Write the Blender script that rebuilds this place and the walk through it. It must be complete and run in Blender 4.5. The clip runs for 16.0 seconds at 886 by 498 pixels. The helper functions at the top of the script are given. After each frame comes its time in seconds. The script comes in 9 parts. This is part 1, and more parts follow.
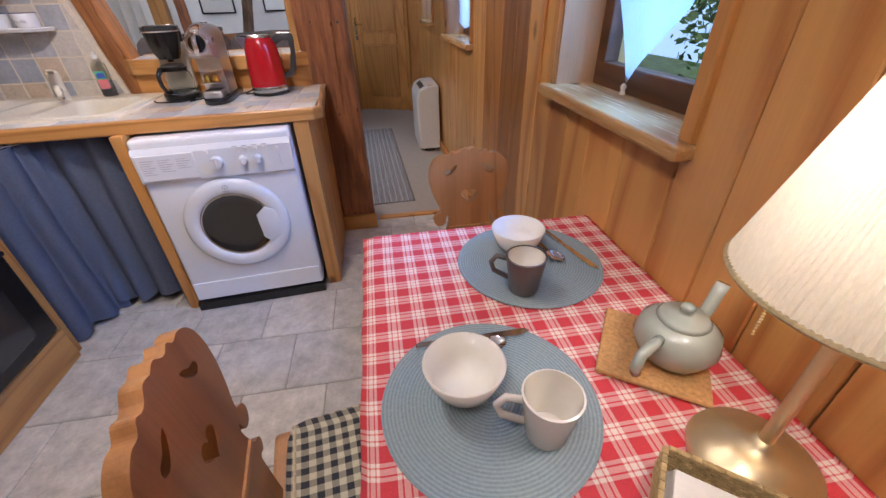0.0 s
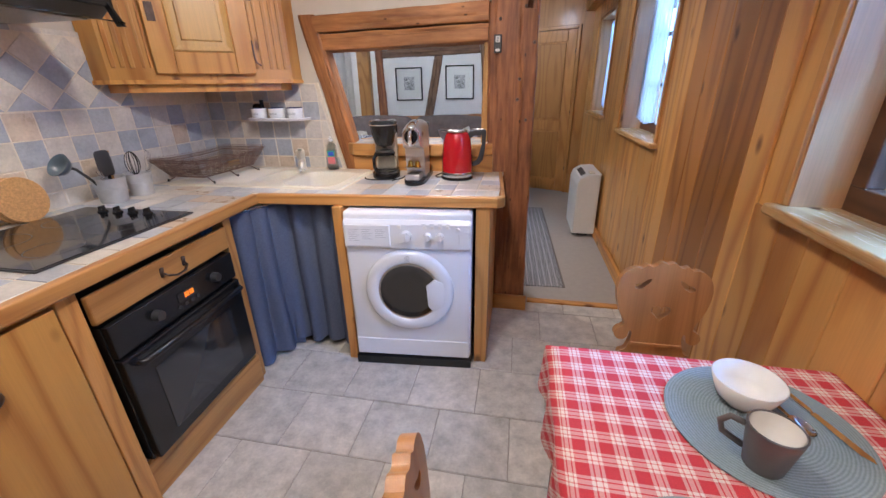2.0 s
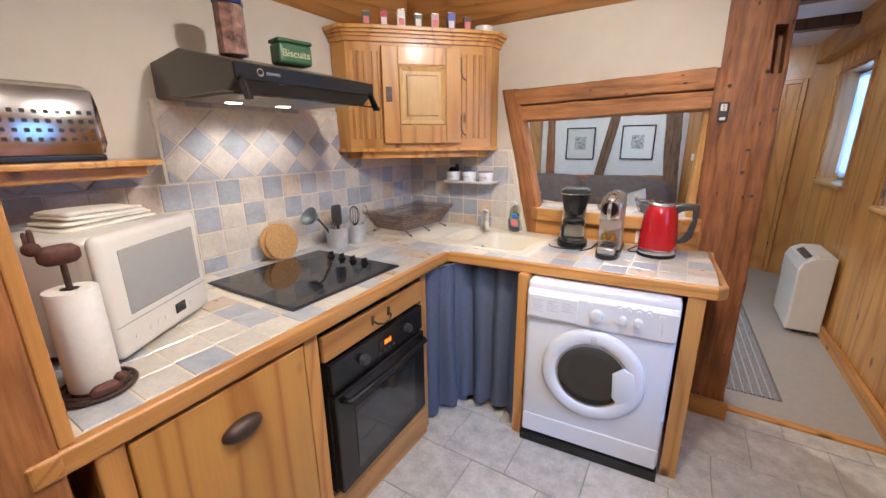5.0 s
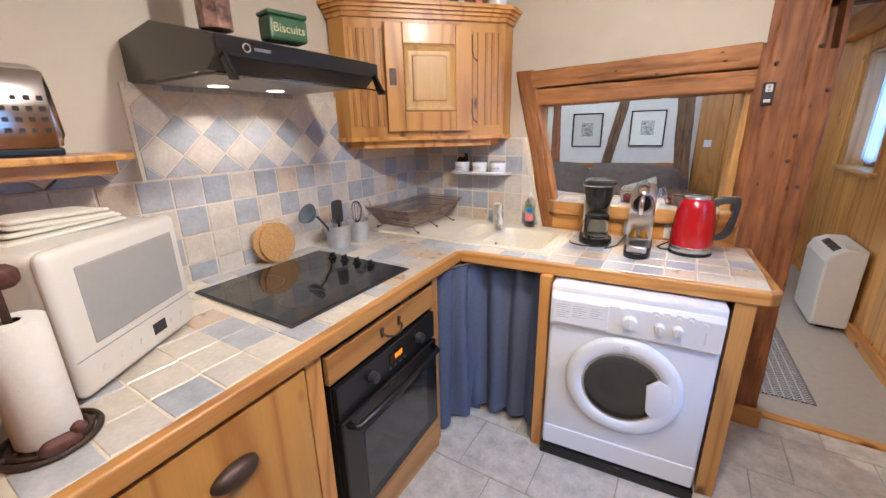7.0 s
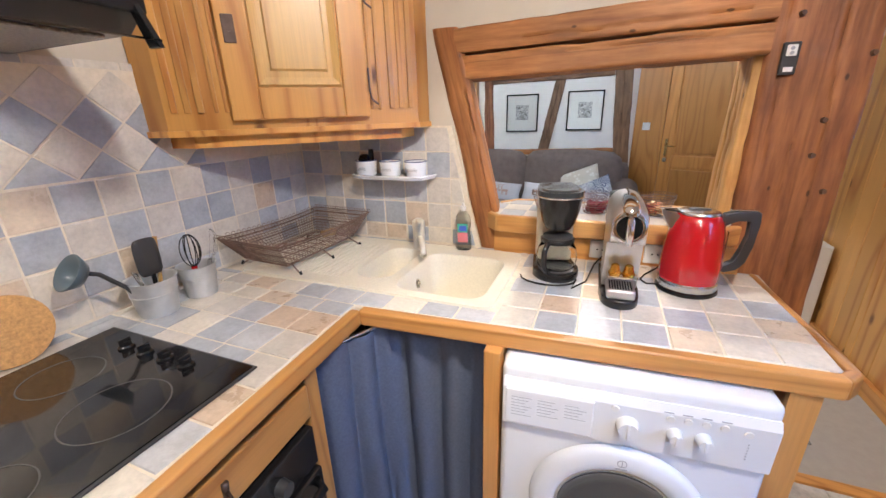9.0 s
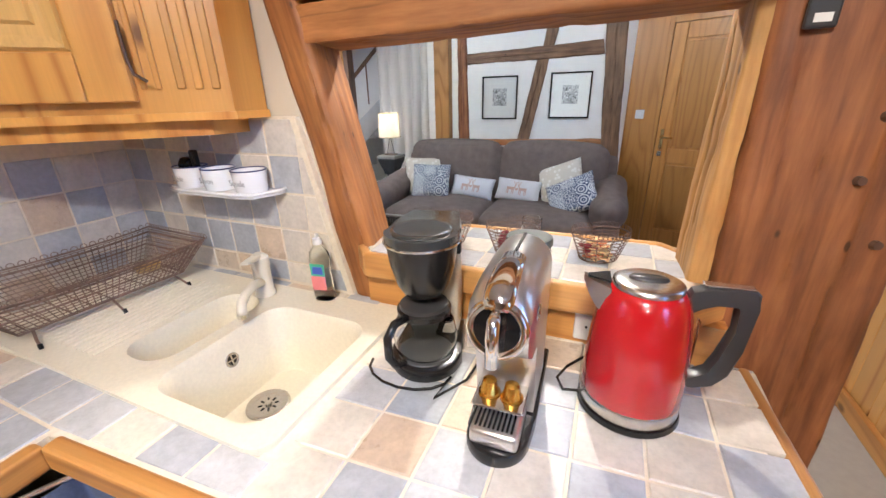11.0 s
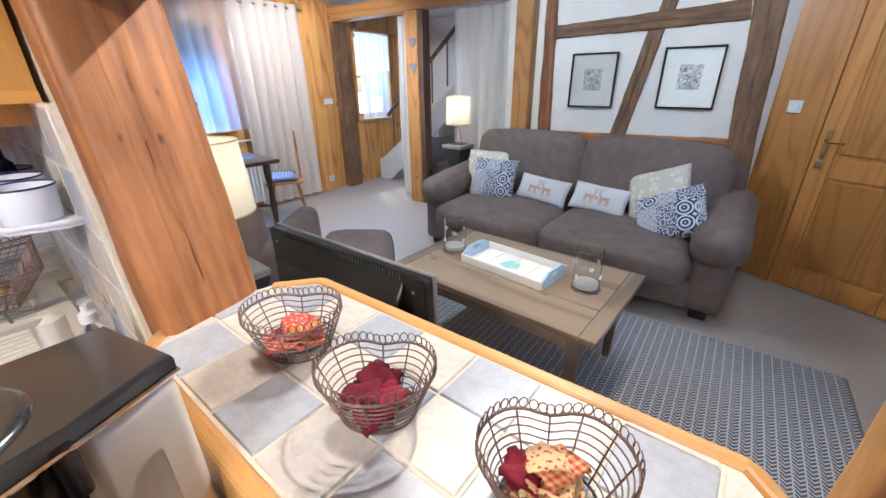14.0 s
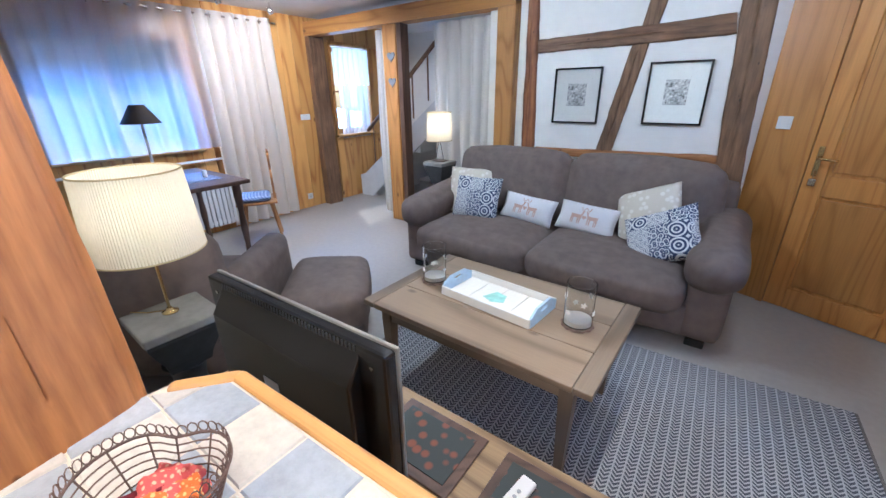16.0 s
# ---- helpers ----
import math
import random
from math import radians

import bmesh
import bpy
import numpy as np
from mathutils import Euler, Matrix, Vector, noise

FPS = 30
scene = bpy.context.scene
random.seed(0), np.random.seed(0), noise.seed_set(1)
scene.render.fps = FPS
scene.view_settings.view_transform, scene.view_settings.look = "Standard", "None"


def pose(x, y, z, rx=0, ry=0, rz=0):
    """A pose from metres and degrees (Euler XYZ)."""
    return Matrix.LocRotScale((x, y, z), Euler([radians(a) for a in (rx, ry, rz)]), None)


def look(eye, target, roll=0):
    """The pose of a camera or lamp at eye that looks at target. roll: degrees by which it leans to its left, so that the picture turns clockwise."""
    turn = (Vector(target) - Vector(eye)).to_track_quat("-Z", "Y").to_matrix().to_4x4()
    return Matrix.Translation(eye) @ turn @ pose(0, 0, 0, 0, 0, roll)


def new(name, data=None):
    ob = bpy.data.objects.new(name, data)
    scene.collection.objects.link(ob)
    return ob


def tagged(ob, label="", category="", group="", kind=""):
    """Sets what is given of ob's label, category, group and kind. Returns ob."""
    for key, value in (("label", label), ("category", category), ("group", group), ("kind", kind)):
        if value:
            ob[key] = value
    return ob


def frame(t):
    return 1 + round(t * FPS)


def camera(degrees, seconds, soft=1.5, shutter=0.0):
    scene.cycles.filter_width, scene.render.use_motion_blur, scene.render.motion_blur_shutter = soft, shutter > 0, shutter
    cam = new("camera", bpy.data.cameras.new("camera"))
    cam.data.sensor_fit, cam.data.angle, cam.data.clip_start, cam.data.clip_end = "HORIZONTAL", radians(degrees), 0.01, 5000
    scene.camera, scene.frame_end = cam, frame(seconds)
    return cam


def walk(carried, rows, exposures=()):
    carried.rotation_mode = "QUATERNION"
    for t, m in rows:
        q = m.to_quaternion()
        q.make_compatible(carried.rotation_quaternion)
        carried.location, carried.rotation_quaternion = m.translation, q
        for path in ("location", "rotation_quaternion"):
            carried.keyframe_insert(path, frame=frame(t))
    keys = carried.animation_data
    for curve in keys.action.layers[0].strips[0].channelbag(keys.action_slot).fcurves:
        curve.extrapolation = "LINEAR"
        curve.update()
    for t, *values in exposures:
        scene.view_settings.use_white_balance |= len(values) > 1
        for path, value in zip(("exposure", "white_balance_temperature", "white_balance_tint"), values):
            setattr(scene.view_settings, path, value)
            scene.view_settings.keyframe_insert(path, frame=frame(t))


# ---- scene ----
cam = camera(97.6, 16.0)
PATH = [
    (0, (0.159, 0.495, 1.256), (0.409, 2.159, 0.176), -1.6),
    (0.5, (0.118, 0.506, 1.284), (0.26, 2.232, 0.284), -1.6),
    (1, (0.067, 0.521, 1.307), (0.06, 2.3, 0.392), -1.4),
    (1.5, (0.019, 0.532, 1.325), (-0.152, 2.338, 0.483), -1.2),
    (2, (-0.029, 0.547, 1.347), (-0.382, 2.359, 0.577), -1.0),
    (2.5, (-0.074, 0.549, 1.37), (-0.59, 2.347, 0.661), -0.9),
    (3, (-0.119, 0.548, 1.388), (-0.787, 2.316, 0.737), -0.8),
    (3.5, (-0.16, 0.551, 1.396), (-0.951, 2.286, 0.79), -0.7),
    (4, (-0.199, 0.552, 1.411), (-1.093, 2.247, 0.84), -0.6),
    (4.5, (-0.23, 0.543, 1.42), (-1.199, 2.206, 0.875), -0.6),
    (5, (-0.26, 0.538, 1.427), (-1.284, 2.173, 0.898), -0.6),
    (5.2, (-0.273, 0.54, 1.431), (-1.308, 2.167, 0.901), -0.6),
    (7.3, (-0.458, 0.723, 1.426), (-1.445, 2.357, 0.829), -1.2),
    (7.5, (-0.492, 0.779, 1.419), (-1.45, 2.426, 0.813), -1.2),
    (8, (-0.537, 0.926, 1.425), (-1.42, 2.607, 0.796), -1.4),
    (8.5, (-0.567, 1.099, 1.427), (-1.369, 2.814, 0.78), -1.6),
    (9, (-0.621, 1.309, 1.432), (-1.342, 3.053, 0.767), -1.7),
    (9.5, (-0.62, 1.474, 1.43), (-1.297, 3.229, 0.75), -1.7),
    (10, (-0.547, 1.664, 1.437), (-1.216, 3.415, 0.741), -1.6),
    (10.2, (-0.515, 1.725, 1.435), (-1.186, 3.473, 0.733), -1.6),
    (12.3, (-0.379, 2.336, 1.402), (-1.31, 3.924, 0.62), -0.6),
    (12.5, (-0.385, 2.382, 1.4), (-1.348, 3.951, 0.617), -0.5),
    (13, (-0.373, 2.49, 1.407), (-1.428, 3.995, 0.619), -0.6),
    (13.5, (-0.353, 2.581, 1.41), (-1.462, 4.044, 0.616), -0.6),
    (14, (-0.352, 2.668, 1.409), (-1.496, 4.101, 0.611), -0.6),
    (14.5, (-0.367, 2.718, 1.398), (-1.526, 4.141, 0.603), -0.7),
    (15, (-0.377, 2.769, 1.402), (-1.531, 4.208, 0.629), -0.7),
    (15.5, (-0.407, 2.818, 1.424), (-1.541, 4.285, 0.675), -0.8),
    (16, (-0.442, 2.858, 1.433), (-1.547, 4.348, 0.685), -0.8),
]
EXPOSURES = [(0, -0.8, 6250, 19), (2, -0.6, 6150, 15), (4, -0.38, 6350, 11), (8, -0.3, 6350, 11), (10, -0.15, 6400, 10), (12.5, -0.1, 6350, 11), (14.5, -0.1, 5900, 9), (16, -0.1, 5700, 9)]
walk(cam, [(t, look(eye, target, roll)) for t, eye, target, roll in PATH], EXPOSURES)

# ---- world and lights ----
world = bpy.data.worlds.new("world")
scene.world = world
world.use_nodes = True
wt = world.node_tree
sky = wt.nodes.new("ShaderNodeTexSky")
sky.sky_type, sky.sun_disc = "NISHITA", False
SUN_EL, SUN_AZ = 48.0, 300.0  # azimuth of the sun, clockwise from +y
sky.sun_elevation, sky.sun_rotation = radians(SUN_EL), radians(SUN_AZ)
wt.nodes["Background"].inputs["Strength"].default_value = 0.15
wt.links.new(sky.outputs["Color"], wt.nodes["Background"].inputs["Color"])


def lamp(name, kind, power, place, target=None, color=(1, 1, 1), size=0.1, size_y=None, spot=None):
    data = bpy.data.lights.new(name, kind)
    data.energy, data.color = power, color
    if kind == "AREA":
        data.shape = "RECTANGLE"
        data.size, data.size_y = size, size_y or size
    elif kind == "SUN":
        data.angle = radians(size)
    else:
        data.shadow_soft_size = size
    if spot:
        data.spot_size, data.spot_blend = radians(spot), 0.6
    ob = new(name, data)
    ob.matrix_world = look(place, target) if target else Matrix.Translation(place)
    return ob


az, el = radians(SUN_AZ), radians(SUN_EL)
sd = Vector((math.sin(az) * math.cos(el), math.cos(az) * math.cos(el), math.sin(el)))
lamp("sun", "SUN", 4.0, tuple(sd * 20), (0, 0, 0), (1.0, 0.95, 0.86), 0.5)
WARM = (1.0, 0.92, 0.83)
COOL = (0.30, 0.56, 1.0)
NEUTRAL = (0.82, 0.92, 1.0)
# daylight in the window openings
lamp("daylight_window_1", "AREA", 300, (2.2, 0.95, 2.4), (-0.6, 2.2, 0.5), (0.14, 0.40, 1.0), 0.9, 0.9)
lamp("daylight_window_2", "AREA", 20, (0.97, 3.46, 1.5), (-1.0, 3.46, 1.0), COOL, 0.8, 0.9)
lamp("daylight_window_3", "AREA", 18, (0.97, 4.99, 1.5), (-1.0, 4.99, 1.0), COOL, 0.7, 0.85)
lamp("daylight_window_4", "AREA", 600, (-6.2, 4.15, 3.1), (-4.9, 4.15, 1.3), (0.10, 0.36, 1.0), 1.4, 1.0)
lamp("daylight_window_5", "AREA", 18, (-5.1, 6.88, 1.47), (0.0, 6.8, 1.0), COOL, 0.7, 1.1)
# ceiling spots of both rooms, with added fill spots where no fixture stands
# wide fill, added to light the kitchen evenly
lamp("ceiling_spot_and_fill", "SPOT", 92, (-0.35, 1.5, 2.2), (-0.95, 2.1, 0.7), WARM, 0.05, spot=165)
# halogen aimed at the sink
lamp("ceiling_spot_and_fill", "SPOT", 55, (-0.55, 1.55, 2.2), (-0.92, 2.62, 0.95), WARM, 0.03, spot=52)
# two added fills: near end of the worktop, dining table
lamp("ceiling_spot_and_fill", "SPOT", 40, (-0.62, 0.8, 2.2), (-1.45, 0.9, 0.7), WARM, 0.04, spot=115)
lamp("ceiling_spot_and_fill", "SPOT", 70, (-0.2, 0.3, 2.2), (0.3, 0.9, 0.6), WARM, 0.04, spot=130)
# spots over the bar and the seats
lamp("ceiling_spot_and_fill", "SPOT", 112, (-0.75, 3.75, 2.22), (-0.72, 2.9, 1.0), WARM, 0.014, spot=140)
lamp("ceiling_spot_and_fill", "SPOT", 95, (-2.2, 4.6, 2.22), (-1.8, 5.6, 0.6), NEUTRAL, 0.1, spot=150)
# under the hood
lamp("hood_light", "SPOT", 5, (-1.78, 1.46, 1.572), (-1.86, 1.48, 1.0), WARM, 0.02, spot=120)
lamp("hood_light", "SPOT", 5, (-1.78, 1.68, 1.572), (-1.86, 1.70, 1.0), WARM, 0.02, spot=120)
# fill added to brighten the door corner
lamp("ceiling_spot_and_fill", "SPOT", 34, (-0.3, 5.0, 2.22), (-0.2, 6.0, 0.9), NEUTRAL, 0.1, spot=150)
# spot by the living room window
lamp("ceiling_spot_and_fill", "SPOT", 150, (-3.7, 5.0, 2.22), (-4.6, 5.7, 0.6), (0.95, 0.95, 1.0), 0.1, spot=150)
# weak fill added in the passage
lamp("ceiling_spot_and_fill", "SPOT", 7, (0.35, 4.2, 2.18), (0.4, 4.3, 0.0), NEUTRAL, 0.1, spot=150)

# ---- tools ----
def part(name, bm, mat, parent=None, label="", smooth=False, kind=""):
    """One mesh object from a bmesh, under a thing or a part."""
    me = bpy.data.meshes.new(name)
    bmesh.ops.recalc_face_normals(bm, faces=bm.faces)
    bm.to_mesh(me)
    bm.free()
    me.materials.append(mat)
    if smooth:
        me.shade_smooth()
        if smooth != 1:
            me.set_sharp_from_angle(angle=radians(smooth))
    ob = new(name, me)
    if parent is not None:
        ob.parent = parent
    if label or kind:
        tagged(ob, label, kind=kind)
    return ob


def thing(name, x, y, z, label, category, rz=0.0, group=""):
    ob = new(name)
    ob.empty_display_size = 0.1
    ob.matrix_world = pose(x, y, z, 0, 0, rz)
    return tagged(ob, label, category, group)


def struct(name, bm, mat, label="", category="", smooth=False):
    return tagged(part(name, bm, mat, smooth=smooth), label, category, kind="structure")


def place(ob, x=0, y=0, z=0, rx=0, ry=0, rz=0):
    ob.matrix_local = pose(x, y, z, rx, ry, rz)
    return ob


def share(ob, name, parent, m):
    """Another object on the same mesh."""
    o = new(name, ob.data)
    o.parent = parent
    o.matrix_local = m
    return o


def B():
    return bmesh.new()


def box(bm, x0, x1, y0, y1, z0, z1, bev=0.0, seg=2):
    r = bmesh.ops.create_cube(bm, size=1)
    vs = r["verts"]
    for v in vs:
        v.co = Vector((x0 if v.co.x < 0 else x1, y0 if v.co.y < 0 else y1, z0 if v.co.z < 0 else z1))
    if bev > 0:
        es = list({e for v in vs for e in v.link_edges})
        bmesh.ops.bevel(bm, geom=es, offset=bev, segments=seg, profile=0.5, affect="EDGES")
    return bm


def prism(bm, pts, a, b, axis="z", bev=0.0):
    """Extrudes a flat outline along an axis from a to b; the outline is in the other two axes, in order."""
    def co(p, h):
        if axis == "z":
            return (p[0], p[1], h)
        if axis == "y":
            return (p[0], h, p[1])
        return (h, p[0], p[1])
    lo = [bm.verts.new(co(p, a)) for p in pts]
    hi = [bm.verts.new(co(p, b)) for p in pts]
    n = len(pts)
    caps = [bm.faces.new(lo), bm.faces.new(list(reversed(hi)))]
    for i in range(n):
        bm.faces.new((lo[i], lo[(i + 1) % n], hi[(i + 1) % n], hi[i]))
    if bev > 0:
        es = list({e for f in caps for e in f.edges})
        bmesh.ops.bevel(bm, geom=es, offset=bev, segments=2, profile=0.5, affect="EDGES")
    return bm


def lathe(bm, prof, seg=32, m=None):
    """Turns a profile of (radius, height) about z."""
    rings = []
    for r, h in prof:
        if r < 1e-5:
            rings.append([bm.verts.new((0, 0, h))])
        else:
            rings.append([bm.verts.new((r * math.cos(2 * math.pi * i / seg), r * math.sin(2 * math.pi * i / seg), h)) for i in range(seg)])
    for A, C in zip(rings, rings[1:]):
        if len(A) == 1 and len(C) == 1:
            continue
        for i in range(seg):
            j = (i + 1) % seg
            if len(A) == 1:
                bm.faces.new((A[0], C[j], C[i]))
            elif len(C) == 1:
                bm.faces.new((A[i], A[j], C[0]))
            else:
                bm.faces.new((A[i], A[j], C[j], C[i]))
    if m is not None:
        vs = [v for ring in rings for v in ring]
        bmesh.ops.transform(bm, matrix=m, verts=vs)
    return bm


def cyl(bm, a, b, r, r2=None, seg=16):
    """A closed rod from a to b."""
    a, b = Vector(a), Vector(b)
    d = b - a
    m = Matrix.Translation(a) @ d.to_track_quat("Z", "Y").to_matrix().to_4x4()
    return lathe(bm, [(0, 0), (r, 0), (r if r2 is None else r2, d.length), (0, d.length)], seg, m)


def tube(bm, pts, r, seg=6, closed=False):
    """A round wire along points."""
    pts = [Vector(p) for p in pts]
    n = len(pts)
    rings = []
    up = Vector((0, 0, 1))
    for i, p in enumerate(pts):
        if closed:
            d = pts[(i + 1) % n] - pts[i - 1]
        else:
            d = pts[min(i + 1, n - 1)] - pts[max(i - 1, 0)]
        d.normalize()
        s = d.cross(up)
        if s.length < 1e-3:
            s = d.cross(Vector((1, 0, 0)))
        s.normalize()
        w = s.cross(d)
        up = w
        rings.append([bm.verts.new(p + r * (math.cos(2 * math.pi * k / seg) * s + math.sin(2 * math.pi * k / seg) * w)) for k in range(seg)])
    last = n if closed else n - 1
    for i in range(last):
        A, C = rings[i], rings[(i + 1) % n]
        for k in range(seg):
            bm.faces.new((A[k], A[(k + 1) % seg], C[(k + 1) % seg], C[k]))
    if not closed:
        bm.faces.new(list(reversed(rings[0])))
        bm.faces.new(rings[-1])
    return bm


def pillow(bm, w, d, h, nx=18, ny=14, pinch=0.35, wob=0.006, seed=0.0):
    """A soft cushion in the xy plane with seams all round, thickness h."""
    top, bot = {}, {}
    for i in range(nx + 1):
        for j in range(ny + 1):
            u, v = 2 * i / nx - 1, 2 * j / ny - 1
            t = max(0.0, (1 - u * u)) ** pinch * max(0.0, (1 - v * v)) ** pinch
            cx = u * (1 - 0.05 * (1 - abs(v)) * abs(u))
            cy = v * (1 - 0.05 * (1 - abs(u)) * abs(v))
            k = noise.noise(Vector((u * 1.7 + seed, v * 1.7, seed))) * wob
            edge = i in (0, nx) or j in (0, ny)
            top[i, j] = bm.verts.new((cx * w / 2, cy * d / 2, h / 2 * t + (0 if edge else k)))
            bot[i, j] = top[i, j] if edge else bm.verts.new((cx * w / 2, cy * d / 2, -h / 2 * t + k))
    for i in range(nx):
        for j in range(ny):
            q = [(i, j), (i + 1, j), (i + 1, j + 1), (i, j + 1)]
            bm.faces.new([top[a] for a in q])
            f = [bot[a] for a in reversed(q)]
            if len({id(x) for x in f}) == 4 and not all(a[0] in (0, nx) or a[1] in (0, ny) for a in q):
                bm.faces.new(f)
    return bm


def soft(bm, x0, x1, y0, y1, z0, z1, r=0.05, bulge=0.02, n=8, seed=0.0, wob=0.004):
    """A padded block: rounded and slightly swollen."""
    c = Vector(((x0 + x1) / 2, (y0 + y1) / 2, (z0 + z1) / 2))
    h = Vector(((x1 - x0) / 2, (y1 - y0) / 2, (z1 - z0) / 2))
    r = min(r, h.x, h.y, h.z)
    seen = {}

    def vert(q):
        k = tuple(round(c_ * 1000) for c_ in q)
        if k not in seen:
            seen[k] = bm.verts.new(q)
        return seen[k]
    for ax in range(3):
        for sg in (-1.0, 1.0):
            for i in range(n):
                for j in range(n):
                    q = []
                    for du, dv in ((0, 0), (1, 0), (1, 1), (0, 1)):
                        e = [0, 0, 0]
                        e[ax], e[(ax + 1) % 3], e[(ax + 2) % 3] = sg, 2 * (i + du) / n - 1, 2 * (j + dv) / n - 1
                        q.append(vert(tuple(e)))
                    bm.faces.new(q)
    vs = set(seen.values())
    for v in vs:
        u = v.co.copy()
        p = Vector((math.copysign(abs(u.x) ** 0.8, u.x) * h.x, math.copysign(abs(u.y) ** 0.8, u.y) * h.y, math.copysign(abs(u.z) ** 0.8, u.z) * h.z))
        q = Vector([max(-(h[k] - r), min(h[k] - r, p[k])) for k in range(3)])
        d = p - q
        if d.length > 1e-6:
            d = d.normalized() * r
        out = q + d
        out += Vector((u.x * (1 - u.y ** 2) * (1 - u.z ** 2), u.y * (1 - u.x ** 2) * (1 - u.z ** 2), u.z * (1 - u.x ** 2) * (1 - u.y ** 2))) * bulge
        out += Vector((1, 1, 1)) * noise.noise(out * 3.0 + c * 1.3 + Vector((seed, seed, 0))) * wob
        v.co = c + out
    return bm


def hewn(a, b, seed=0.0, amp=0.004, r=0.014, cracks=(), adze=0.0, n=70):
    """A rough timber between two four-cornered ends: wavy faces, worn edges, drying cracks (side, place across, from, to, depth, width)."""
    bm = B()
    A, C = [Vector(p) for p in a], [Vector(p) for p in b]
    rows = []
    for j in range(n + 1):
        t = j / n
        c = [p.lerp(q, t) for p, q in zip(A, C)]
        mid = sum(c, Vector()) / 4
        row = []
        for s in range(4):
            p0, p1 = c[s], c[(s + 1) % 4]
            ln = (A[(s + 1) % 4] - A[s]).length
            out = ((p0 + p1) / 2 - mid).normalized()
            k = max(8, int(ln / 0.0065))
            for i in range(k):
                u = i / k
                p = p0.lerp(p1, u)
                e = min(u, 1 - u) * ln
                q = p + Vector((seed * 7.3, seed * 3.1, 0))
                wear = r * (0.75 + 0.5 * noise.noise(q * 5))
                pull = 0.42 * (wear - e) ** 2 / wear if e < wear else 0.0
                d = amp * (noise.noise(q * 4.5) + 0.45 * noise.noise(q * 15))
                if adze:
                    w = noise.noise(q * 11 + Vector((3, 1, 2)))
                    d -= adze * max(0.0, w - 0.18)
                for side, u0, t0, t1, deep, wide in cracks:
                    if side == s and t0 < t < t1:
                        uu = u0 + 0.07 * noise.noise(Vector((t * 5, seed, side))) + 0.02 * noise.noise(Vector((t * 23, seed, side)))
                        w = wide * (0.25 + math.sin(math.pi * (t - t0) / (t1 - t0)) ** 0.6)
                        d -= deep * math.exp(-(((u - uu) * ln) / w) ** 2)
                row.append(bm.verts.new(p + out * d + (mid - p).normalized() * pull))
        rows.append(row)
    m = len(rows[0])
    for P0, P1 in zip(rows, rows[1:]):
        for i in range(m):
            bm.faces.new((P0[i], P0[(i + 1) % m], P1[(i + 1) % m], P1[i]))
    bm.faces.new(rows[0])
    bm.faces.new(rows[-1])
    bmesh.ops.recalc_face_normals(bm, faces=bm.faces)
    return bm


def xz(pts, y0, y1):
    """The two end sections of a timber from its outline in x and z: start left, start right, end right, end left."""
    (ax, az), (bx, bz), (cx, cz), (dx, dz) = pts
    return [(ax, y0, az), (bx, y0, bz), (bx, y1, bz), (ax, y1, az)], [(dx, y0, dz), (cx, y0, cz), (cx, y1, cz), (dx, y1, dz)]


# ---- materials ----
def mat_new(name, rough=0.5, metal=0.0, coat=0.0):
    m = bpy.data.materials.new(name)
    m.use_nodes = True
    p = m.node_tree.nodes["Principled BSDF"]
    p.inputs["Roughness"].default_value = rough
    p.inputs["Metallic"].default_value = metal
    p.inputs["Coat Weight"].default_value = coat
    p.inputs["Coat Roughness"].default_value = 0.15
    return m, m.node_tree.nodes, m.node_tree.links, p


def ramp(nodes, links, fac, stops):
    r = nodes.new("ShaderNodeValToRGB")
    while len(r.color_ramp.elements) < len(stops):
        r.color_ramp.elements.new(0.5)
    for e, (pos, c) in zip(r.color_ramp.elements, stops):
        e.position, e.color = pos, (*c, 1)
    links.new(fac, r.inputs["Fac"])
    return r.outputs["Color"]


def coords(nodes, links, scale=(1, 1, 1), jump=0.0, rot=(0, 0, 0)):
    """Object coordinates, scaled, moved by a random step from object to object."""
    tc = nodes.new("ShaderNodeTexCoord")
    mp = nodes.new("ShaderNodeMapping")
    mp.inputs["Scale"].default_value = scale
    mp.inputs["Rotation"].default_value = [radians(a) for a in rot]
    links.new(tc.outputs["Object"], mp.inputs["Vector"])
    if jump:
        oi = nodes.new("ShaderNodeObjectInfo")
        ml = nodes.new("ShaderNodeMath")
        ml.operation = "MULTIPLY"
        ml.inputs[1].default_value = jump
        links.new(oi.outputs["Random"], ml.inputs[0])
        links.new(ml.outputs[0], mp.inputs["Location"])
    return mp.outputs["Vector"]


def tex_noise(nodes, links, vec, scale, detail=4, rough=0.55, dist=0.0):
    n = nodes.new("ShaderNodeTexNoise")
    n.inputs["Scale"].default_value, n.inputs["Detail"].default_value = scale, detail
    n.inputs["Roughness"].default_value, n.inputs["Distortion"].default_value = rough, dist
    links.new(vec, n.inputs["Vector"])
    return n.outputs["Fac"]


def bump(nodes, links, p, height, strength=0.2, dist=0.01):
    b = nodes.new("ShaderNodeBump")
    b.inputs["Strength"].default_value, b.inputs["Distance"].default_value = strength, dist
    links.new(height, b.inputs["Height"])
    links.new(b.outputs["Normal"], p.inputs["Normal"])


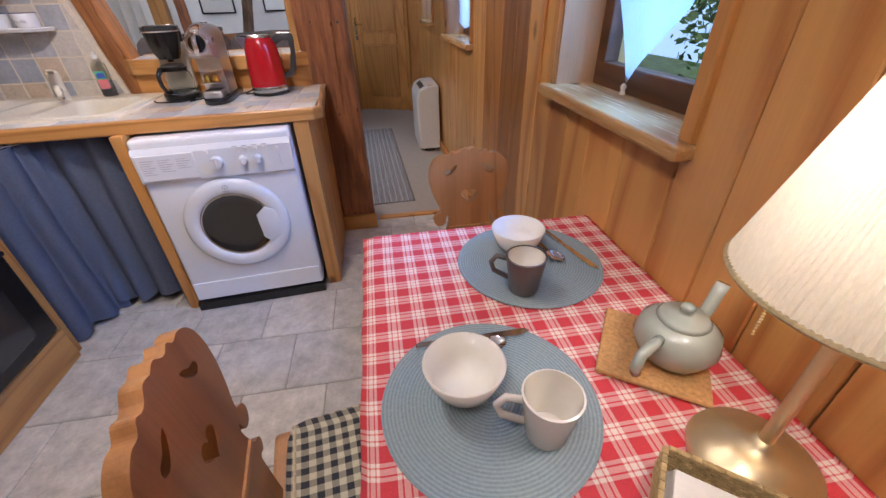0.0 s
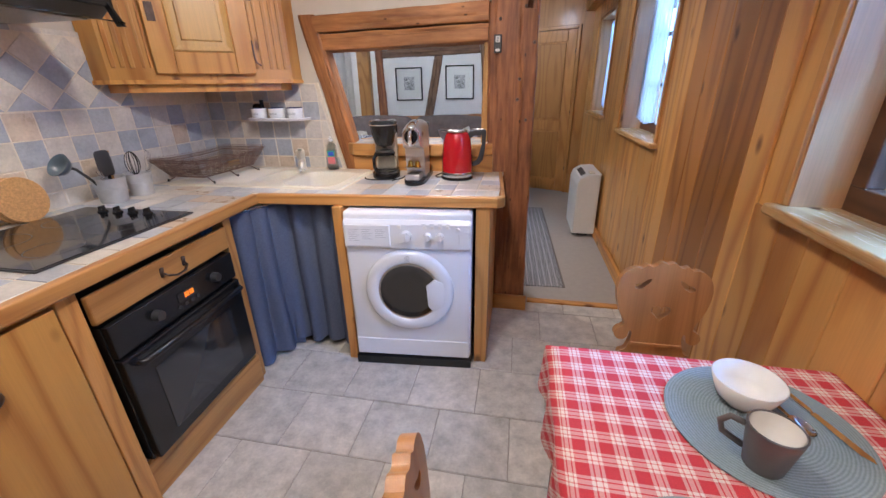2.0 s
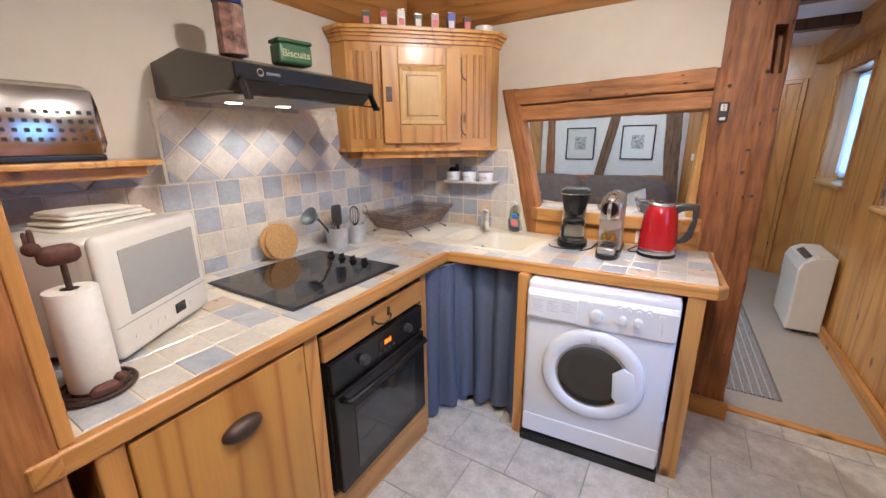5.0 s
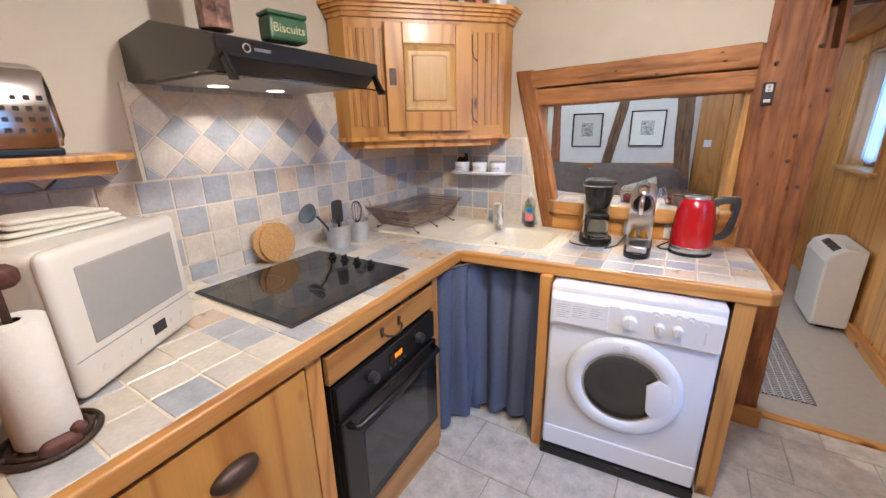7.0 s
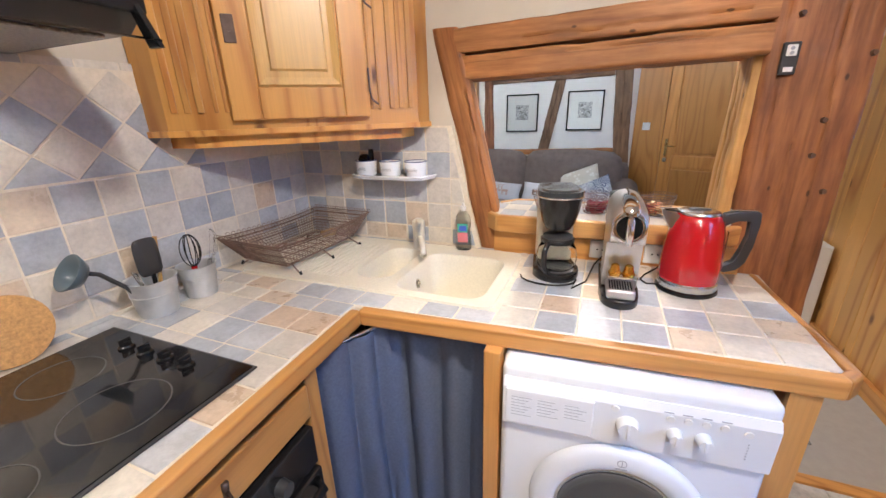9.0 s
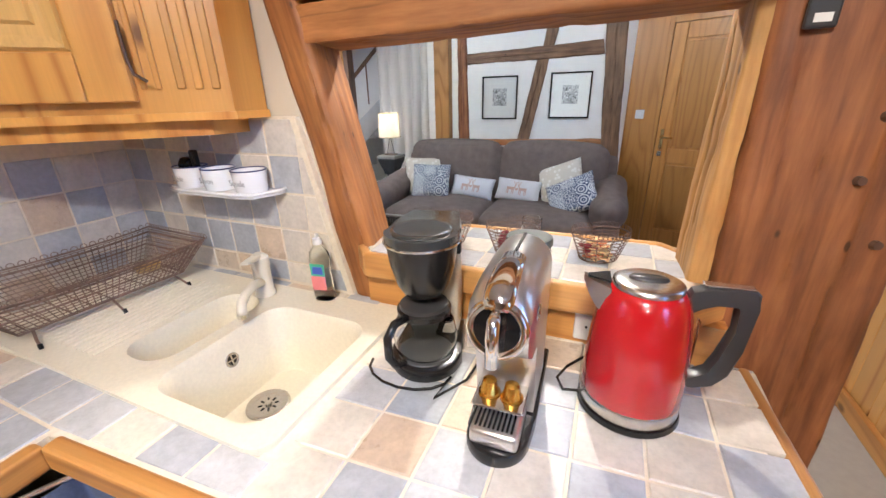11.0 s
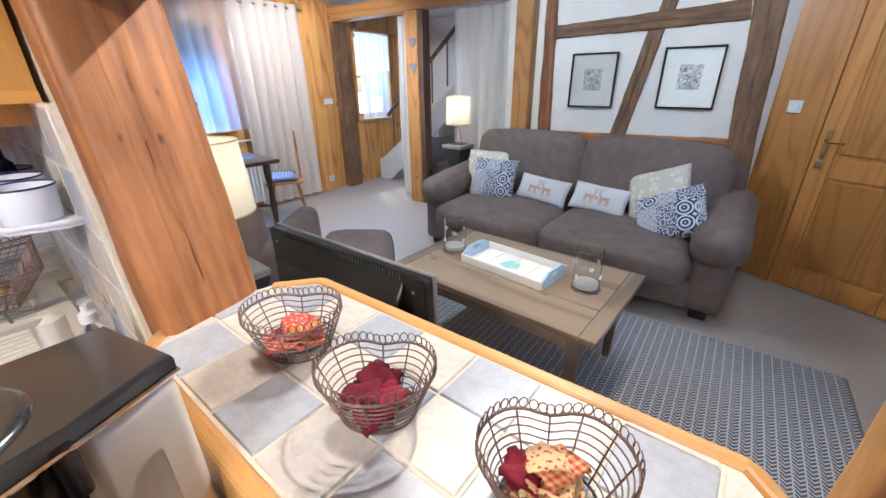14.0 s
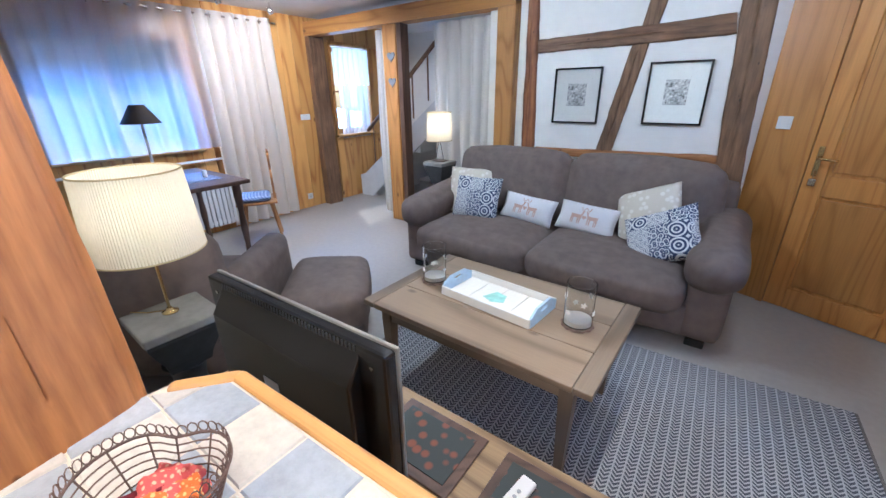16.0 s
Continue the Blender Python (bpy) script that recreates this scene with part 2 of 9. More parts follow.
def mix(nodes, links, fac, a, b, mode="MIX"):
    x = nodes.new("ShaderNodeMix")
    x.data_type, x.blend_type = "RGBA", mode
    for sock, val in ((x.inputs[0], fac), (x.inputs[6], a), (x.inputs[7], b)):
        if isinstance(val, (int, float)):
            sock.default_value = val
        elif isinstance(val, tuple):
            sock.default_value = (*val, 1)
        else:
            links.new(val, sock)
    return x.outputs[2]


def maths(nodes, links, op, a, b=0.5):
    x = nodes.new("ShaderNodeMath")
    x.operation = op
    for sock, val in ((x.inputs[0], a), (x.inputs[1], b)):
        if isinstance(val, (int, float)):
            sock.default_value = val
        else:
            links.new(val, sock)
    return x.outputs[0]


def plain(name, c, rough=0.5, metal=0.0, coat=0.0, grain=0.06, scale=30, relief=0.05):
    """A plain paint, plastic, metal or cloth with slight unevenness."""
    m, N, L, p = mat_new(name, rough, metal, coat)
    v = coords(N, L)
    n = tex_noise(N, L, v, scale, 5)
    d = tuple(x * (1 - grain) for x in c)
    e = tuple(min(1, x * (1 + grain)) for x in c)
    L.new(ramp(N, L, n, [(0.3, d), (0.7, e)]), p.inputs["Base Color"])
    if relief:
        bump(N, L, p, n, relief, 0.004)
    return m


def wood(name, dark, light, axis="z", ring=9.0, rough=0.4, coat=0.0, knots=True, vary=0.25, relief=0.12, scale=1.0, pore=0.5):
    """Plain-sawn softwood with long grain along an axis, knots, and a tone that varies from board to board."""
    m, N, L, p = mat_new(name, rough, 0.0, coat)
    along = {"x": (0.12, 1, 1), "y": (1, 0.12, 1), "z": (1, 1, 0.12)}[axis]
    v = coords(N, L, tuple(a * scale for a in along), jump=13.0)
    warp = tex_noise(N, L, v, 2.2, 2)
    w = maths(N, L, "MULTIPLY", warp, ring * 2.2)
    tri = maths(N, L, "PINGPONG", w, 0.5)
    fine_v = coords(N, L, tuple((0.03 if a < 1 else 1) * scale for a in along), jump=7.0)
    fine = tex_noise(N, L, fine_v, 170, 3)
    band = ramp(N, L, tri, [(0.02, dark), (0.22, light), (0.5, tuple(min(1, x * 1.06) for x in light))])
    col = mix(N, L, pore * 0.6, band, ramp(N, L, fine, [(0.35, tuple(x * 0.72 for x in light)), (0.62, tuple(min(1, x * 1.1) for x in light))]))
    if knots:
        kv = coords(N, L, tuple((0.55 if a < 1 else 1) * scale for a in along), jump=5.0)
        vo = N.new("ShaderNodeTexVoronoi")
        vo.inputs["Scale"].default_value = 5.5
        L.new(kv, vo.inputs["Vector"])
        k = ramp(N, L, vo.outputs["Distance"], [(0.05, (1, 1, 1)), (0.125, (0, 0, 0))])
        col = mix(N, L, k, col, tuple(x * 0.42 for x in dark))
    oi = N.new("ShaderNodeObjectInfo")
    tone = ramp(N, L, oi.outputs["Random"], [(0.0, (1 - vary,) * 3), (1.0, (1 + vary * 0.3,) * 3)])
    col = mix(N, L, 1.0, col, tone, "MULTIPLY")
    big = tex_noise(N, L, coords(N, L), 1.6, 3)
    col = mix(N, L, 1.0, col, ramp(N, L, big, [(0.3, (0.86, 0.84, 0.82)), (0.7, (1, 1, 1))]), "MULTIPLY")
    L.new(col, p.inputs["Base Color"])
    bump(N, L, p, fine, relief, 0.003)
    L.new(maths(N, L, "ADD", maths(N, L, "MULTIPLY", fine, 0.2), rough - 0.1), p.inputs["Roughness"])
    return m


def timber(name, dark, light, axis="z", rough=0.6, crack=0.4, run=0.05):
    """Old hewn beam: deep long cracks, worm holes, dents and stains."""
    m, N, L, p = mat_new(name, rough)
    along = {"x": (0.1, 1, 1), "y": (1, 0.1, 1), "z": (1, 1, 0.1)}[axis]
    v = coords(N, L, along, 9.0)
    g = tex_noise(N, L, v, 38, 6, 0.6, 0.1)
    crackv = coords(N, L, tuple(run if a < 1 else 1 for a in along), 4.0)
    cr = tex_noise(N, L, crackv, 16, 2, 0.4, 0.1)
    big = tex_noise(N, L, coords(N, L, jump=3.0), 3.2, 4)
    col = ramp(N, L, g, [(0.28, dark), (0.5, tuple((a + b) / 2 for a, b in zip(dark, light))), (0.72, light)])
    col = mix(N, L, 1.0, col, ramp(N, L, big, [(0.3, (0.62, 0.6, 0.58)), (0.65, (1.05, 1.02, 1))]), "MULTIPLY")
    line = ramp(N, L, cr, [(0.465, (0, 0, 0)), (0.492, (1, 1, 1)), (0.508, (1, 1, 1)), (0.53, (0, 0, 0))])
    col = mix(N, L, maths(N, L, "MULTIPLY", line, crack), col, tuple(x * 0.25 for x in dark))
    vo = N.new("ShaderNodeTexVoronoi")
    vo.inputs["Scale"].default_value = 16
    L.new(coords(N, L, tuple(0.5 if a < 1 else 1 for a in along)), vo.inputs["Vector"])
    spot = ramp(N, L, vo.outputs["Distance"], [(0.06, (1, 1, 1)), (0.1, (0, 0, 0))])
    col = mix(N, L, maths(N, L, "MULTIPLY", spot, 0.8), col, tuple(x * 0.15 for x in dark))
    L.new(col, p.inputs["Base Color"])
    h = maths(N, L, "SUBTRACT", maths(N, L, "ADD", g, maths(N, L, "MULTIPLY", big, 1.5)), maths(N, L, "MULTIPLY", line, crack * 1.8))
    bump(N, L, p, h, 0.3, 0.006)
    return m


def tiles(name, cols, rough=0.25, stain=0.5, coat=0.3, edge=0.0):
    """Glazed or stone tile; each tile picks one of the tones."""
    m, N, L, p = mat_new(name, rough, 0.0, coat)
    oi = N.new("ShaderNodeObjectInfo")
    r = N.new("ShaderNodeValToRGB")
    r.color_ramp.interpolation = "CONSTANT"
    while len(r.color_ramp.elements) < len(cols):
        r.color_ramp.elements.new(0.5)
    for i, (e, c) in enumerate(zip(r.color_ramp.elements, cols)):
        e.position, e.color = i / len(cols), (*c, 1)
    L.new(oi.outputs["Random"], r.inputs["Fac"])
    v = coords(N, L, jump=40.0)
    n1 = tex_noise(N, L, v, 14, 6, 0.65)
    n2 = tex_noise(N, L, v, 90, 4, 0.6)
    c1 = mix(N, L, 1.0, r.outputs["Color"], ramp(N, L, n1, [(0.3, (1 - stain * 0.4,) * 3), (0.7, (1 + stain * 0.1,) * 3)]), "MULTIPLY")
    c2 = mix(N, L, 1.0, c1, ramp(N, L, n2, [(0.3, (0.9, 0.9, 0.9)), (0.6, (1.02, 1.02, 1.02))]), "MULTIPLY")
    L.new(c2, p.inputs["Base Color"])
    bump(N, L, p, maths(N, L, "ADD", n1, maths(N, L, "MULTIPLY", n2, 0.3)), 0.12, 0.01)
    L.new(maths(N, L, "ADD", maths(N, L, "MULTIPLY", n1, 0.25), rough - 0.08), p.inputs["Roughness"])
    return m


def glass(name, c=(1, 1, 1), rough=0.0, ior=1.45):
    m, N, L, p = mat_new(name, rough)
    p.inputs["Base Color"].default_value = (*c, 1)
    p.inputs["Transmission Weight"].default_value = 1.0
    p.inputs["IOR"].default_value = ior
    return m


def sheer(name, c, see=0.4, trans=0.5):
    """Thin curtain cloth: part see-through, part glowing with the light behind it."""
    m = bpy.data.materials.new(name)
    m.use_nodes = True
    N, L = m.node_tree.nodes, m.node_tree.links
    N.clear()
    out = N.new("ShaderNodeOutputMaterial")
    d, t, s = N.new("ShaderNodeBsdfDiffuse"), N.new("ShaderNodeBsdfTranslucent"), N.new("ShaderNodeBsdfTransparent")
    v = coords(N, L)
    wv = tex_noise(N, L, coords(N, L, (60, 60, 8)), 6, 3)
    col = ramp(N, L, wv, [(0.3, tuple(x * 0.9 for x in c)), (0.7, c)])
    L.new(col, d.inputs["Color"])
    L.new(col, t.inputs["Color"])
    a, b = N.new("ShaderNodeMixShader"), N.new("ShaderNodeMixShader")
    a.inputs[0].default_value, b.inputs[0].default_value = trans, see
    L.new(d.outputs[0], a.inputs[1])
    L.new(t.outputs[0], a.inputs[2])
    L.new(a.outputs[0], b.inputs[1])
    L.new(s.outputs[0], b.inputs[2])
    L.new(b.outputs[0], out.inputs["Surface"])
    return m


def glow(name, c, strength):
    m, N, L, p = mat_new(name, 0.5)
    p.inputs["Base Color"].default_value = (*c, 1)
    p.inputs["Emission Color"].default_value = (*c, 1)
    p.inputs["Emission Strength"].default_value = strength
    return m


M_PINE_WALL = wood("pine_panelling", (0.48, 0.19, 0.05), (0.70, 0.37, 0.115), "z", 4.5, 0.35, 0.2, vary=0.22, pore=0.28)
# darker copy of the panelling: shade on the east wall put into its colour
M_PINE_SHADED = wood("shaded_pine_panelling", (0.27, 0.10, 0.022), (0.44, 0.19, 0.045), "z", 4.5, 0.35, 0.25, vary=0.15, pore=0.28)
M_PINE_TRIM_X = wood("pine_trim_x", (0.40, 0.16, 0.04), (0.60, 0.29, 0.085), "x", 8, 0.4)
M_PINE_TRIM_Y = wood("pine_trim_y", (0.40, 0.16, 0.04), (0.60, 0.29, 0.085), "y", 8, 0.4)
M_PINE_TRIM_Z = wood("pine_trim_z", (0.40, 0.16, 0.04), (0.60, 0.29, 0.085), "z", 8, 0.4)
M_PINE_BAR = wood("pine_bar_edge", (0.50, 0.22, 0.06), (0.68, 0.36, 0.12), "x", 5, 0.35, 0.2, knots=False)
M_PINE_CAB = wood("pine_cabinet", (0.47, 0.18, 0.036), (0.68, 0.34, 0.085), "z", 6, 0.38, 0.1, pore=0.3)
M_PINE_CAB_X = wood("pine_cabinet_flat", (0.46, 0.18, 0.03), (0.68, 0.34, 0.07), "x", 8, 0.35, 0.3)
M_DOOR = wood("oak_door", (0.42, 0.17, 0.042), (0.55, 0.255, 0.068), "z", 8, 0.4, 0.15, knots=False)
M_CHAIR = wood("carved_beech", (0.33, 0.14, 0.05), (0.51, 0.245, 0.09), "z", 8, 0.35, 0.3, knots=False)
M_OLDTABLE = wood("weathered_oak", (0.155, 0.108, 0.07), (0.30, 0.22, 0.15), "x", 3, 0.4, vary=0.15)
M_CHEST = wood("worn_chest", (0.15, 0.08, 0.035), (0.42, 0.28, 0.14), "x", 6, 0.5, 0.2)
M_DARKWOOD = wood("dark_walnut", (0.06, 0.03, 0.02), (0.13, 0.07, 0.045), "z", 6, 0.4)
M_BEAM_Z = timber("old_beam_z", (0.15, 0.046, 0.017), (0.42, 0.165, 0.058), "z", crack=0.22, run=0.03)
M_BEAM_X = timber("old_beam_x", (0.24, 0.085, 0.026), (0.56, 0.25, 0.085), "x", crack=0.3, run=0.03)
M_BRACE = timber("orange_beam", (0.22, 0.075, 0.022), (0.56, 0.235, 0.072), "z", crack=0.16, run=0.03)
M_JAMB = timber("pale_split_oak", (0.40, 0.19, 0.055), (0.70, 0.42, 0.15), "z", crack=0.35, run=0.03)
M_BEAM_GREY = timber("grey_beam", (0.11, 0.058, 0.03), (0.29, 0.165, 0.09), "z", crack=0.25)
M_BEAM_GREYX = timber("grey_beam_x", (0.11, 0.055, 0.03), (0.29, 0.16, 0.085), "x", crack=0.25)
M_PLASTER = plain("white_plaster", (0.78, 0.76, 0.72), 0.85, grain=0.03, scale=9, relief=0.1)
M_CREAM = plain("cream_plaster", (0.56, 0.50, 0.405), 0.85, grain=0.04, scale=7, relief=0.1)
M_CEIL = plain("ceiling_paint", (0.7, 0.69, 0.67), 0.85, grain=0.04, scale=8)
M_STONE = tiles("stone_floor_tile", [(0.60, 0.56, 0.50), (0.66, 0.61, 0.545), (0.57, 0.535, 0.485), (0.63, 0.585, 0.53)], 0.4, 0.9, 0.1)
M_GROUT = plain("grout", (0.30, 0.275, 0.24), 0.9, grain=0.15, scale=60)
M_GROUT_L = plain("pale_grout", (0.68, 0.60, 0.48), 0.9, grain=0.08, scale=60)
M_VINYL = plain("beige_vinyl", (0.36, 0.33, 0.30), 0.45, grain=0.05, scale=25, relief=0.03)
M_TILE_BLUE = tiles("blue_tile", [(0.445, 0.46, 0.49), (0.51, 0.515, 0.53), (0.41, 0.435, 0.475)], 0.3, 0.6)
M_TILE_CREAM = tiles("cream_tile", [(0.66, 0.60, 0.51), (0.61, 0.56, 0.50), (0.68, 0.62, 0.53)], 0.3, 0.5)
M_WHITE = plain("white_enamel", (0.74, 0.75, 0.77), 0.25, coat=0.3, grain=0.01, relief=0)
M_WHITEPL = plain("white_plastic", (0.72, 0.71, 0.68), 0.35, grain=0.02, relief=0)
M_CREAMPL = plain("cream_plastic", (0.68, 0.63, 0.52), 0.35, grain=0.03, relief=0.02)
M_BLACK = plain("black_plastic", (0.01, 0.01, 0.011), 0.24, grain=0.1, relief=0.02)
M_BLACKGL = plain("black_glass", (0.006, 0.006, 0.007), 0.05, coat=0.5, grain=0.0, relief=0)
M_DKGREY = plain("dark_grey_plastic", (0.035, 0.035, 0.037), 0.35, grain=0.05)
M_HOODMET = plain("brown_enamel", (0.045, 0.037, 0.032), 0.3, coat=0.2, grain=0.05)
M_STEEL = plain("brushed_steel", (0.62, 0.60, 0.57), 0.25, 1.0, grain=0.05, scale=60)
M_CHROME = plain("chrome", (0.8, 0.79, 0.77), 0.08, 1.0, grain=0.0, relief=0)
M_BRASS = plain("aged_brass", (0.62, 0.47, 0.24), 0.25, 1.0, grain=0.1)
M_IRON = plain("dark_iron", (0.09, 0.06, 0.05), 0.45, 0.7, grain=0.3)
M_ZINC = plain("zinc", (0.60, 0.61, 0.61), 0.45, 0.55, grain=0.15, scale=18)
M_RED = plain("red_enamel", (0.42, 0.008, 0.012), 0.15, coat=0.8, grain=0.03, relief=0)
M_CURTBLUE = plain("blue_linen", (0.085, 0.105, 0.165), 0.9, grain=0.12, scale=120, relief=0.3)
M_SOFA = plain("taupe_microfibre", (0.155, 0.118, 0.103), 0.85, grain=0.16, scale=14, relief=0.15)
M_CERAMIC = plain("white_glaze", (0.78, 0.74, 0.66), 0.15, coat=0.5, grain=0.02, relief=0)
M_SAGE = plain("sage_glaze", (0.33, 0.36, 0.31), 0.2, coat=0.5, grain=0.04, relief=0)
M_GREYMUG = plain("grey_stoneware", (0.12, 0.11, 0.105), 0.35, coat=0.2, grain=0.08)
M_CORK = plain("cork", (0.50, 0.27, 0.10), 0.8, grain=0.25, scale=140, relief=0.2)
M_PANE = glass("window_glass", (0.97, 0.99, 1.0), 0.0, 1.1)
M_NET = sheer("blue_white_net", (0.80, 0.86, 0.93), 0.25, 0.6)
M_SHEER = sheer("sheer_voile", (0.82, 0.84, 0.9), 0.56, 0.6)
M_DRAPE = sheer("cream_drape", (0.86, 0.82, 0.76), 0.06, 0.45)
M_SHADE = sheer("pleated_shade", (0.84, 0.78, 0.64), 0.0, 0.36)

# ---- structure ----
X_E, X_W, Y_S, Y_N, Z_C = 0.745, -4.97, -1.3, 6.28, 2.3  # east and west walls, south wall, picture wall, ceiling
XK, YK = -1.95, 2.80  # kitchen's west and north walls


def wall_x(bm, x0, x1, y0, y1, z0, z1, holes):
    """A wall along y with openings (y0, y1, z0, z1)."""
    y = y0
    for a, b, c, d in sorted(holes):
        box(bm, x0, x1, y, a, z0, z1)
        box(bm, x0, x1, a, b, z0, c)
        box(bm, x0, x1, a, b, d, z1)
        y = b
    box(bm, x0, x1, y, y1, z0, z1)
    return bm


W1, W2, W3 = (1.165, 1.80, 1.01, 2.02), (3.03, 3.88, 1.03, 1.95), (4.62, 5.36, 1.08, 1.97)
W4, W5 = (3.57, 4.72, 0.93, 1.93), (6.55, 7.20, 0.9, 2.03)
wall_east = struct("wall_east", wall_x(B(), X_E + 0.014, X_E + 0.28, Y_S, 6.2, 0, Z_C, [W1, W2, W3]), M_PINE_WALL, "pine-panelled outer wall with three small windows", "wall")
wall_west = struct("wall_west", wall_x(B(), X_W - 0.28, X_W - 0.014, 2.8, 8.1, 0, Z_C, [W4, W5]), M_PINE_WALL, "pine-panelled outer wall with curtained windows", "wall")
struct("wall_south", box(B(), -2.1, X_E + 0.28, Y_S - 0.15, Y_S, 0, Z_C), M_CREAM, "plain cream plaster wall closing the dining end", "wall")
struct("wall_kitchen_west", box(B(), XK - 0.15, XK, Y_S, YK + 0.16, 0, Z_C), M_CREAM, "cream plastered kitchen wall above the tiled splashback", "wall")
bm = B()
prism(bm, [(XK, 0), (-1.0, 0), (-1.0, 0.9), (-1.052, 0.9), (-1.249, 1.715), (-0.20, 1.74), (-0.205, Z_C), (XK, Z_C)], YK, 2.96, "y")
wall_north = struct("wall_kitchen_north", bm, M_CREAM, "cream plaster wall with a timber-framed serving hatch", "wall")
struct("wall_living_south", box(B(), X_W, XK - 0.15, 2.81, 2.96, 0, Z_C), M_PLASTER, "white plaster wall behind the armchair", "wall")
struct("wall_under_bar", box(B(), -1.0, -0.17, 2.775, 3.02, 0, 0.985), M_PINE_TRIM_X, "wooden wall under the tiled bar", "wall")
# picture wall with the slanted corner that holds the door
DX, DY = 1.0, -0.40
D0 = Vector((-0.34, 6.322, 0))
struct("wall_north", prism(B(), [(-2.42, 6.28), (-0.42, 6.28), (-0.335, 6.335), (-0.335, 6.55), (-2.42, 6.55)], 0, Z_C), M_PLASTER, "white plaster wall between old timbers", "wall")
struct("wall_hall_east", box(B(), -2.42, -2.27, 6.55, 8.1, 0, Z_C), M_PLASTER, "white plaster wall of the stair hall", "wall")
struct("wall_hall_north", box(B(), X_W, -2.27, 8.1, 8.25, 0, Z_C), M_PLASTER, "white plaster wall of the stair hall", "wall")
door_ang = math.degrees(math.atan2(DY, DX))
bm = B()
box(bm, 0, 0.27, 0, 0.14, 0, Z_C)
box(bm, 1.04, 1.2, 0, 0.14, 0, Z_C)
box(bm, 0.27, 1.04, 0, 0.14, 2.0, Z_C)
ob = struct("wall_slanted", bm, M_DOOR, "wood-clad slanted corner wall round the entrance door", "wall")
SLANT = Matrix.Translation(D0) @ pose(0, 0, 0, 0, 0, door_ang)
ob.matrix_world = SLANT
struct("ceiling", box(B(), X_W - 0.3, X_E + 0.3, Y_S - 0.15, 8.25, Z_C, Z_C + 0.1), M_CEIL, "pale painted ceiling", "ceiling")
struct("floor_living", box(B(), X_W - 0.3, X_E + 0.3, 2.92, 8.25, -0.1, 0.0), M_VINYL, "beige-grey smooth floor covering of the living room", "floor")
floor_kitchen = struct("floor_kitchen", box(B(), -2.1, X_E + 0.3, Y_S - 0.15, 2.92, -0.1, -0.005), M_GROUT, "pale worn stone tiles laid in running bond", "floor")
struct("threshold", box(B(), 0.085, X_E, 2.89, 2.94, -0.01, 0.008, 0.003), M_PINE_TRIM_X, "worn wooden threshold strip between tiles and carpet", "trim")

# timbers of the hatch
BRACE_POSE = pose(-1.0, 2.8, 0.9, 0, -13.7, 0)
lo = [(-1.062, 2.785, 0.895), (-0.953, 2.79, 0.895), (-0.985, 2.958, 0.895), (-1.09, 2.965, 0.895)]
hi = [(-1.252, 2.785, 1.72), (-1.15, 2.785, 1.72), (-1.185, 2.958, 1.72), (-1.29, 2.965, 1.72)]
bm = hewn(lo, hi, 1.0, 0.004, 0.035, [(0, 0.75, 0.02, 0.75, 0.012, 0.003), (1, 0.45, 0.25, 0.8, 0.006, 0.003)], 0.004, 90)
bm.transform(BRACE_POSE.inverted())
brace = struct("brace_beam", bm, M_BRACE, "slanted old reddish timber brace beside the serving hatch", "beam", smooth=60)
brace.matrix_world = BRACE_POSE
bm = hewn([(-1.165, 2.782, 1.632), (-1.165, 2.782, 1.713), (-1.165, 2.965, 1.713), (-1.165, 2.965, 1.632)],
          [(-0.212, 2.782, 1.652), (-0.212, 2.782, 1.742), (-0.212, 2.965, 1.742), (-0.212, 2.965, 1.652)], 2.0, 0.0035, 0.010, [(0, 0.3, 0.2, 0.95, 0.008, 0.003)], 0.003, 110)
struct("lintel_beam", bm, M_BEAM_X, "cracked reddish timber lintel over the hatch", "beam", smooth=60)
bm = hewn([(-1.146, 2.786, 1.543), (-1.163, 2.786, 1.624), (-1.163, 2.96, 1.624), (-1.146, 2.96, 1.543)],
          [(-0.212, 2.786, 1.562), (-0.212, 2.786, 1.645), (-0.212, 2.96, 1.645), (-0.212, 2.96, 1.562)], 5.0, 0.004, 0.012, [(0, 0.75, 0.4, 1.0, 0.006, 0.003)], 0.012, 110)
struct("lintel_beam", bm, M_BEAM_X, "cracked reddish timber lintel with axe marks over the hatch", "beam", smooth=60)
# post with an open mortise near its top
bm = hewn([(-0.19, 2.81, 0.0), (0.056, 2.806, 0.0), (0.056, 3.05, 0.0), (-0.205, 2.985, 0.0)], [(-0.226, 2.81, Z_C), (0.032, 2.806, Z_C), (0.032, 3.05, Z_C), (-0.243, 2.985, Z_C)],
          8.0, 0.006, 0.03, [(0, 0.42, 0.05, 0.62, 0.007, 0.003), (0, 0.7, 0.3, 0.95, 0.008, 0.003), (0, 0.2, 0.5, 1.0, 0.006, 0.003), (3, 0.55, 0.3, 0.85, 0.020, 0.006), (3, 0.25, 0.45, 0.8, 0.014, 0.005)], 0.004, 200)
post = struct("oak_post", bm, M_BEAM_Z, "massive old oak post with an empty mortise near its top", "post", smooth=60)
cut = new("mortise", bpy.data.meshes.new("mortise"))
bm = prism(B(), [(-0.022, 1.70), (0.02, 1.695), (0.012, 1.885), (-0.032, 1.89)], 2.7, 2.93, "y")
bmesh.ops.recalc_face_normals(bm, faces=bm.faces)
bm.to_mesh(cut.data)
md = post.modifiers.new("mortise", "BOOLEAN")
md.object, md.solver = cut, "EXACT"
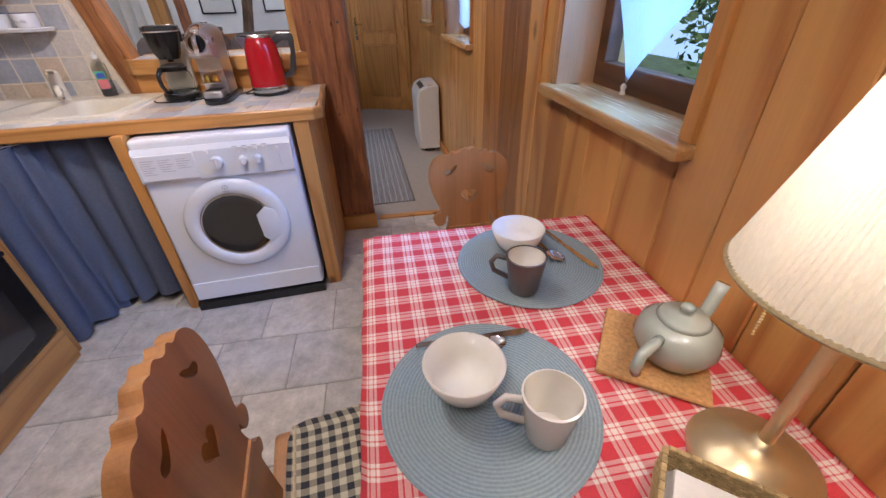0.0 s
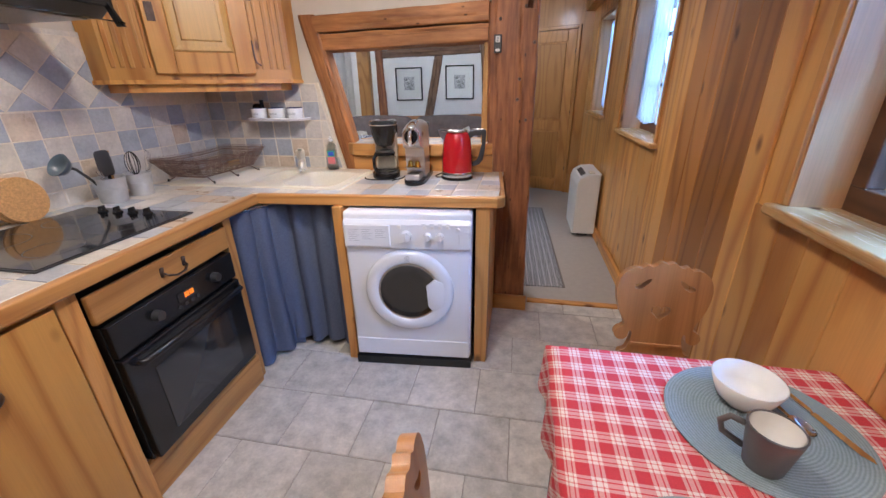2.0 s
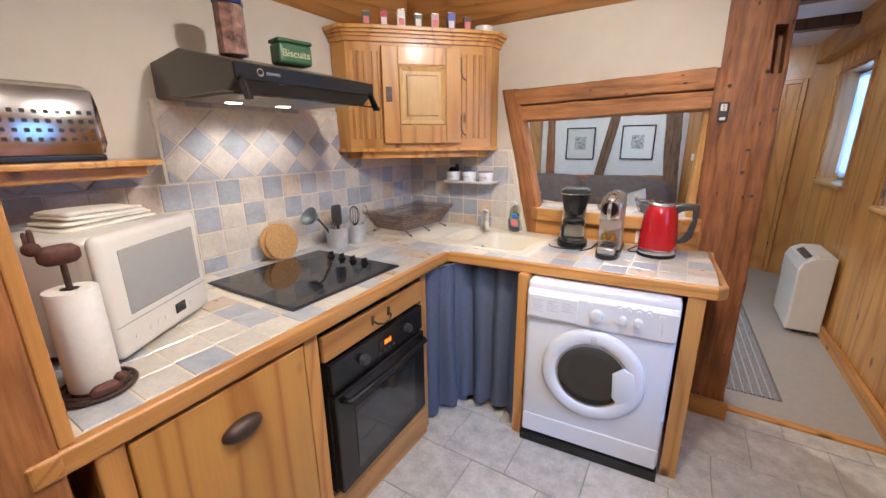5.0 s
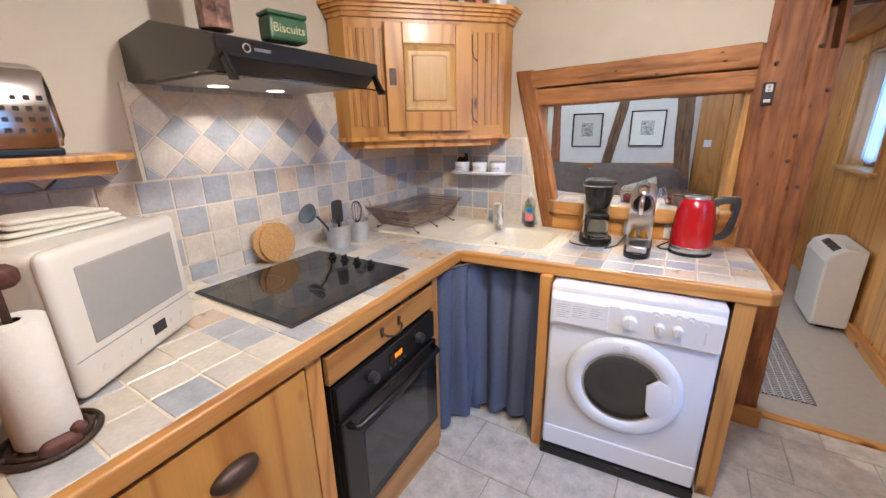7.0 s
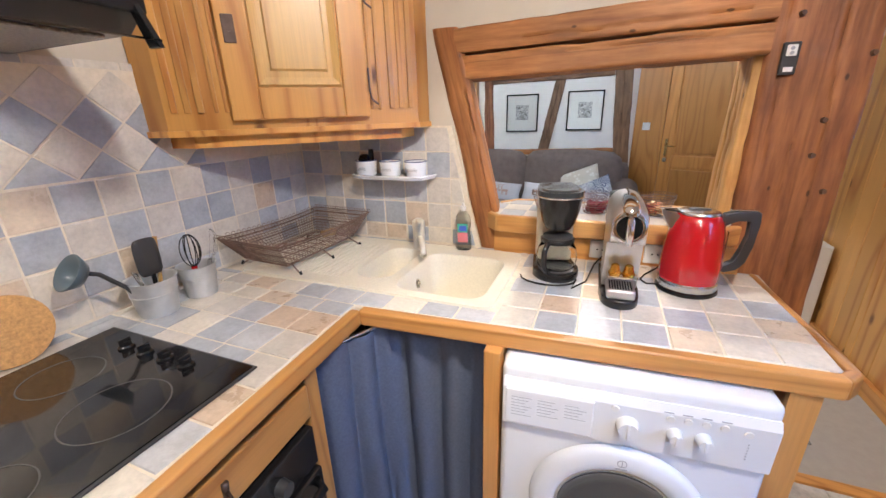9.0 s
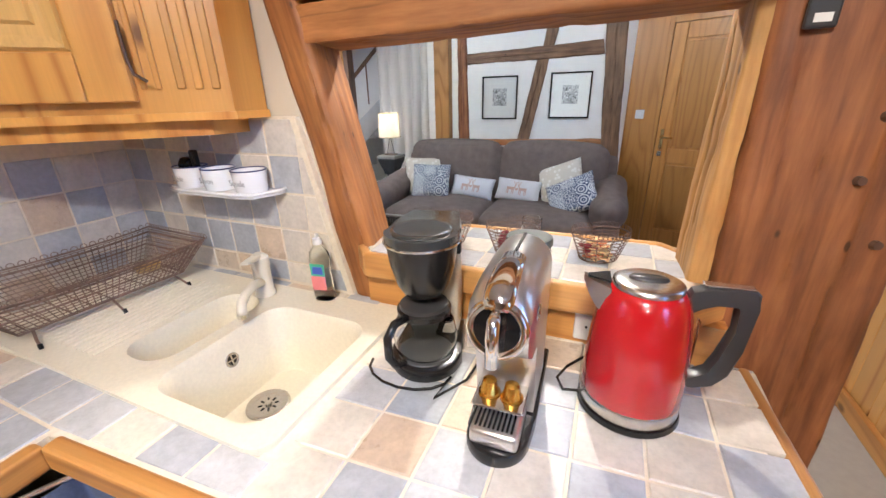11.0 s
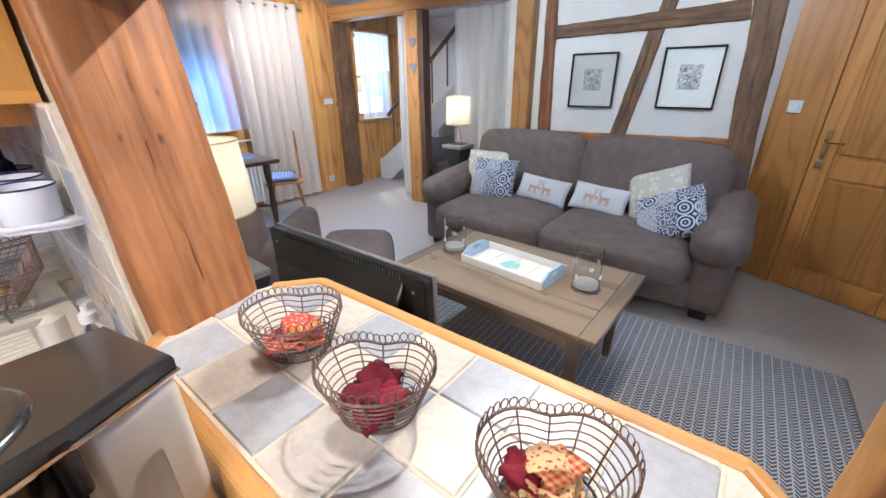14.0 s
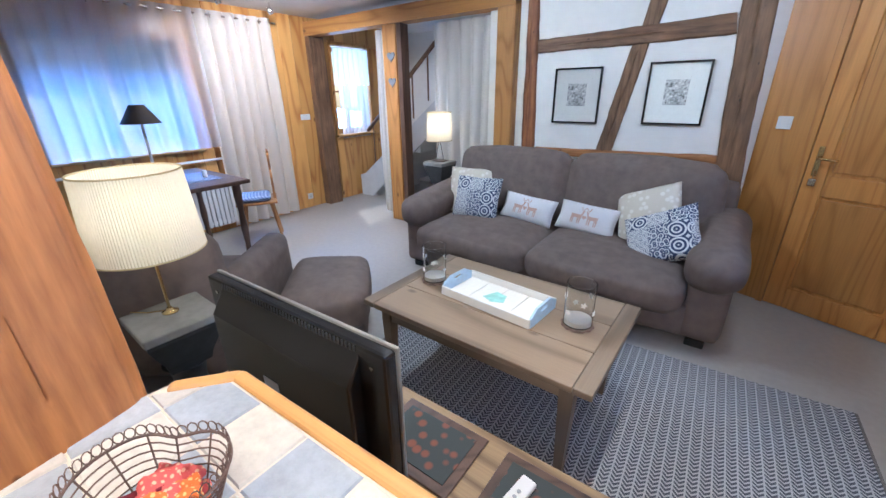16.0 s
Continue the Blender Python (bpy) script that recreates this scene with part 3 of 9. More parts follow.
mesh = bpy.data.meshes.new_from_object(post.evaluated_get(bpy.context.evaluated_depsgraph_get()))
post.modifiers.clear()
post.data = mesh
bpy.data.objects.remove(cut)
struct("baseboard", box(B(), -0.19, 0.072, 2.775, 2.797, 0, 0.1, 0.004), M_PINE_TRIM_X, "wooden baseboard at the foot of the post", "trim")
bm = hewn([(-0.245, 2.845, 1.046), (-0.207, 2.838, 1.046), (-0.207, 2.99, 1.046), (-0.252, 2.987, 1.046)], [(-0.236, 2.83, 1.568), (-0.212, 2.824, 1.568), (-0.212, 2.99, 1.568), (-0.243, 2.987, 1.568)],
          21.0, 0.005, 0.01, [(3, 0.3, 0.05, 0.95, 0.012, 0.005), (3, 0.6, 0.2, 0.8, 0.008, 0.004)], 0.006, 90)
struct("jamb", bm, M_JAMB, "pale split timber jamb of the serving hatch", "jamb", smooth=60)
struct("plaster_crumb", soft(B(), -0.215, -0.15, 2.825, 2.848, 1.047, 1.054, 0.003, 0.001, 8, 3.0, 0.014), M_PLASTER, "crumbling white plaster at the foot of the post on the bar", "plaster", smooth=1)

# timbers of the picture wall
YP = 6.25
struct("timber_post", hewn(*xz([(-0.47, 0), (-0.31, 0), (-0.44, Z_C), (-0.625, Z_C)], YP, 6.33), 11, 0.008, 0.02, [(0, 0.5, 0.4, 0.9, 0.01, 0.004)]), M_BEAM_GREY, "grey-brown old corner timber post", "post", smooth=60)
struct("timber_post", hewn(*xz([(-2.03, 0), (-1.90, 0), (-1.968, Z_C), (-2.06, Z_C)], YP, 6.33), 16, 0.010, 0.02, [(0, 0.4, 0.3, 0.9, 0.01, 0.004)]), M_BEAM_Z, "old timber post of the half-timbered wall", "post", smooth=60)
struct("timber_rail", hewn(*xz([(-1.945, 1.725), (-1.95, 1.83), (-0.612, 1.88), (-0.588, 1.758)], YP + 0.004, 6.33), 12, 0.010, 0.02, [(0, 0.5, 0.05, 0.7, 0.01, 0.004)]), M_BEAM_GREYX, "horizontal old timber rail", "beam", smooth=60)
struct("timber_sill", hewn(*xz([(-1.91, 0.90), (-1.91, 0.967), (-0.535, 0.992), (-0.53, 0.92)], YP + 0.006, 6.33), 13, 0.007, 0.015), M_BEAM_X, "horizontal old timber sill rail behind the sofa", "beam", smooth=60)
struct("timber_strut", hewn(*xz([(-1.38, 0.955), (-1.255, 0.958), (-1.098, 1.75), (-1.212, 1.75)], YP + 0.012, 6.33), 14, 0.008, 0.015, [(0, 0.5, 0.1, 0.95, 0.012, 0.005)]), M_BEAM_GREY, "slanted old timber strut", "beam", smooth=60)
struct("timber_strut", hewn(*xz([(-1.17, 1.845), (-1.06, 1.85), (-0.97, Z_C), (-1.08, Z_C)], YP + 0.012, 6.33), 15, 0.007, 0.015), M_BEAM_GREY, "slanted old timber strut", "beam", smooth=60)
struct("pine_post", box(B(), -2.30, -2.13, 6.18, 6.34, 0, Z_C, 0.008), M_PINE_TRIM_Z, "square orange pine post", "post")
struct("pine_post", box(B(), -3.66, -3.48, 6.18, 6.32, 0, 2.09, 0.008), M_PINE_TRIM_Z, "square pine post with two hanging hearts", "post")
struct("dark_post", box(B(), -3.48, -3.42, 6.2, 6.32, 0, 2.09, 0.004), M_DARKWOOD, "dark wooden side of the post", "post")
struct("pine_beam", box(B(), X_W, -2.13, 6.17, 6.33, 2.09, 2.24, 0.006), M_PINE_TRIM_X, "pine beam over the stair opening", "beam")
struct("dark_post", prism(B(), [(-4.97, 0), (-4.85, 0), (-4.89, 2.09), (-4.97, 2.09)], 6.18, 6.40, "y", 0.006), M_BEAM_GREY, "dark leaning timber post at the stair opening", "post")
# pine mouldings round the kitchen ceiling
struct("moulding", prism(B(), [(YK, 2.07), (2.74, 2.1), (2.70, 2.17), (2.68, Z_C), (YK, Z_C)], XK, -0.23, "x"), M_PINE_TRIM_X, "pine ceiling moulding", "trim")
struct("moulding", prism(B(), [(XK, 2.05), (-1.89, 2.09), (-1.85, 2.16), (-1.83, Z_C), (XK, Z_C)], Y_S, 2.68, "y"), M_PINE_TRIM_Y, "pine ceiling moulding", "trim")
struct("moulding", box(B(), 0.64, X_E, 3.1, 5.9, 2.12, Z_C, 0.01), M_PINE_TRIM_Y, "pine ceiling moulding", "trim")
for y in (3.9, 4.75):
    struct("ceiling_beam", box(B(), 0.05, 0.64, y, y + 0.1, 2.22, Z_C, 0.006), M_DARKWOOD, "dark ceiling beam", "beam")
struct("end_post", box(B(), -1.95, -1.155, 0.30, 0.66, 0, 2.3, 0.008), M_BRACE, "rough wooden end panel beside the worktop", "post")
struct("trim", box(B(), -1.24, -1.16, 0.661, 0.685, 0.897, 2.28, 0.004), M_PINE_TRIM_Z, "orange pine strip on the end panel", "trim")
struct("baseboard", box(B(), X_E - 0.028, X_E - 0.001, 2.94, 5.9, 0, 0.09, 0.005), M_PINE_TRIM_Y, "pine baseboard of the passage", "trim")
struct("ground", box(B(), -60, 60, -60, 60, -1.2, -1.1), plain("garden_green", (0.07, 0.11, 0.035), 0.9, grain=0.5, scale=3), "green garden ground outside the windows", "ground")

# ---- kitchen ----
def plate(bm, outer, holes, t, axis="y"):
    """A flat board with cut-outs, its outline in x and z, thickness t along y."""
    es = []
    for loop in [outer, *holes]:
        vs = [bm.verts.new((p[0], 0, p[1])) for p in loop]
        es += [bm.edges.new((vs[i], vs[(i + 1) % len(vs)])) for i in range(len(vs))]
    bmesh.ops.triangle_fill(bm, edges=es, use_beauty=True, use_dissolve=False)
    r = bmesh.ops.extrude_face_region(bm, geom=bm.faces[:])
    bmesh.ops.translate(bm, vec=(0, t, 0), verts=[g for g in r["geom"] if isinstance(g, bmesh.types.BMVert)])
    return bm


def ring(cx, cz, rx, rz, n=16, a0=0.0):
    return [(cx + rx * math.cos(a0 + 2 * math.pi * i / n), cz + rz * math.sin(a0 + 2 * math.pi * i / n)) for i in range(n)]


# worktop
wk = thing("worktop", -1.5, 1.6, 0.85, "tiled L-shaped worktop with a rounded pine edge", "worktop")
W_IN = (-1.235, 2.145)


def loc(pts, o):
    return [(p[0] - o[0], p[1] - o[1]) for p in pts]


edge = [(-1.94, 0.665), (-1.155, 0.665), (-1.145, 0.615), W_IN, (-0.11, 2.215), (-0.075, 2.25), (-0.115, 2.80), (-1.94, 2.80)]
inner = [(-1.94, 0.69), (-1.178, 0.69), (-1.268, 2.175), (-0.125, 2.247), (-0.107, 2.265), (-0.142, 2.797), (-1.94, 2.797)]
SINK = (-1.84, -0.88, 2.26, 2.74)
bm = B()
core = loc([(-1.94, 0.68), (-1.18, 0.68), (-1.262, 2.17), (-1.262, 2.27), (-1.94, 2.27)], (-1.5, 1.6))
prism(bm, core, 0.0, 0.0405)
prism(bm, loc([(-1.262, 2.165), (-0.13, 2.24), (-0.15, 2.797), (-0.885, 2.797), (-0.885, 2.27), (-1.262, 2.27)], (-1.5, 1.6)), 0.0, 0.0405)
prism(bm, loc([(-1.94, 2.27), (-1.595, 2.27), (-1.595, 2.797), (-1.94, 2.797)], (-1.5, 1.6)), 0.0, 0.034)
prism(bm, loc([(-1.595, 2.735), (-0.885, 2.735), (-0.885, 2.797), (-1.595, 2.797)], (-1.5, 1.6)), 0.0, 0.0405)
part("slab", bm, M_GROUT_L, wk)


def rail(name, a, b, w, z0, z1, parent, o, mat):
    """A bevelled edge strip from a to b, w wide to the left of the way."""
    a, b = Vector((a[0] - o[0], a[1] - o[1])), Vector((b[0] - o[0], b[1] - o[1]))
    d = b - a
    bm = box(B(), 0, d.length, 0, w, z0, z1, 0.008, 3)
    ob = part(name, bm, mat, parent)
    ob.matrix_local = pose(a.x, a.y, 0, 0, 0, math.degrees(math.atan2(d.y, d.x)))
    return ob


o = (-1.5, 1.6)
rail("edge_strip", (-1.148, 0.612), (-1.235, 2.150), 0.032, -0.005, 0.046, wk, o, M_PINE_TRIM_X)
rail("edge_strip", (-1.24, 2.143), (-0.105, 2.213), 0.032, -0.005, 0.046, wk, o, M_PINE_TRIM_X)
rail("edge_strip", (-0.105, 2.213), (-0.073, 2.248), 0.03, -0.005, 0.046, wk, o, M_PINE_TRIM_X)
rail("edge_strip", (-0.073, 2.248), (-0.113, 2.80), 0.022, -0.005, 0.046, wk, o, M_PINE_TRIM_X)
rail("edge_strip", (-1.24, 0.612), (-1.148, 0.612), 0.05, -0.005, 0.046, wk, o, M_PINE_TRIM_X)


def clip(poly, a, b, c):
    """Keeps the part of a polygon where a*x + b*y <= c."""
    out = []
    for i, p in enumerate(poly):
        q = poly[(i + 1) % len(poly)]
        dp, dq = a * p[0] + b * p[1] - c, a * q[0] + b * q[1] - c
        if dp <= 0:
            out.append(p)
        if (dp < 0 < dq) or (dq < 0 < dp):
            t = dp / (dp - dq)
            out.append((p[0] + t * (q[0] - p[0]), p[1] + t * (q[1] - p[1])))
    return out


def area(poly):
    return 0.5 * abs(sum(p[0] * q[1] - q[0] * p[1] for p, q in zip(poly, poly[1:] + poly[:1])))


def tile(poly, h0, h1, axis, mat, parent, gap=0.0025):
    """One tile: an outline shrunk by the joint, with a soft upper edge."""
    n = len(poly)
    if n < 3 or area(poly) < 0.0006:
        return
    cx, cy = sum(p[0] for p in poly) / n, sum(p[1] for p in poly) / n
    rad = max(math.hypot(p[0] - cx, p[1] - cy) for p in poly)
    k, k2 = 1 - gap * 1.3 / rad, 1 - (gap * 1.3 + 0.003) / rad
    bm = B()
    low = [(cx + (p[0] - cx) * k, cy + (p[1] - cy) * k) for p in poly]
    top = [(cx + (p[0] - cx) * k2, cy + (p[1] - cy) * k2) for p in poly]

    def co(p, h):
        q = (p[0] - cx, p[1] - cy)
        return (q[0], q[1], h) if axis == "z" else ((q[0], h, q[1]) if axis == "y" else (h, q[0], q[1]))
    rims = [[bm.verts.new(co(p, h)) for p in pts] for pts, h in ((low, h0), (low, h0 + 0.7 * (h1 - h0)), (top, h1))]
    for A, C in zip(rims, rims[1:]):
        for i in range(n):
            bm.faces.new((A[i], A[(i + 1) % n], C[(i + 1) % n], C[i]))
    bm.faces.new(rims[-1])
    ob = part("tile", bm, mat, parent)
    base = parent.matrix_world.translation if parent.type == "EMPTY" else Vector((0, 0, 0))
    ob.location = Vector({"z": (cx, cy, 0), "y": (cx, 0, cy), "x": (0, cx, cy)}[axis]) - Vector({"z": (base.x, base.y, 0), "y": (base.x, 0, base.z), "x": (0, base.y, base.z)}[axis])
    return ob


def top_tiles():
    rnd = random.Random(4)
    p = 0.108

    def pick():
        r = rnd.random()
        return M_TILE_PEACH if r < 0.14 else (M_TILE_BLUE if r < 0.5 else M_TILE_CREAM)
    # west run, laid along its front edge
    y = 0.70
    while y < 2.14:
        x = -1.19 - 0.058 * (y - 0.69)
        while x > -1.93:
            q = [(x - p, y), (x, y), (x, y + p), (x - p, y + p)]
            q = clip(clip(q, -1, 0, 1.94), 0, 1, 2.176)
            if not (y > 1.2 and y + p < 1.86 and x < -1.33 and x - p > -1.83):
                tile(q, 0.034, 0.043, "z", pick(), wk)
            x -= p
        y += p
    # north run
    i = 0
    while -0.102 - i * p > -1.95:
        x = -0.102 - i * p
        for j in range(-1, 6):
            sl = 0.063
            y0 = 2.252 + sl * (x + 0.102) + j * p
            q = [(x - p, y0 - sl * p), (x, y0), (x, y0 + p), (x - p, y0 + p - sl * p)]
            q = clip(clip(q, 0, 1, 2.795), -1, 0, 1.94)
            if x < -1.27:
                q = clip(q, 0, -1, -2.178)
            elif j < 0:
                continue
            if not q or (x < SINK[1] + 0.05 and x - p > SINK[0] - 0.05 and y0 > SINK[2] - 0.04 and y0 + p < SINK[3] + 0.06):
                continue
            if x - p < SINK[1] and x > SINK[0]:
                q = clip(q, 0, 1, SINK[2] + 0.01) if y0 < 2.3 else q
                if x > SINK[1] and y0 >= 2.3:
                    q = clip(q, -1, 0, -(SINK[1] - 0.01))
            tile(q, 0.034, 0.043, "z", pick(), wk)
        i += 1


def splash_tiles():
    rnd = random.Random(9)
    bed = thing("splashback", -1.94, 2.0, 0.9, "glazed blue, cream and sand tiles on the kitchen walls", "splashback")
    bm = box(B(), -0.008, 0.0078, -1.30, 0.79, -0.01, 0.385)
    box(bm, -0.008, 0.0078, -0.76, 0.79, 0.385, 0.69)
    part("grout_bed", bm, M_GROUT_L, bed)
    bm = prism(B(), loc([(-1.94, 0.89), (-1.06, 0.89), (-1.18, 1.382), (-1.94, 1.382)], (-1.94, 0.9)), 0.7822, 0.81, "y")
    part("grout_bed", bm, M_GROUT_L, bed)
    p = 0.1055

    def pick(i, j):
        r = rnd.random()
        if r < 0.07:
            return M_TILE_PEACH
        return M_TILE_BLUE if (i + j + (1 if r > 0.82 else 0)) % 2 else M_TILE_CREAM
    for j in range(4):
        z1 = 1.283 - j * p
        for i in range(20):
            y0 = 0.72 + i * p - 0.035
            q = [(y0, z1 - p), (y0 + p, z1 - p), (y0 + p, z1), (y0, z1)]
            tile(clip(clip(q, 0, -1, -0.9), 1, 0, 2.785), 0.002, 0.010, "x", pick(i, j), bed)
    d = 0.0762
    for k in range(-4, 14):
        for r in range(4):
            cy, cz = 1.305 + k * 2 * d + (d if r % 2 else 0), 1.50 - (r - 1) * d * 0.93 - 0.071
            q = [(cy, cz - d * 0.93), (cy + d, cz), (cy, cz + d * 0.93), (cy - d, cz)]
            top = 1.568 if cy > 1.2 else 1.39
            q = clip(clip(clip(q, 0, 1, top), 0, -1, -1.287), 1, 0, 2.3)
            q = clip(q, -1, 0, -1.25) if top > 1.5 else clip(clip(q, 1, 0, 1.245), -1, 0, -0.72)
            if q:
                tile(q, 0.002, 0.010, "x", M_TILE_CREAM if r % 2 == 0 else M_TILE_BLUE, bed)
    for i in range(9):
        q = [(1.25 + i * p, 1.571), (1.25 + (i + 1) * p, 1.571), (1.25 + (i + 1) * p, 1.592), (1.25 + i * p, 1.592)]
        tile(q, 0.002, 0.010, "x", pick(i, 0), bed, 0.0015)
    for j in range(5):
        z0 = 1.178 + (1 - j) * p
        for i in range(9):
            x0 = -1.925 + i * p
            q = [(x0, z0), (x0 + p, z0), (x0 + p, z0 + p), (x0, z0 + p)]
            q = clip(clip(clip(q, 0, 1, 1.378), 0, -1, -0.9), 1, 0.243, -0.862)
            if q:
                ob = tile(q, 0.0, -0.010, "y", pick(i, j), bed)
                if ob:
                    ob.location.y = 0.79


M_TILE_PEACH = tiles("peach_tile", [(0.62, 0.49, 0.365), (0.64, 0.53, 0.41), (0.59, 0.45, 0.33)], 0.25, 0.5)


# base units
def base_units():
    u = thing("base_cabinet", -1.55, 0.96, 0.0, "pine base cabinet with one door and iron cup handle", "cabinet")
    # front line runs slightly askew
    def fx(y):
        return -1.165 - 0.056 * (y - 0.69) - 0.01
    part("body", prism(B(), loc([(-1.93, 0.70), (-1.20, 0.70), (-1.228, 1.22), (-1.93, 1.22)], (-1.55, 0.96)), 0.0, 0.848), M_PINE_CAB, u)
    d = part("door", box(B(), 0, 0.46, 0, 0.022, 0.06, 0.83, 0.004), M_PINE_CAB, u)
    d.matrix_local = pose(fx(0.755) + 1.538, 0.755 - 0.96, 0, 0, 0, 93.2) @ Matrix.Translation((0, -0.022, 0))
    bm = lathe(B(), [(0, 1), (0.38, 0.92), (0.71, 0.71), (0.92, 0.38), (1, 0), (0.96, -0.3), (0, -0.3)], 32, pose(0, 0, 0, 90, 0, 0))
    bmesh.ops.scale(bm, vec=(0.058, 0.028, 0.03), verts=bm.verts)
    h = part("cup_handle", bm, M_IRON, d, "dark iron cup handle", smooth=1)
    place(h, 0.235, -0.004, 0.70)
    for y, w in ((0.70, 0.05), (1.225, 0.055), (1.905, 0.045)):
        st = tagged(part("stile", box(B(), -0.03, 0.03, 0, w, 0, 0.845, 0.004), M_PINE_TRIM_Z), "upright pine stile of the kitchen front", "stile", kind="structure")
        st.location = (fx(y) - 0.03 + (0.012 if y < 1 else 0), y, 0)
    struct("plinth_rail", box(B(), -0.02, 0.0, 1.28, 1.905, 0.0, 0.155, 0.004), M_PINE_TRIM_Y, "pine rail under the oven", "trim").location = (fx(1.6) + 0.004, 0, 0)
    dr = thing("drawer", -1.22, 1.60, 0.72, "narrow pine drawer over the oven with wrought handle", "drawer", rz=93.2)
    part("front", box(B(), -0.305, 0.305, 0.0, 0.02, 0.0, 0.095, 0.005), M_PINE_TRIM_X, dr)
    bm = tube(B(), [(-0.05, -0.002, 0.05), (-0.045, -0.02, 0.04), (-0.02, -0.03, 0.03), (0.02, -0.03, 0.03), (0.045, -0.02, 0.04), (0.05, -0.002, 0.05)], 0.004, 8)
    cyl(bm, (-0.05, 0.002, 0.035), (-0.05, -0.004, 0.068), 0.007)
    cyl(bm, (0.05, 0.002, 0.035), (0.05, -0.004, 0.068), 0.007)
    part("handle", bm, M_IRON, dr, "wrought iron pull", smooth=1)


def oven():
    o = thing("oven", -1.222, 1.60, 0.16, "black built-in oven with glass door and amber clock", "oven", rz=93.2)
    part("body", box(B(), -0.292, 0.292, 0.012, 0.5, 0.0, 0.545, 0.004), M_BLACK, o)
    part("control_panel", box(B(), -0.29, 0.29, -0.012, 0.012, 0.43, 0.545, 0.004), M_BLACK, o)
    d = part("door", box(B(), -0.29, 0.29, -0.02, 0.012, 0.012, 0.42, 0.006), M_BLACK, o)
    part("window", box(B(), -0.20, 0.20, -0.0225, -0.018, 0.06, 0.33, 0.002), M_OVENGLASS, d, "dark reflecting oven window")
    bm = tube(B(), [(-0.26, -0.02, 0.40), (-0.25, -0.05, 0.395), (0, -0.058, 0.395), (0.25, -0.05, 0.395), (0.26, -0.02, 0.40)], 0.012, 10)
    part("handle", bm, M_BLACK, d, "black bar handle", smooth=1)
    for x in (-0.13, 0.16):
        part("knob", cyl(B(), (x, -0.012, 0.49), (x, -0.036, 0.49), 0.02, 0.017, 20), M_DKGREY, o, "round black knob", smooth=40)
    bm = box(B(), -0.03, 0.05, -0.0145, -0.012, 0.478, 0.512)
    part("display", bm, M_BLACKGL, o)
    bm = B()
    for k, x in enumerate((0.002, 0.013, 0.026, 0.037)):
        for zz in (0.487, 0.495, 0.503):
            box(bm, x, x + 0.007, -0.0155, -0.0145, zz - 0.0012, zz + 0.0012)
        box(bm, x, x + 0.0018, -0.0155, -0.0145, 0.487, 0.503)
        box(bm, x + 0.0052, x + 0.007, -0.0155, -0.0145, 0.487, 0.503)
    part("clock_digits", bm, M_AMBER, o, "amber glowing clock digits")
    for x in (-0.03, 0.0, 0.03, 0.06):
        part("button", cyl(B(), (x, -0.012, 0.462), (x, -0.017, 0.462), 0.006, seg=10), M_DKGREY, o)


M_OVENGLASS = plain("oven_window", (0.03, 0.032, 0.034), 0.06, coat=0.4, grain=0, relief=0)
M_AMBER = glow("amber_led", (1.0, 0.28, 0.02), 1.6)


def drape_mesh(bm, w, h, folds, depth, seed=0, flare=0.0, nx=90, nz=24, wave=0.35, hem=0.0):
    """A hanging cloth with folds, in the xz plane, top edge at z=0."""
    g = []
    for j in range(nz + 1):
        t = j / nz
        row = []
        for i in range(nx + 1):
            u = i / nx
            ph = 2 * math.pi * folds * u + wave * math.sin(3 * t + 7 * u + seed) + 1.2 * noise.noise(Vector((u * 4, t * 1.2, seed)))
            y = depth * (math.sin(ph) * (0.55 + 0.45 * t) + 0.35 * noise.noise(Vector((u * 9, t * 2, seed + 3))))
            x = (u - 0.5) * w * (1 + flare * t) + 0.3 * depth * math.cos(ph)
            row.append(bm.verts.new((x, y, -h * t + (hem * math.sin(ph * 0.5) if j == nz else 0))))
        g.append(row)
    for A, C in zip(g, g[1:]):
        for i in range(nx):
            bm.faces.new((A[i], A[i + 1], C[i + 1], C[i]))
    return bm


def under_sink():
    c = thing("sink_curtain", -1.258, 2.03, 0.835, "gathered blue-grey linen curtain under the worktop", "curtain", rz=64)
    part("cloth", drape_mesh(B(), 0.36, 0.815, 3.6, 0.026, 1, 0.2, hem=0.01), M_CURTBLUE, c, smooth=1)
    c2 = thing("sink_curtain", -1.06, 2.222, 0.835, "gathered blue-grey linen curtain under the worktop", "curtain", rz=3)
    part("cloth", drape_mesh(B(), 0.43, 0.79, 4, 0.024, 5, -0.08, hem=0.012), M_CURTBLUE, c2, smooth=1)
    for k in (c, c2):
        part("rail", cyl(B(), (-0.17, 0.0, 0.004), (0.17, 0.0, 0.004), 0.005, seg=8), M_STEEL, k)
    struct("stile", box(B(), -0.86, -0.815, 2.14, 2.74, 0, 0.848, 0.004), M_PINE_TRIM_Z, "pine partition beside the washing machine", "panel")
    struct("end_panel", prism(B(), [(-0.198, 2.215), (-0.138, 2.222), (-0.138, 2.795), (-0.198, 2.795)], 0, 0.848, "z", 0.004), M_PINE_TRIM_Z, "pine end panel of the worktop", "panel")


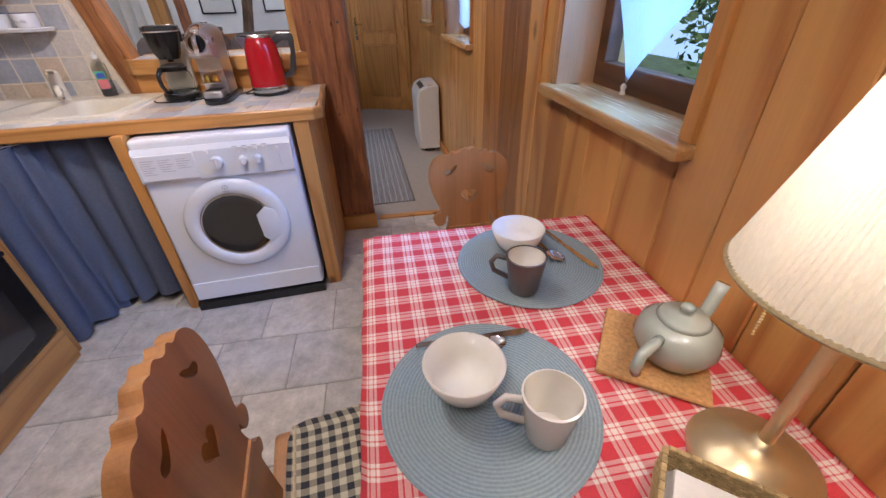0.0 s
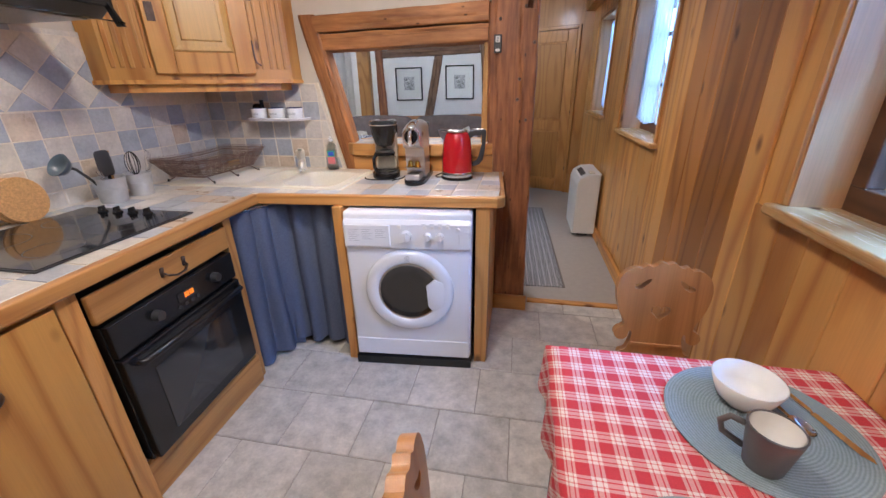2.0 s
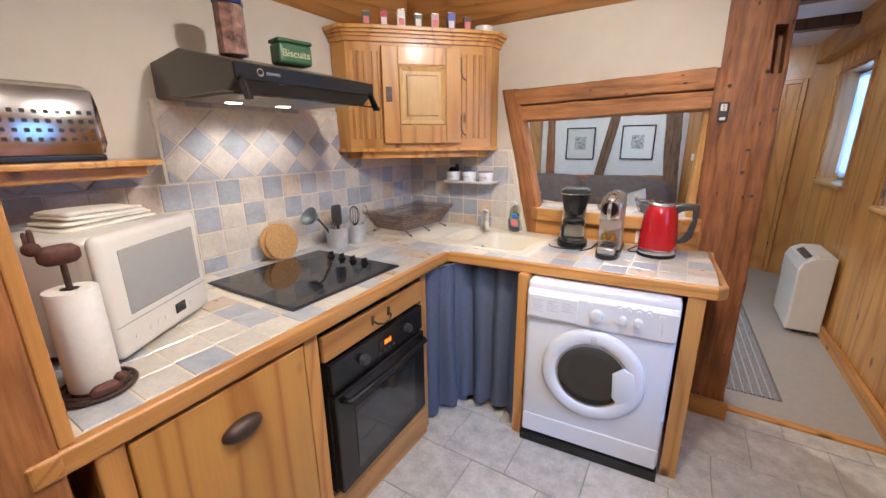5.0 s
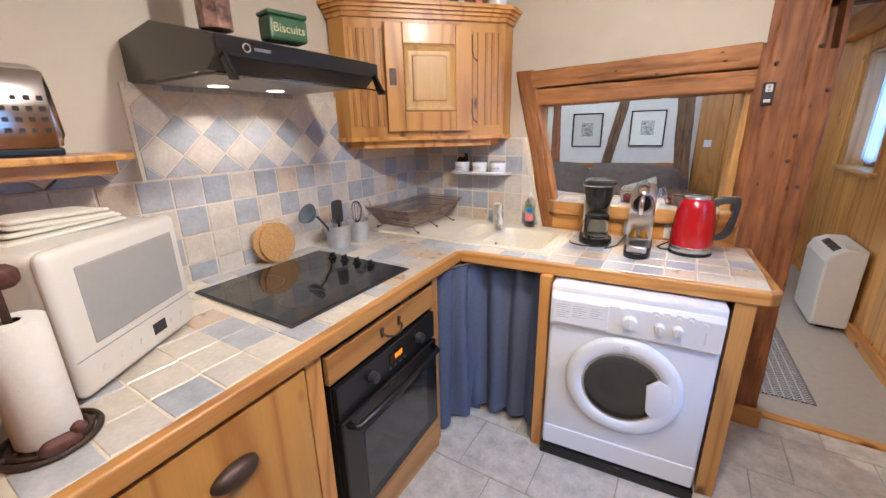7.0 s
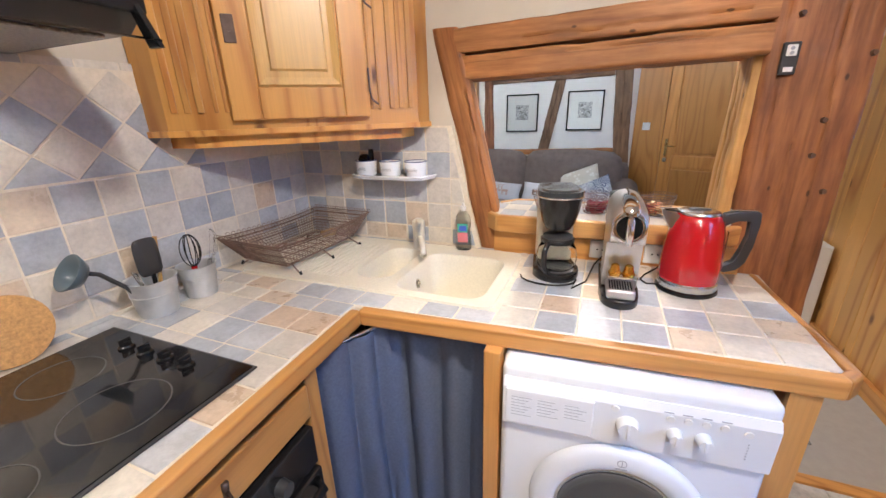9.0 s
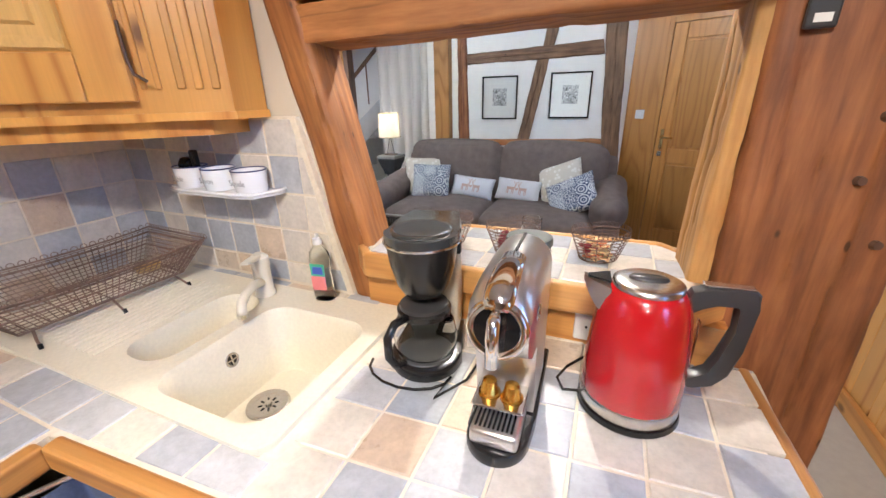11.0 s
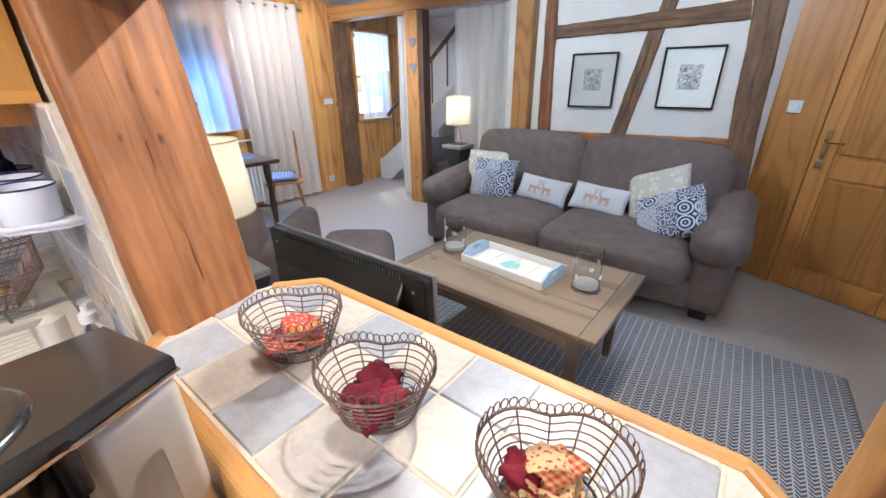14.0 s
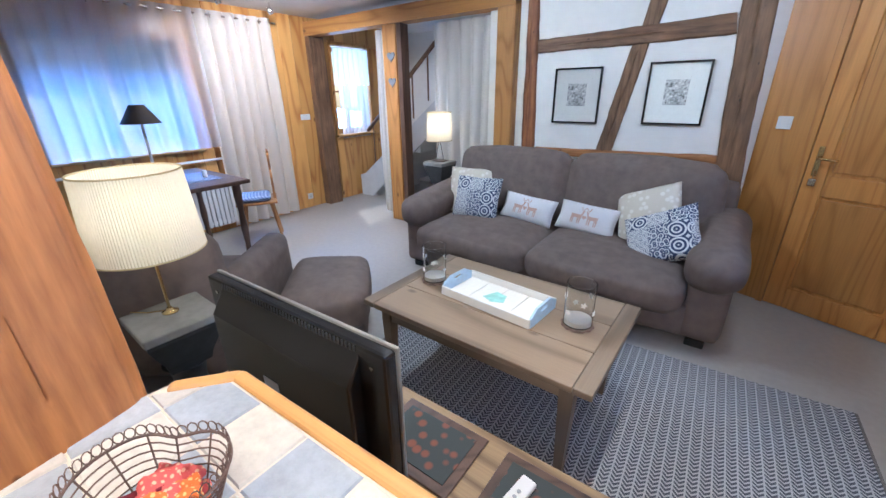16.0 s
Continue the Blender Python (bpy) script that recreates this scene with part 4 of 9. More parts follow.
def washing_machine():
    w = thing("washing_machine", -0.508, 2.145, 0.0, "white front-loading washing machine on a black plinth", "washing machine", rz=4.5)
    part("body", box(B(), -0.298, 0.298, 0.0, 0.53, 0.05, 0.835, 0.018, 3), M_WHITE, w, smooth=40)
    part("plinth", box(B(), -0.30, 0.30, -0.012, 0.5, 0.0, 0.047, 0.004), M_BLACK, w, "black rubber plinth")
    part("control_panel", prism(B(), [(-0.012, 0.665), (0.004, 0.66), (0.004, 0.80), (-0.004, 0.80), (-0.014, 0.78)], -0.293, 0.293, "x", 0.003), M_WHITE, w)
    part("kick_panel", box(B(), -0.29, 0.29, -0.006, 0.004, 0.06, 0.155, 0.004), M_WHITE, w)
    d = part("detergent_drawer", box(B(), -0.285, -0.075, -0.018, -0.004, 0.672, 0.778, 0.004), M_WHITE, w)
    bm = B()
    for c in range(3):
        for r in range(7 - c):
            box(bm, -0.27 + c * 0.064, -0.27 + c * 0.064 + 0.05 - 0.008 * ((r * 7 + c) % 3), -0.0187, -0.0178, 0.755 - r * 0.009, 0.7566 - r * 0.009)
    part("print", bm, M_GREYTXT, d, "fine grey programme table")
    for x, r in ((0.0, 0.026), (0.098, 0.017), (0.155, 0.017)):
        bm = cyl(B(), (x, -0.013, 0.728), (x, -0.038, 0.728), r, r * 0.86, 24)
        box(bm, x - 0.003, x + 0.003, -0.041, -0.036, 0.728 - r * 0.8, 0.728 + r * 0.8, 0.001)
        part("knob", bm, M_WHITE, w, "round white knob", smooth=40)
    for x, z in ((0.085, 0.768), (0.12, 0.768), (0.155, 0.768), (0.19, 0.768), (-0.03, 0.77), (0.235, 0.762)):
        part("button", cyl(B(), (x, -0.013, z), (x, -0.017, z), 0.009, 0.008, 16), M_WHITEPL, w, smooth=40)
    bm = B()
    for r in range(6):
        cyl(bm, (0.24, -0.0125, 0.735 - r * 0.008), (0.24, -0.0135, 0.735 - r * 0.008), 0.002, seg=6)
    for k in range(4):
        box(bm, 0.07 + 0.037 * k, 0.09 + 0.037 * k, -0.0135, -0.0125, 0.782, 0.785)
    part("print", bm, M_GREYTXT, w, kind="stuff")
    # door: outer ring, chrome-edged glass bowl and a notched handle
    m = pose(0, -0.006, 0.44, 90, 0, 0)
    bm = lathe(B(), [(0.147, -0.002), (0.149, 0.012), (0.156, 0.019), (0.175, 0.0215), (0.198, 0.019), (0.210, 0.012), (0.2135, 0.004), (0.2145, -0.002)], 72, m)
    door = part("door", bm, M_WHITE, w, smooth=1)
    part("trim_ring", lathe(B(), [(0.133, 0.001), (0.140, 0.010), (0.147, 0.014), (0.1505, 0.012)], 64, m), M_STEEL, door, "bright inner ring", smooth=1)
    part("glass_bowl", lathe(B(), [(0.0, -0.0035), (0.05, -0.003), (0.09, -0.001), (0.118, 0.002), (0.133, 0.007), (0.140, 0.011)], 64, m), M_WASHGLASS, door, "dark domed door glass", smooth=1)
    bm = B()
    prism(bm, [(0.125, 0.515), (0.085, 0.480), (0.092, 0.372), (0.115, 0.345), (0.165, 0.375), (0.178, 0.44), (0.165, 0.50)], -0.031, -0.012, "y", 0.005)
    part("handle", bm, M_WHITE, door, smooth=40)
    bm = lathe(B(), [(0.009, 0.0), (0.011, 0.001), (0.011, 0.002), (0.009, 0.002)], 20, pose(0, -0.026, 0.622, 90, 0, 0))
    box(bm, -0.001, 0.001, -0.0285, -0.026, 0.615, 0.628)
    box(bm, -0.013, 0.013, -0.0285, -0.0265, 0.604, 0.607)
    part("emblem", bm, M_GREYTXT, door, "small round grey emblem")


M_GREYTXT = plain("grey_print", (0.33, 0.34, 0.36), 0.6, grain=0, relief=0)
M_WASHGLASS = plain("dark_door_glass", (0.02, 0.018, 0.016), 0.06, coat=0.8, grain=0.3, scale=6, relief=0)

M_ZONE = plain("zone_print", (0.07, 0.065, 0.06), 0.4, grain=0, relief=0)


def hob():
    h = thing("hob", -1.567, 1.555, 0.894, "black glass ceramic hob with four knobs", "hob")
    part("frame", box(B(), -0.262, 0.262, -0.282, 0.282, 0, 0.005, 0.002), M_DKGREY, h)
    part("glass", box(B(), -0.255, 0.255, -0.275, 0.275, 0.005, 0.0075), M_BLACKGL, h)
    for x, y, r in ((-0.12, -0.13, 0.09), (0.13, -0.13, 0.075), (-0.12, 0.10, 0.075), (0.11, 0.08, 0.09)):
        part("zone_ring", lathe(B(), [(r - 0.0014, 0.0077), (r, 0.0079), (r + 0.0014, 0.0077)], 48, Matrix.Translation((x, y, 0))), M_ZONE, h, "thin grey cooking zone ring")
    for k in range(4):
        x = -0.11 + 0.072 * k
        bm = lathe(B(), [(0, 0.008), (0.018, 0.008), (0.018, 0.012), (0.013, 0.016), (0.012, 0.026), (0, 0.028)], 20, Matrix.Translation((x, 0.225, 0)))
        box(bm, x - 0.003, x + 0.003, 0.212, 0.238, 0.02, 0.032, 0.001)
        part("knob", bm, M_BLACK, h, smooth=40)


def hood():
    h = thing("cooker_hood", -1.69, 1.57, 1.588, "dark brown slim cooker hood with pull-out glass visor", "cooker hood")
    part("body", prism(B(), [(-0.26, 0.0), (0.2, 0.0), (0.245, 0.03), (0.245, 0.075), (0.21, 0.09), (-0.05, 0.15), (-0.26, 0.125)], -0.30, 0.30, "y", 0.004), M_HOODMET, h)
    part("grille", box(B(), -0.16, 0.17, -0.27, 0.27, -0.006, 0.0, 0.002), M_HOODGRID, h, "steel filter grille")
    part("front_strip", box(B(), 0.243, 0.258, -0.302, 0.302, 0.03, 0.078, 0.004), M_BLACK, h)
    part("visor", prism(B(), [(0.2, -0.003), (0.31, -0.022), (0.31, -0.018), (0.2, 0.001)], -0.28, 0.28, "y"), M_VISOR, h, "clear smoked visor")
    for y in (-0.285, 0.285):
        part("visor_arm", prism(B(), [(0.235, 0.05), (0.255, 0.05), (0.30, -0.03), (0.27, -0.03)], y - 0.006, y + 0.006, "y", 0.002), M_BLACK, h)
    for y in (-0.11, 0.11):
        part("lamp_lens", cyl(B(), (-0.09, y, -0.0035), (-0.09, y, -0.007), 0.03, seg=24), M_HOODLAMP, h, "lit halogen lens")
    bm = lathe(B(), [(0.008, 0), (0.01, 0.001), (0.012, 0)], 20, pose(0.2585, -0.22, 0.055, 0, 90, 0))
    box(bm, 0.2583, 0.2593, -0.2, -0.15, 0.051, 0.059)
    part("emblem", bm, M_STEEL, h, "small steel emblem")


M_HOODGRID = plain("filter_mesh", (0.35, 0.33, 0.3), 0.35, 0.8, grain=0.4, scale=160, relief=0.4)
M_VISOR = glass("smoked_visor", (0.75, 0.72, 0.68), 0.05)
M_HOODLAMP = glow("halogen", (1.0, 0.85, 0.6), 12.0)


def corner_cabinet():
    c = thing("corner_cabinet", -1.94, 2.79, 1.37, "honey pine corner wall cabinet with fluted sides", "cabinet")
    # plan: wall sides to the west and north, slanted front with two fluted cants
    P = [(0, 0), (0, -0.66), (0.10, -0.66), (0.19, -0.575), (0.575, -0.19), (0.665, -0.10), (0.665, 0)]
    part("body", prism(B(), P, 0.03, 0.565), M_PINE_CAB, c)
    def grow(k):
        return [(0, 0), (0, -0.66 - k), (0.10 + k * 0.4, -0.66 - k), (0.19 + k, -0.575 - k * 0.7), (0.575 + k * 0.7, -0.19 - k), (0.665 + k, -0.10 - k * 0.4), (0.665 + k, 0)]
    bm = prism(B(), grow(0.012), 0.565, 0.585)
    for k, z in ((0.022, 0.585), (0.034, 0.6), (0.048, 0.615)):
        prism(bm, grow(k), z, z + 0.016)
    part("cornice", bm, M_PINE_CAB, c, "stepped pine cornice")
    bm = prism(B(), grow(0.008), 0.012, 0.03)
    prism(bm, [(0, 0), (0, -0.60), (0.12, -0.60), (0.20, -0.53), (0.53, -0.20), (0.60, -0.12), (0.60, 0)], -0.025, 0.012)
    part("base_moulding", bm, M_PINE_CAB, c)
    # slanted front: local frame along it
    F = Matrix.Translation((0.3825, -0.3825, 0)) @ pose(0, 0, 0, 0, 0, 45)
    d = part("door", box(B(), -0.215, 0.215, -0.022, 0.0, 0.055, 0.545, 0.004), M_PINE_CAB, c)
    d.matrix_local = F
    bm = B()
    for a, b, e, f in ((-0.215, -0.13, 0.055, 0.545), (0.13, 0.215, 0.055, 0.545), (-0.13, 0.13, 0.055, 0.15), (-0.13, 0.13, 0.455, 0.545)):
        box(bm, a + 0.001, b - 0.001, -0.03, -0.022, e + 0.001, f - 0.001, 0.003)
    part("door_frame", bm, M_PINE_CAB, d)
    bm = B()
    vs = []
    for s, y in ((1.0, -0.0225), (0.96, -0.031), (0.80, -0.024), (0.68, -0.024), (0.64, -0.033)):
        vs.append([bm.verts.new((sx * 0.128 * s, y, 0.302 + sz * 0.15 * (s if s > 0.9 else s + 0.02))) for sx, sz in ((-1, -1), (1, -1), (1, 1), (-1, 1))])
    for A, C in zip(vs, vs[1:]):
        for i in range(4):
            bm.faces.new((A[i], A[(i + 1) % 4], C[(i + 1) % 4], C[i]))
    bm.faces.new(vs[-1])
    part("raised_panel", bm, M_PINE_PANEL, d, "pale raised pine panel")
    bm = box(B(), -0.198, -0.165, -0.034, -0.03, 0.27, 0.345, 0.002)
    cyl(bm, (-0.182, -0.033, 0.305), (-0.182, -0.038, 0.305), 0.006)
    part("lock_plate", bm, M_IRON, d, "dark iron keyhole plate")
    for z in (0.14, 0.43):
        bm = tube(B(), [(0.218, -0.026, z + 0.07), (0.218, -0.028, z), (0.224, -0.03, z - 0.03), (0.245, -0.03, z - 0.045)], 0.0035, 6)
        part("hinge", bm, M_IRON, d, "thin iron strap hinge")
    for sx in (-1, 1):
        S = F @ Matrix.Translation((sx * 0.243, 0, 0))
        for k in (-0.014, 0.014):
            q = part("fluting", box(B(), k - 0.006, k + 0.006, -0.008, 0.002, 0.08, 0.52, 0.003), M_PINE_CAB, c)
            q.matrix_local = S
    G1 = Matrix.Translation((0.145, -0.6175, 0)) @ pose(0, 0, 0, 0, 0, 43.4)
    for k in (-0.035, 0.0, 0.035):
        q = part("fluting", box(B(), k - 0.009, k + 0.009, -0.008, 0.002, 0.08, 0.52, 0.003), M_PINE_CAB, c)
        q.matrix_local = G1
    G2 = Matrix.Translation((0.62, -0.145, 0)) @ pose(0, 0, 0, 0, 0, 45)
    for k in (-0.035, 0.0, 0.035):
        q = part("fluting", box(B(), k - 0.009, k + 0.009, -0.008, 0.002, 0.08, 0.52, 0.003), M_PINE_CAB, c)
        q.matrix_local = G2


M_PINE_PANEL = wood("pale_pine_panel", (0.52, 0.27, 0.07), (0.68, 0.42, 0.14), "z", 5, 0.38, 0.1, knots=False)
top_tiles()
splash_tiles()
base_units()
oven()
under_sink()
washing_machine()
hob()
hood()
corner_cabinet()

# ---- dining corner ----
def gingham(name, base, tint, period, thin=True, rough=0.85):
    """Woven check in the xy plane."""
    m, N, L, p = mat_new(name, rough)
    tc = N.new("ShaderNodeTexCoord")
    sp = N.new("ShaderNodeSeparateXYZ")
    L.new(tc.outputs["Object"], sp.inputs[0])
    z = maths(N, L, "MULTIPLY", sp.outputs["Z"], 1.0)
    masks = []
    for ax, add in (("X", z), ("Y", z)):
        t = maths(N, L, "FRACT", maths(N, L, "MULTIPLY", maths(N, L, "ADD", sp.outputs[ax], add), 1 / period), 0)
        wide = maths(N, L, "LESS_THAN", t, 0.5)
        if thin:
            a = maths(N, L, "LESS_THAN", maths(N, L, "ABSOLUTE", maths(N, L, "SUBTRACT", t, 0.64), 0), 0.025)
            b = maths(N, L, "LESS_THAN", maths(N, L, "ABSOLUTE", maths(N, L, "SUBTRACT", t, 0.86), 0), 0.025)
            wide = maths(N, L, "MAXIMUM", wide, maths(N, L, "MAXIMUM", a, b))
        masks.append(wide)
    s = maths(N, L, "MULTIPLY", maths(N, L, "ADD", masks[0], masks[1]), 0.5)
    n = tex_noise(N, L, coords(N, L), 500, 2)
    n2 = tex_noise(N, L, coords(N, L), 9, 3)
    col = ramp(N, L, s, [(0.0, base), (0.5, tuple((a * 0.45 + b * 0.55) for a, b in zip(base, tint))), (1.0, tint)])
    col = mix(N, L, 1.0, col, ramp(N, L, n, [(0.3, (0.82,) * 3), (0.7, (1.05,) * 3)]), "MULTIPLY")
    col = mix(N, L, 1.0, col, ramp(N, L, n2, [(0.3, (0.92,) * 3), (0.7, (1,) * 3)]), "MULTIPLY")
    L.new(col, p.inputs["Base Color"])
    bump(N, L, p, n, 0.2, 0.002)
    return m


M_GING = gingham("red_check_cloth", (0.82, 0.70, 0.63), (0.66, 0.045, 0.06), 0.052)
M_CHECK = gingham("navy_check_cloth", (0.55, 0.50, 0.36), (0.02, 0.025, 0.035), 0.026, False)


def placemat_mat():
    m, N, L, p = mat_new("woven_placemat", 0.8)
    tc = N.new("ShaderNodeTexCoord")
    ln = N.new("ShaderNodeVectorMath")
    ln.operation = "LENGTH"
    L.new(tc.outputs["Object"], ln.inputs[0])
    r = maths(N, L, "PINGPONG", maths(N, L, "MULTIPLY", ln.outputs["Value"], 170), 0.5)
    n = tex_noise(N, L, coords(N, L), 220, 3)
    col = ramp(N, L, maths(N, L, "ADD", maths(N, L, "MULTIPLY", r, 0.8), maths(N, L, "MULTIPLY", n, 0.6)), [(0.2, (0.17, 0.23, 0.25)), (0.75, (0.31, 0.39, 0.42))])
    L.new(col, p.inputs["Base Color"])
    bump(N, L, p, maths(N, L, "ADD", r, maths(N, L, "MULTIPLY", n, 0.5)), 0.6, 0.004)
    return m


M_MAT = placemat_mat()


def heart(cx, cz, s, n=24):
    return [(cx + s * 0.06 * 16 * math.sin(t) ** 3 / 1.0, cz + s * 0.06 * (13 * math.cos(t) - 5 * math.cos(2 * t) - 2 * math.cos(3 * t) - math.cos(4 * t))) for t in (2 * math.pi * i / n for i in range(n))]


def flow(pts, n=4):
    """A smooth line through the points."""
    out = []
    for i in range(len(pts) - 1):
        p = [Vector(pts[min(max(i + k, 0), len(pts) - 1)]) for k in (-1, 0, 1, 2)]
        for j in range(n):
            t = j / n
            q = 0.5 * (2 * p[1] + (p[2] - p[0]) * t + (2 * p[0] - 5 * p[1] + 4 * p[2] - p[3]) * t * t + (3 * p[1] - p[0] - 3 * p[2] + p[3]) * t ** 3)
            out.append((q.x, q.y))
    return out + [tuple(pts[-1])]


def carved_chair(name, x, y, rz, label, cushion, drop=0.0):
    c = thing(name, x, y, 0, label, "chair", rz, "chairs round the dining table")
    bm = box(B(), -0.2, 0.2, -0.2, 0.19, 0.425, 0.453, 0.01)
    part("seat", bm, M_CHAIR, c)
    half = [(0.0, 0.893), (0.018, 0.898), (0.034, 0.886), (0.045, 0.883), (0.058, 0.888), (0.072, 0.876), (0.09, 0.877), (0.112, 0.866), (0.128, 0.845), (0.136, 0.81), (0.132, 0.77), (0.12, 0.73), (0.106, 0.70), (0.102, 0.683), (0.112, 0.674), (0.124, 0.664), (0.127, 0.648), (0.118, 0.634), (0.102, 0.631), (0.088, 0.64), (0.083, 0.66), (0.078, 0.664), (0.074, 0.645), (0.086, 0.60), (0.104, 0.588), (0.108, 0.572), (0.096, 0.56), (0.082, 0.565), (0.075, 0.55), (0.07, 0.45)]
    half = flow(half)
    outline = half + [(-a, b) for a, b in reversed(half[1:])]
    slot = [(0.04, 0.845), (0.052, 0.84), (0.065, 0.83), (0.082, 0.825), (0.086, 0.814), (0.074, 0.808), (0.06, 0.815), (0.045, 0.832)]
    slot2 = [(0.042, 0.80), (0.05, 0.79), (0.047, 0.76), (0.052, 0.735), (0.044, 0.715), (0.036, 0.74), (0.038, 0.77)]
    slot = flow(slot + slot[:1])[:-1]
    holes = [heart(0, 0.735, 0.03), slot, [(-a, b) for a, b in reversed(slot)]]
    bk = part("backrest", plate(B(), outline, holes, 0.026), M_CHAIR, c, "carved board with heart and scroll cut-outs")
    bv = bk.modifiers.new("soften", "BEVEL")
    bv.width, bv.segments, bv.limit_method, bv.angle_limit = 0.006, 3, "ANGLE", radians(50)
    bk.matrix_local = Matrix.Translation((0, 0.165, 0.44 - drop)) @ pose(0, 0, 0, -6, 0, 0) @ Matrix.Translation((0, 0, -0.44))
    bm = box(B(), -0.075, 0.075, -0.006, 0.0, 0.615, 0.627, 0.002)
    part("rib", bm, M_CHAIR, bk)
    for sx in (-1, 1):
        for sy in (-1, 1):
            part("leg", cyl(B(), (sx * 0.14, sy * 0.13, 0.425), (sx * 0.19, sy * 0.18, 0), 0.02, 0.014, 12), M_CHAIR, c, smooth=40)
    if cushion:
        q = thing("seat_cushion", x, y, 0.4535, "navy and cream checked seat cushion with cord piping", "cushion", rz)
        part("pad", soft(B(), -0.185, 0.185, -0.19, 0.15, 0, 0.045, 0.022, 0.006, 8), M_CHECK, q, smooth=1)
        for yy in (-0.175, 0.135):
            part("piping", tube(B(), [(-0.17 + 0.34 * i / 20, yy, 0.0465 + 0.001 * math.sin(i * 2.1)) for i in range(21)], 0.003, 6), M_ROPE, q, "twisted cream cord")
        part("piping", tube(B(), [(-0.165, -0.175 + 0.31 * i / 20, 0.0465) for i in range(21)], 0.003, 6), M_ROPE, q, "twisted cream cord")
    return c


M_ROPE = plain("cream_cord", (0.55, 0.47, 0.30), 0.8, grain=0.3, scale=300, relief=0.4)
carved_chair("dining_chair", 0.437, 1.50, 0, "carved beech farmhouse chair with heart cut-out, at the table end", False, 0.048)
carved_chair("dining_chair", 0.068, 0.885, 98, "carved beech farmhouse chair with checked cushion, beside the table", True)

TB = thing("dining_table", 0.42, 0.86, 0, "rectangular dining table under a checked cloth", "table")
part("tabletop", box(B(), -0.31, 0.315, -0.57, 0.57, 0.665, 0.702, 0.006), M_DARKWOOD, TB)
for sx in (-0.27, 0.27):
    for sy in (-0.53, 0.53):
        part("leg", box(B(), sx - 0.03, sx + 0.03, sy - 0.03, sy + 0.03, 0, 0.665, 0.006), M_DARKWOOD, TB)


def table_cloth():
    c = thing("tablecloth", 0.42, 0.86, 0.703, "red and white checked tablecloth hanging over the edges", "tablecloth")
    bm = B()
    x0, x1, y0, y1, drop = -0.322, 0.322, -0.58, 0.583, 0.15
    us = [x0 - drop + i * (x1 - x0 + drop * 2) / 64 for i in range(65)]
    vs = [y0 - drop + i * (y1 - y0 + drop * 2) / 96 for i in range(97)]
    g = {}
    for i, u in enumerate(us):
        for j, v in enumerate(vs):
            cx, cy = min(max(u, x0), x1), min(max(v, y0), y1)
            dx, dy = u - cx, v - cy
            d = max(abs(dx), abs(dy))
            out = 0.004 + 0.018 * math.sin(min(1, d / 0.02) * math.pi / 2) if d > 0 else 0
            wv = (0.012 * math.sin(v * 34) * (abs(dx) / drop) if abs(dx) > 0 else 0), (0.012 * math.sin(u * 34) * (abs(dy) / drop) if abs(dy) > 0 else 0)
            px = cx + math.copysign(out + wv[0], dx) if dx else cx
            py = cy + math.copysign(out + wv[1], dy) if dy else cy
            if x1 - 0.001 < cx and dx > 0:
                px = cx + 0.002
            pz = 0.0015 * noise.noise(Vector((u * 6, v * 6, 1))) - d + (0.004 if d == 0 else 0)
            g[i, j] = bm.verts.new((px, py, pz))
    for i in range(64):
        for j in range(96):
            bm.faces.new((g[i, j], g[i + 1, j], g[i + 1, j + 1], g[i, j + 1]))
    part("cloth", bm, M_GING, c, smooth=1)


table_cloth()
ZT = 0.708


def placemat(x, y, r):
    p = thing("placemat", x, y, ZT + 0.001, "round grey-blue woven placemat on the tablecloth", "placemat", group="placemats")
    part("disc", lathe(B(), [(0, 0.0), (r, 0.0), (r + 0.001, 0.002), (r - 0.002, 0.004), (0, 0.004)], 72), M_MAT, p)
    part("braided_rim", tube(B(), [((r - 0.001) * math.cos(2 * math.pi * i / 72), (r - 0.001) * math.sin(2 * math.pi * i / 72), 0.0028) for i in range(72)], 0.0026, 6, True), M_MAT, p, "raised braided rim", smooth=1)


placemat(0.285, 0.875, 0.172)
placemat(0.482, 1.237, 0.172)


def bowl(x, y, r=0.066):
    b = thing("bowl", x, y, ZT + 0.0055, "small white glazed bowl on a placemat", "bowl", group="bowls")
    part("body", lathe(B(), [(0, 0.004), (0.028, 0.0), (0.03, 0.004), (r * 0.8, 0.026), (r, 0.066), (r - 0.003, 0.067), (r * 0.76, 0.03), (0.025, 0.009), (0, 0.008)], 48), M_CERAMIC, b, smooth=1)


def mug(x, y, rz, mat, label, r=0.043, h=0.088):
    b = thing("mug", x, y, ZT + 0.0055, label, "mug", rz, "mugs")
    part("body", lathe(B(), [(0, 0.0), (r * 0.68, 0.0), (r * 0.72, 0.003), (r, h), (r - 0.003, h + 0.001), (r * 0.66, 0.007), (0, 0.006)], 40), mat, b, smooth=50)
    part("handle", tube(B(), [(r * 0.93, 0, h * 0.82), (r + 0.02, 0, h * 0.85), (r + 0.032, 0, h * 0.66), (r + 0.026, 0, h * 0.42), (r * 0.8, 0, h * 0.27)], 0.006, 10), mat, b, smooth=1)
    if mat is not M_CERAMIC:
        part("lining", lathe(B(), [(0, 0.0075), (r * 0.62, 0.0085), (r - 0.0042, h - 0.001)], 40), M_CERAMIC, b, "white glazed inside", smooth=1)


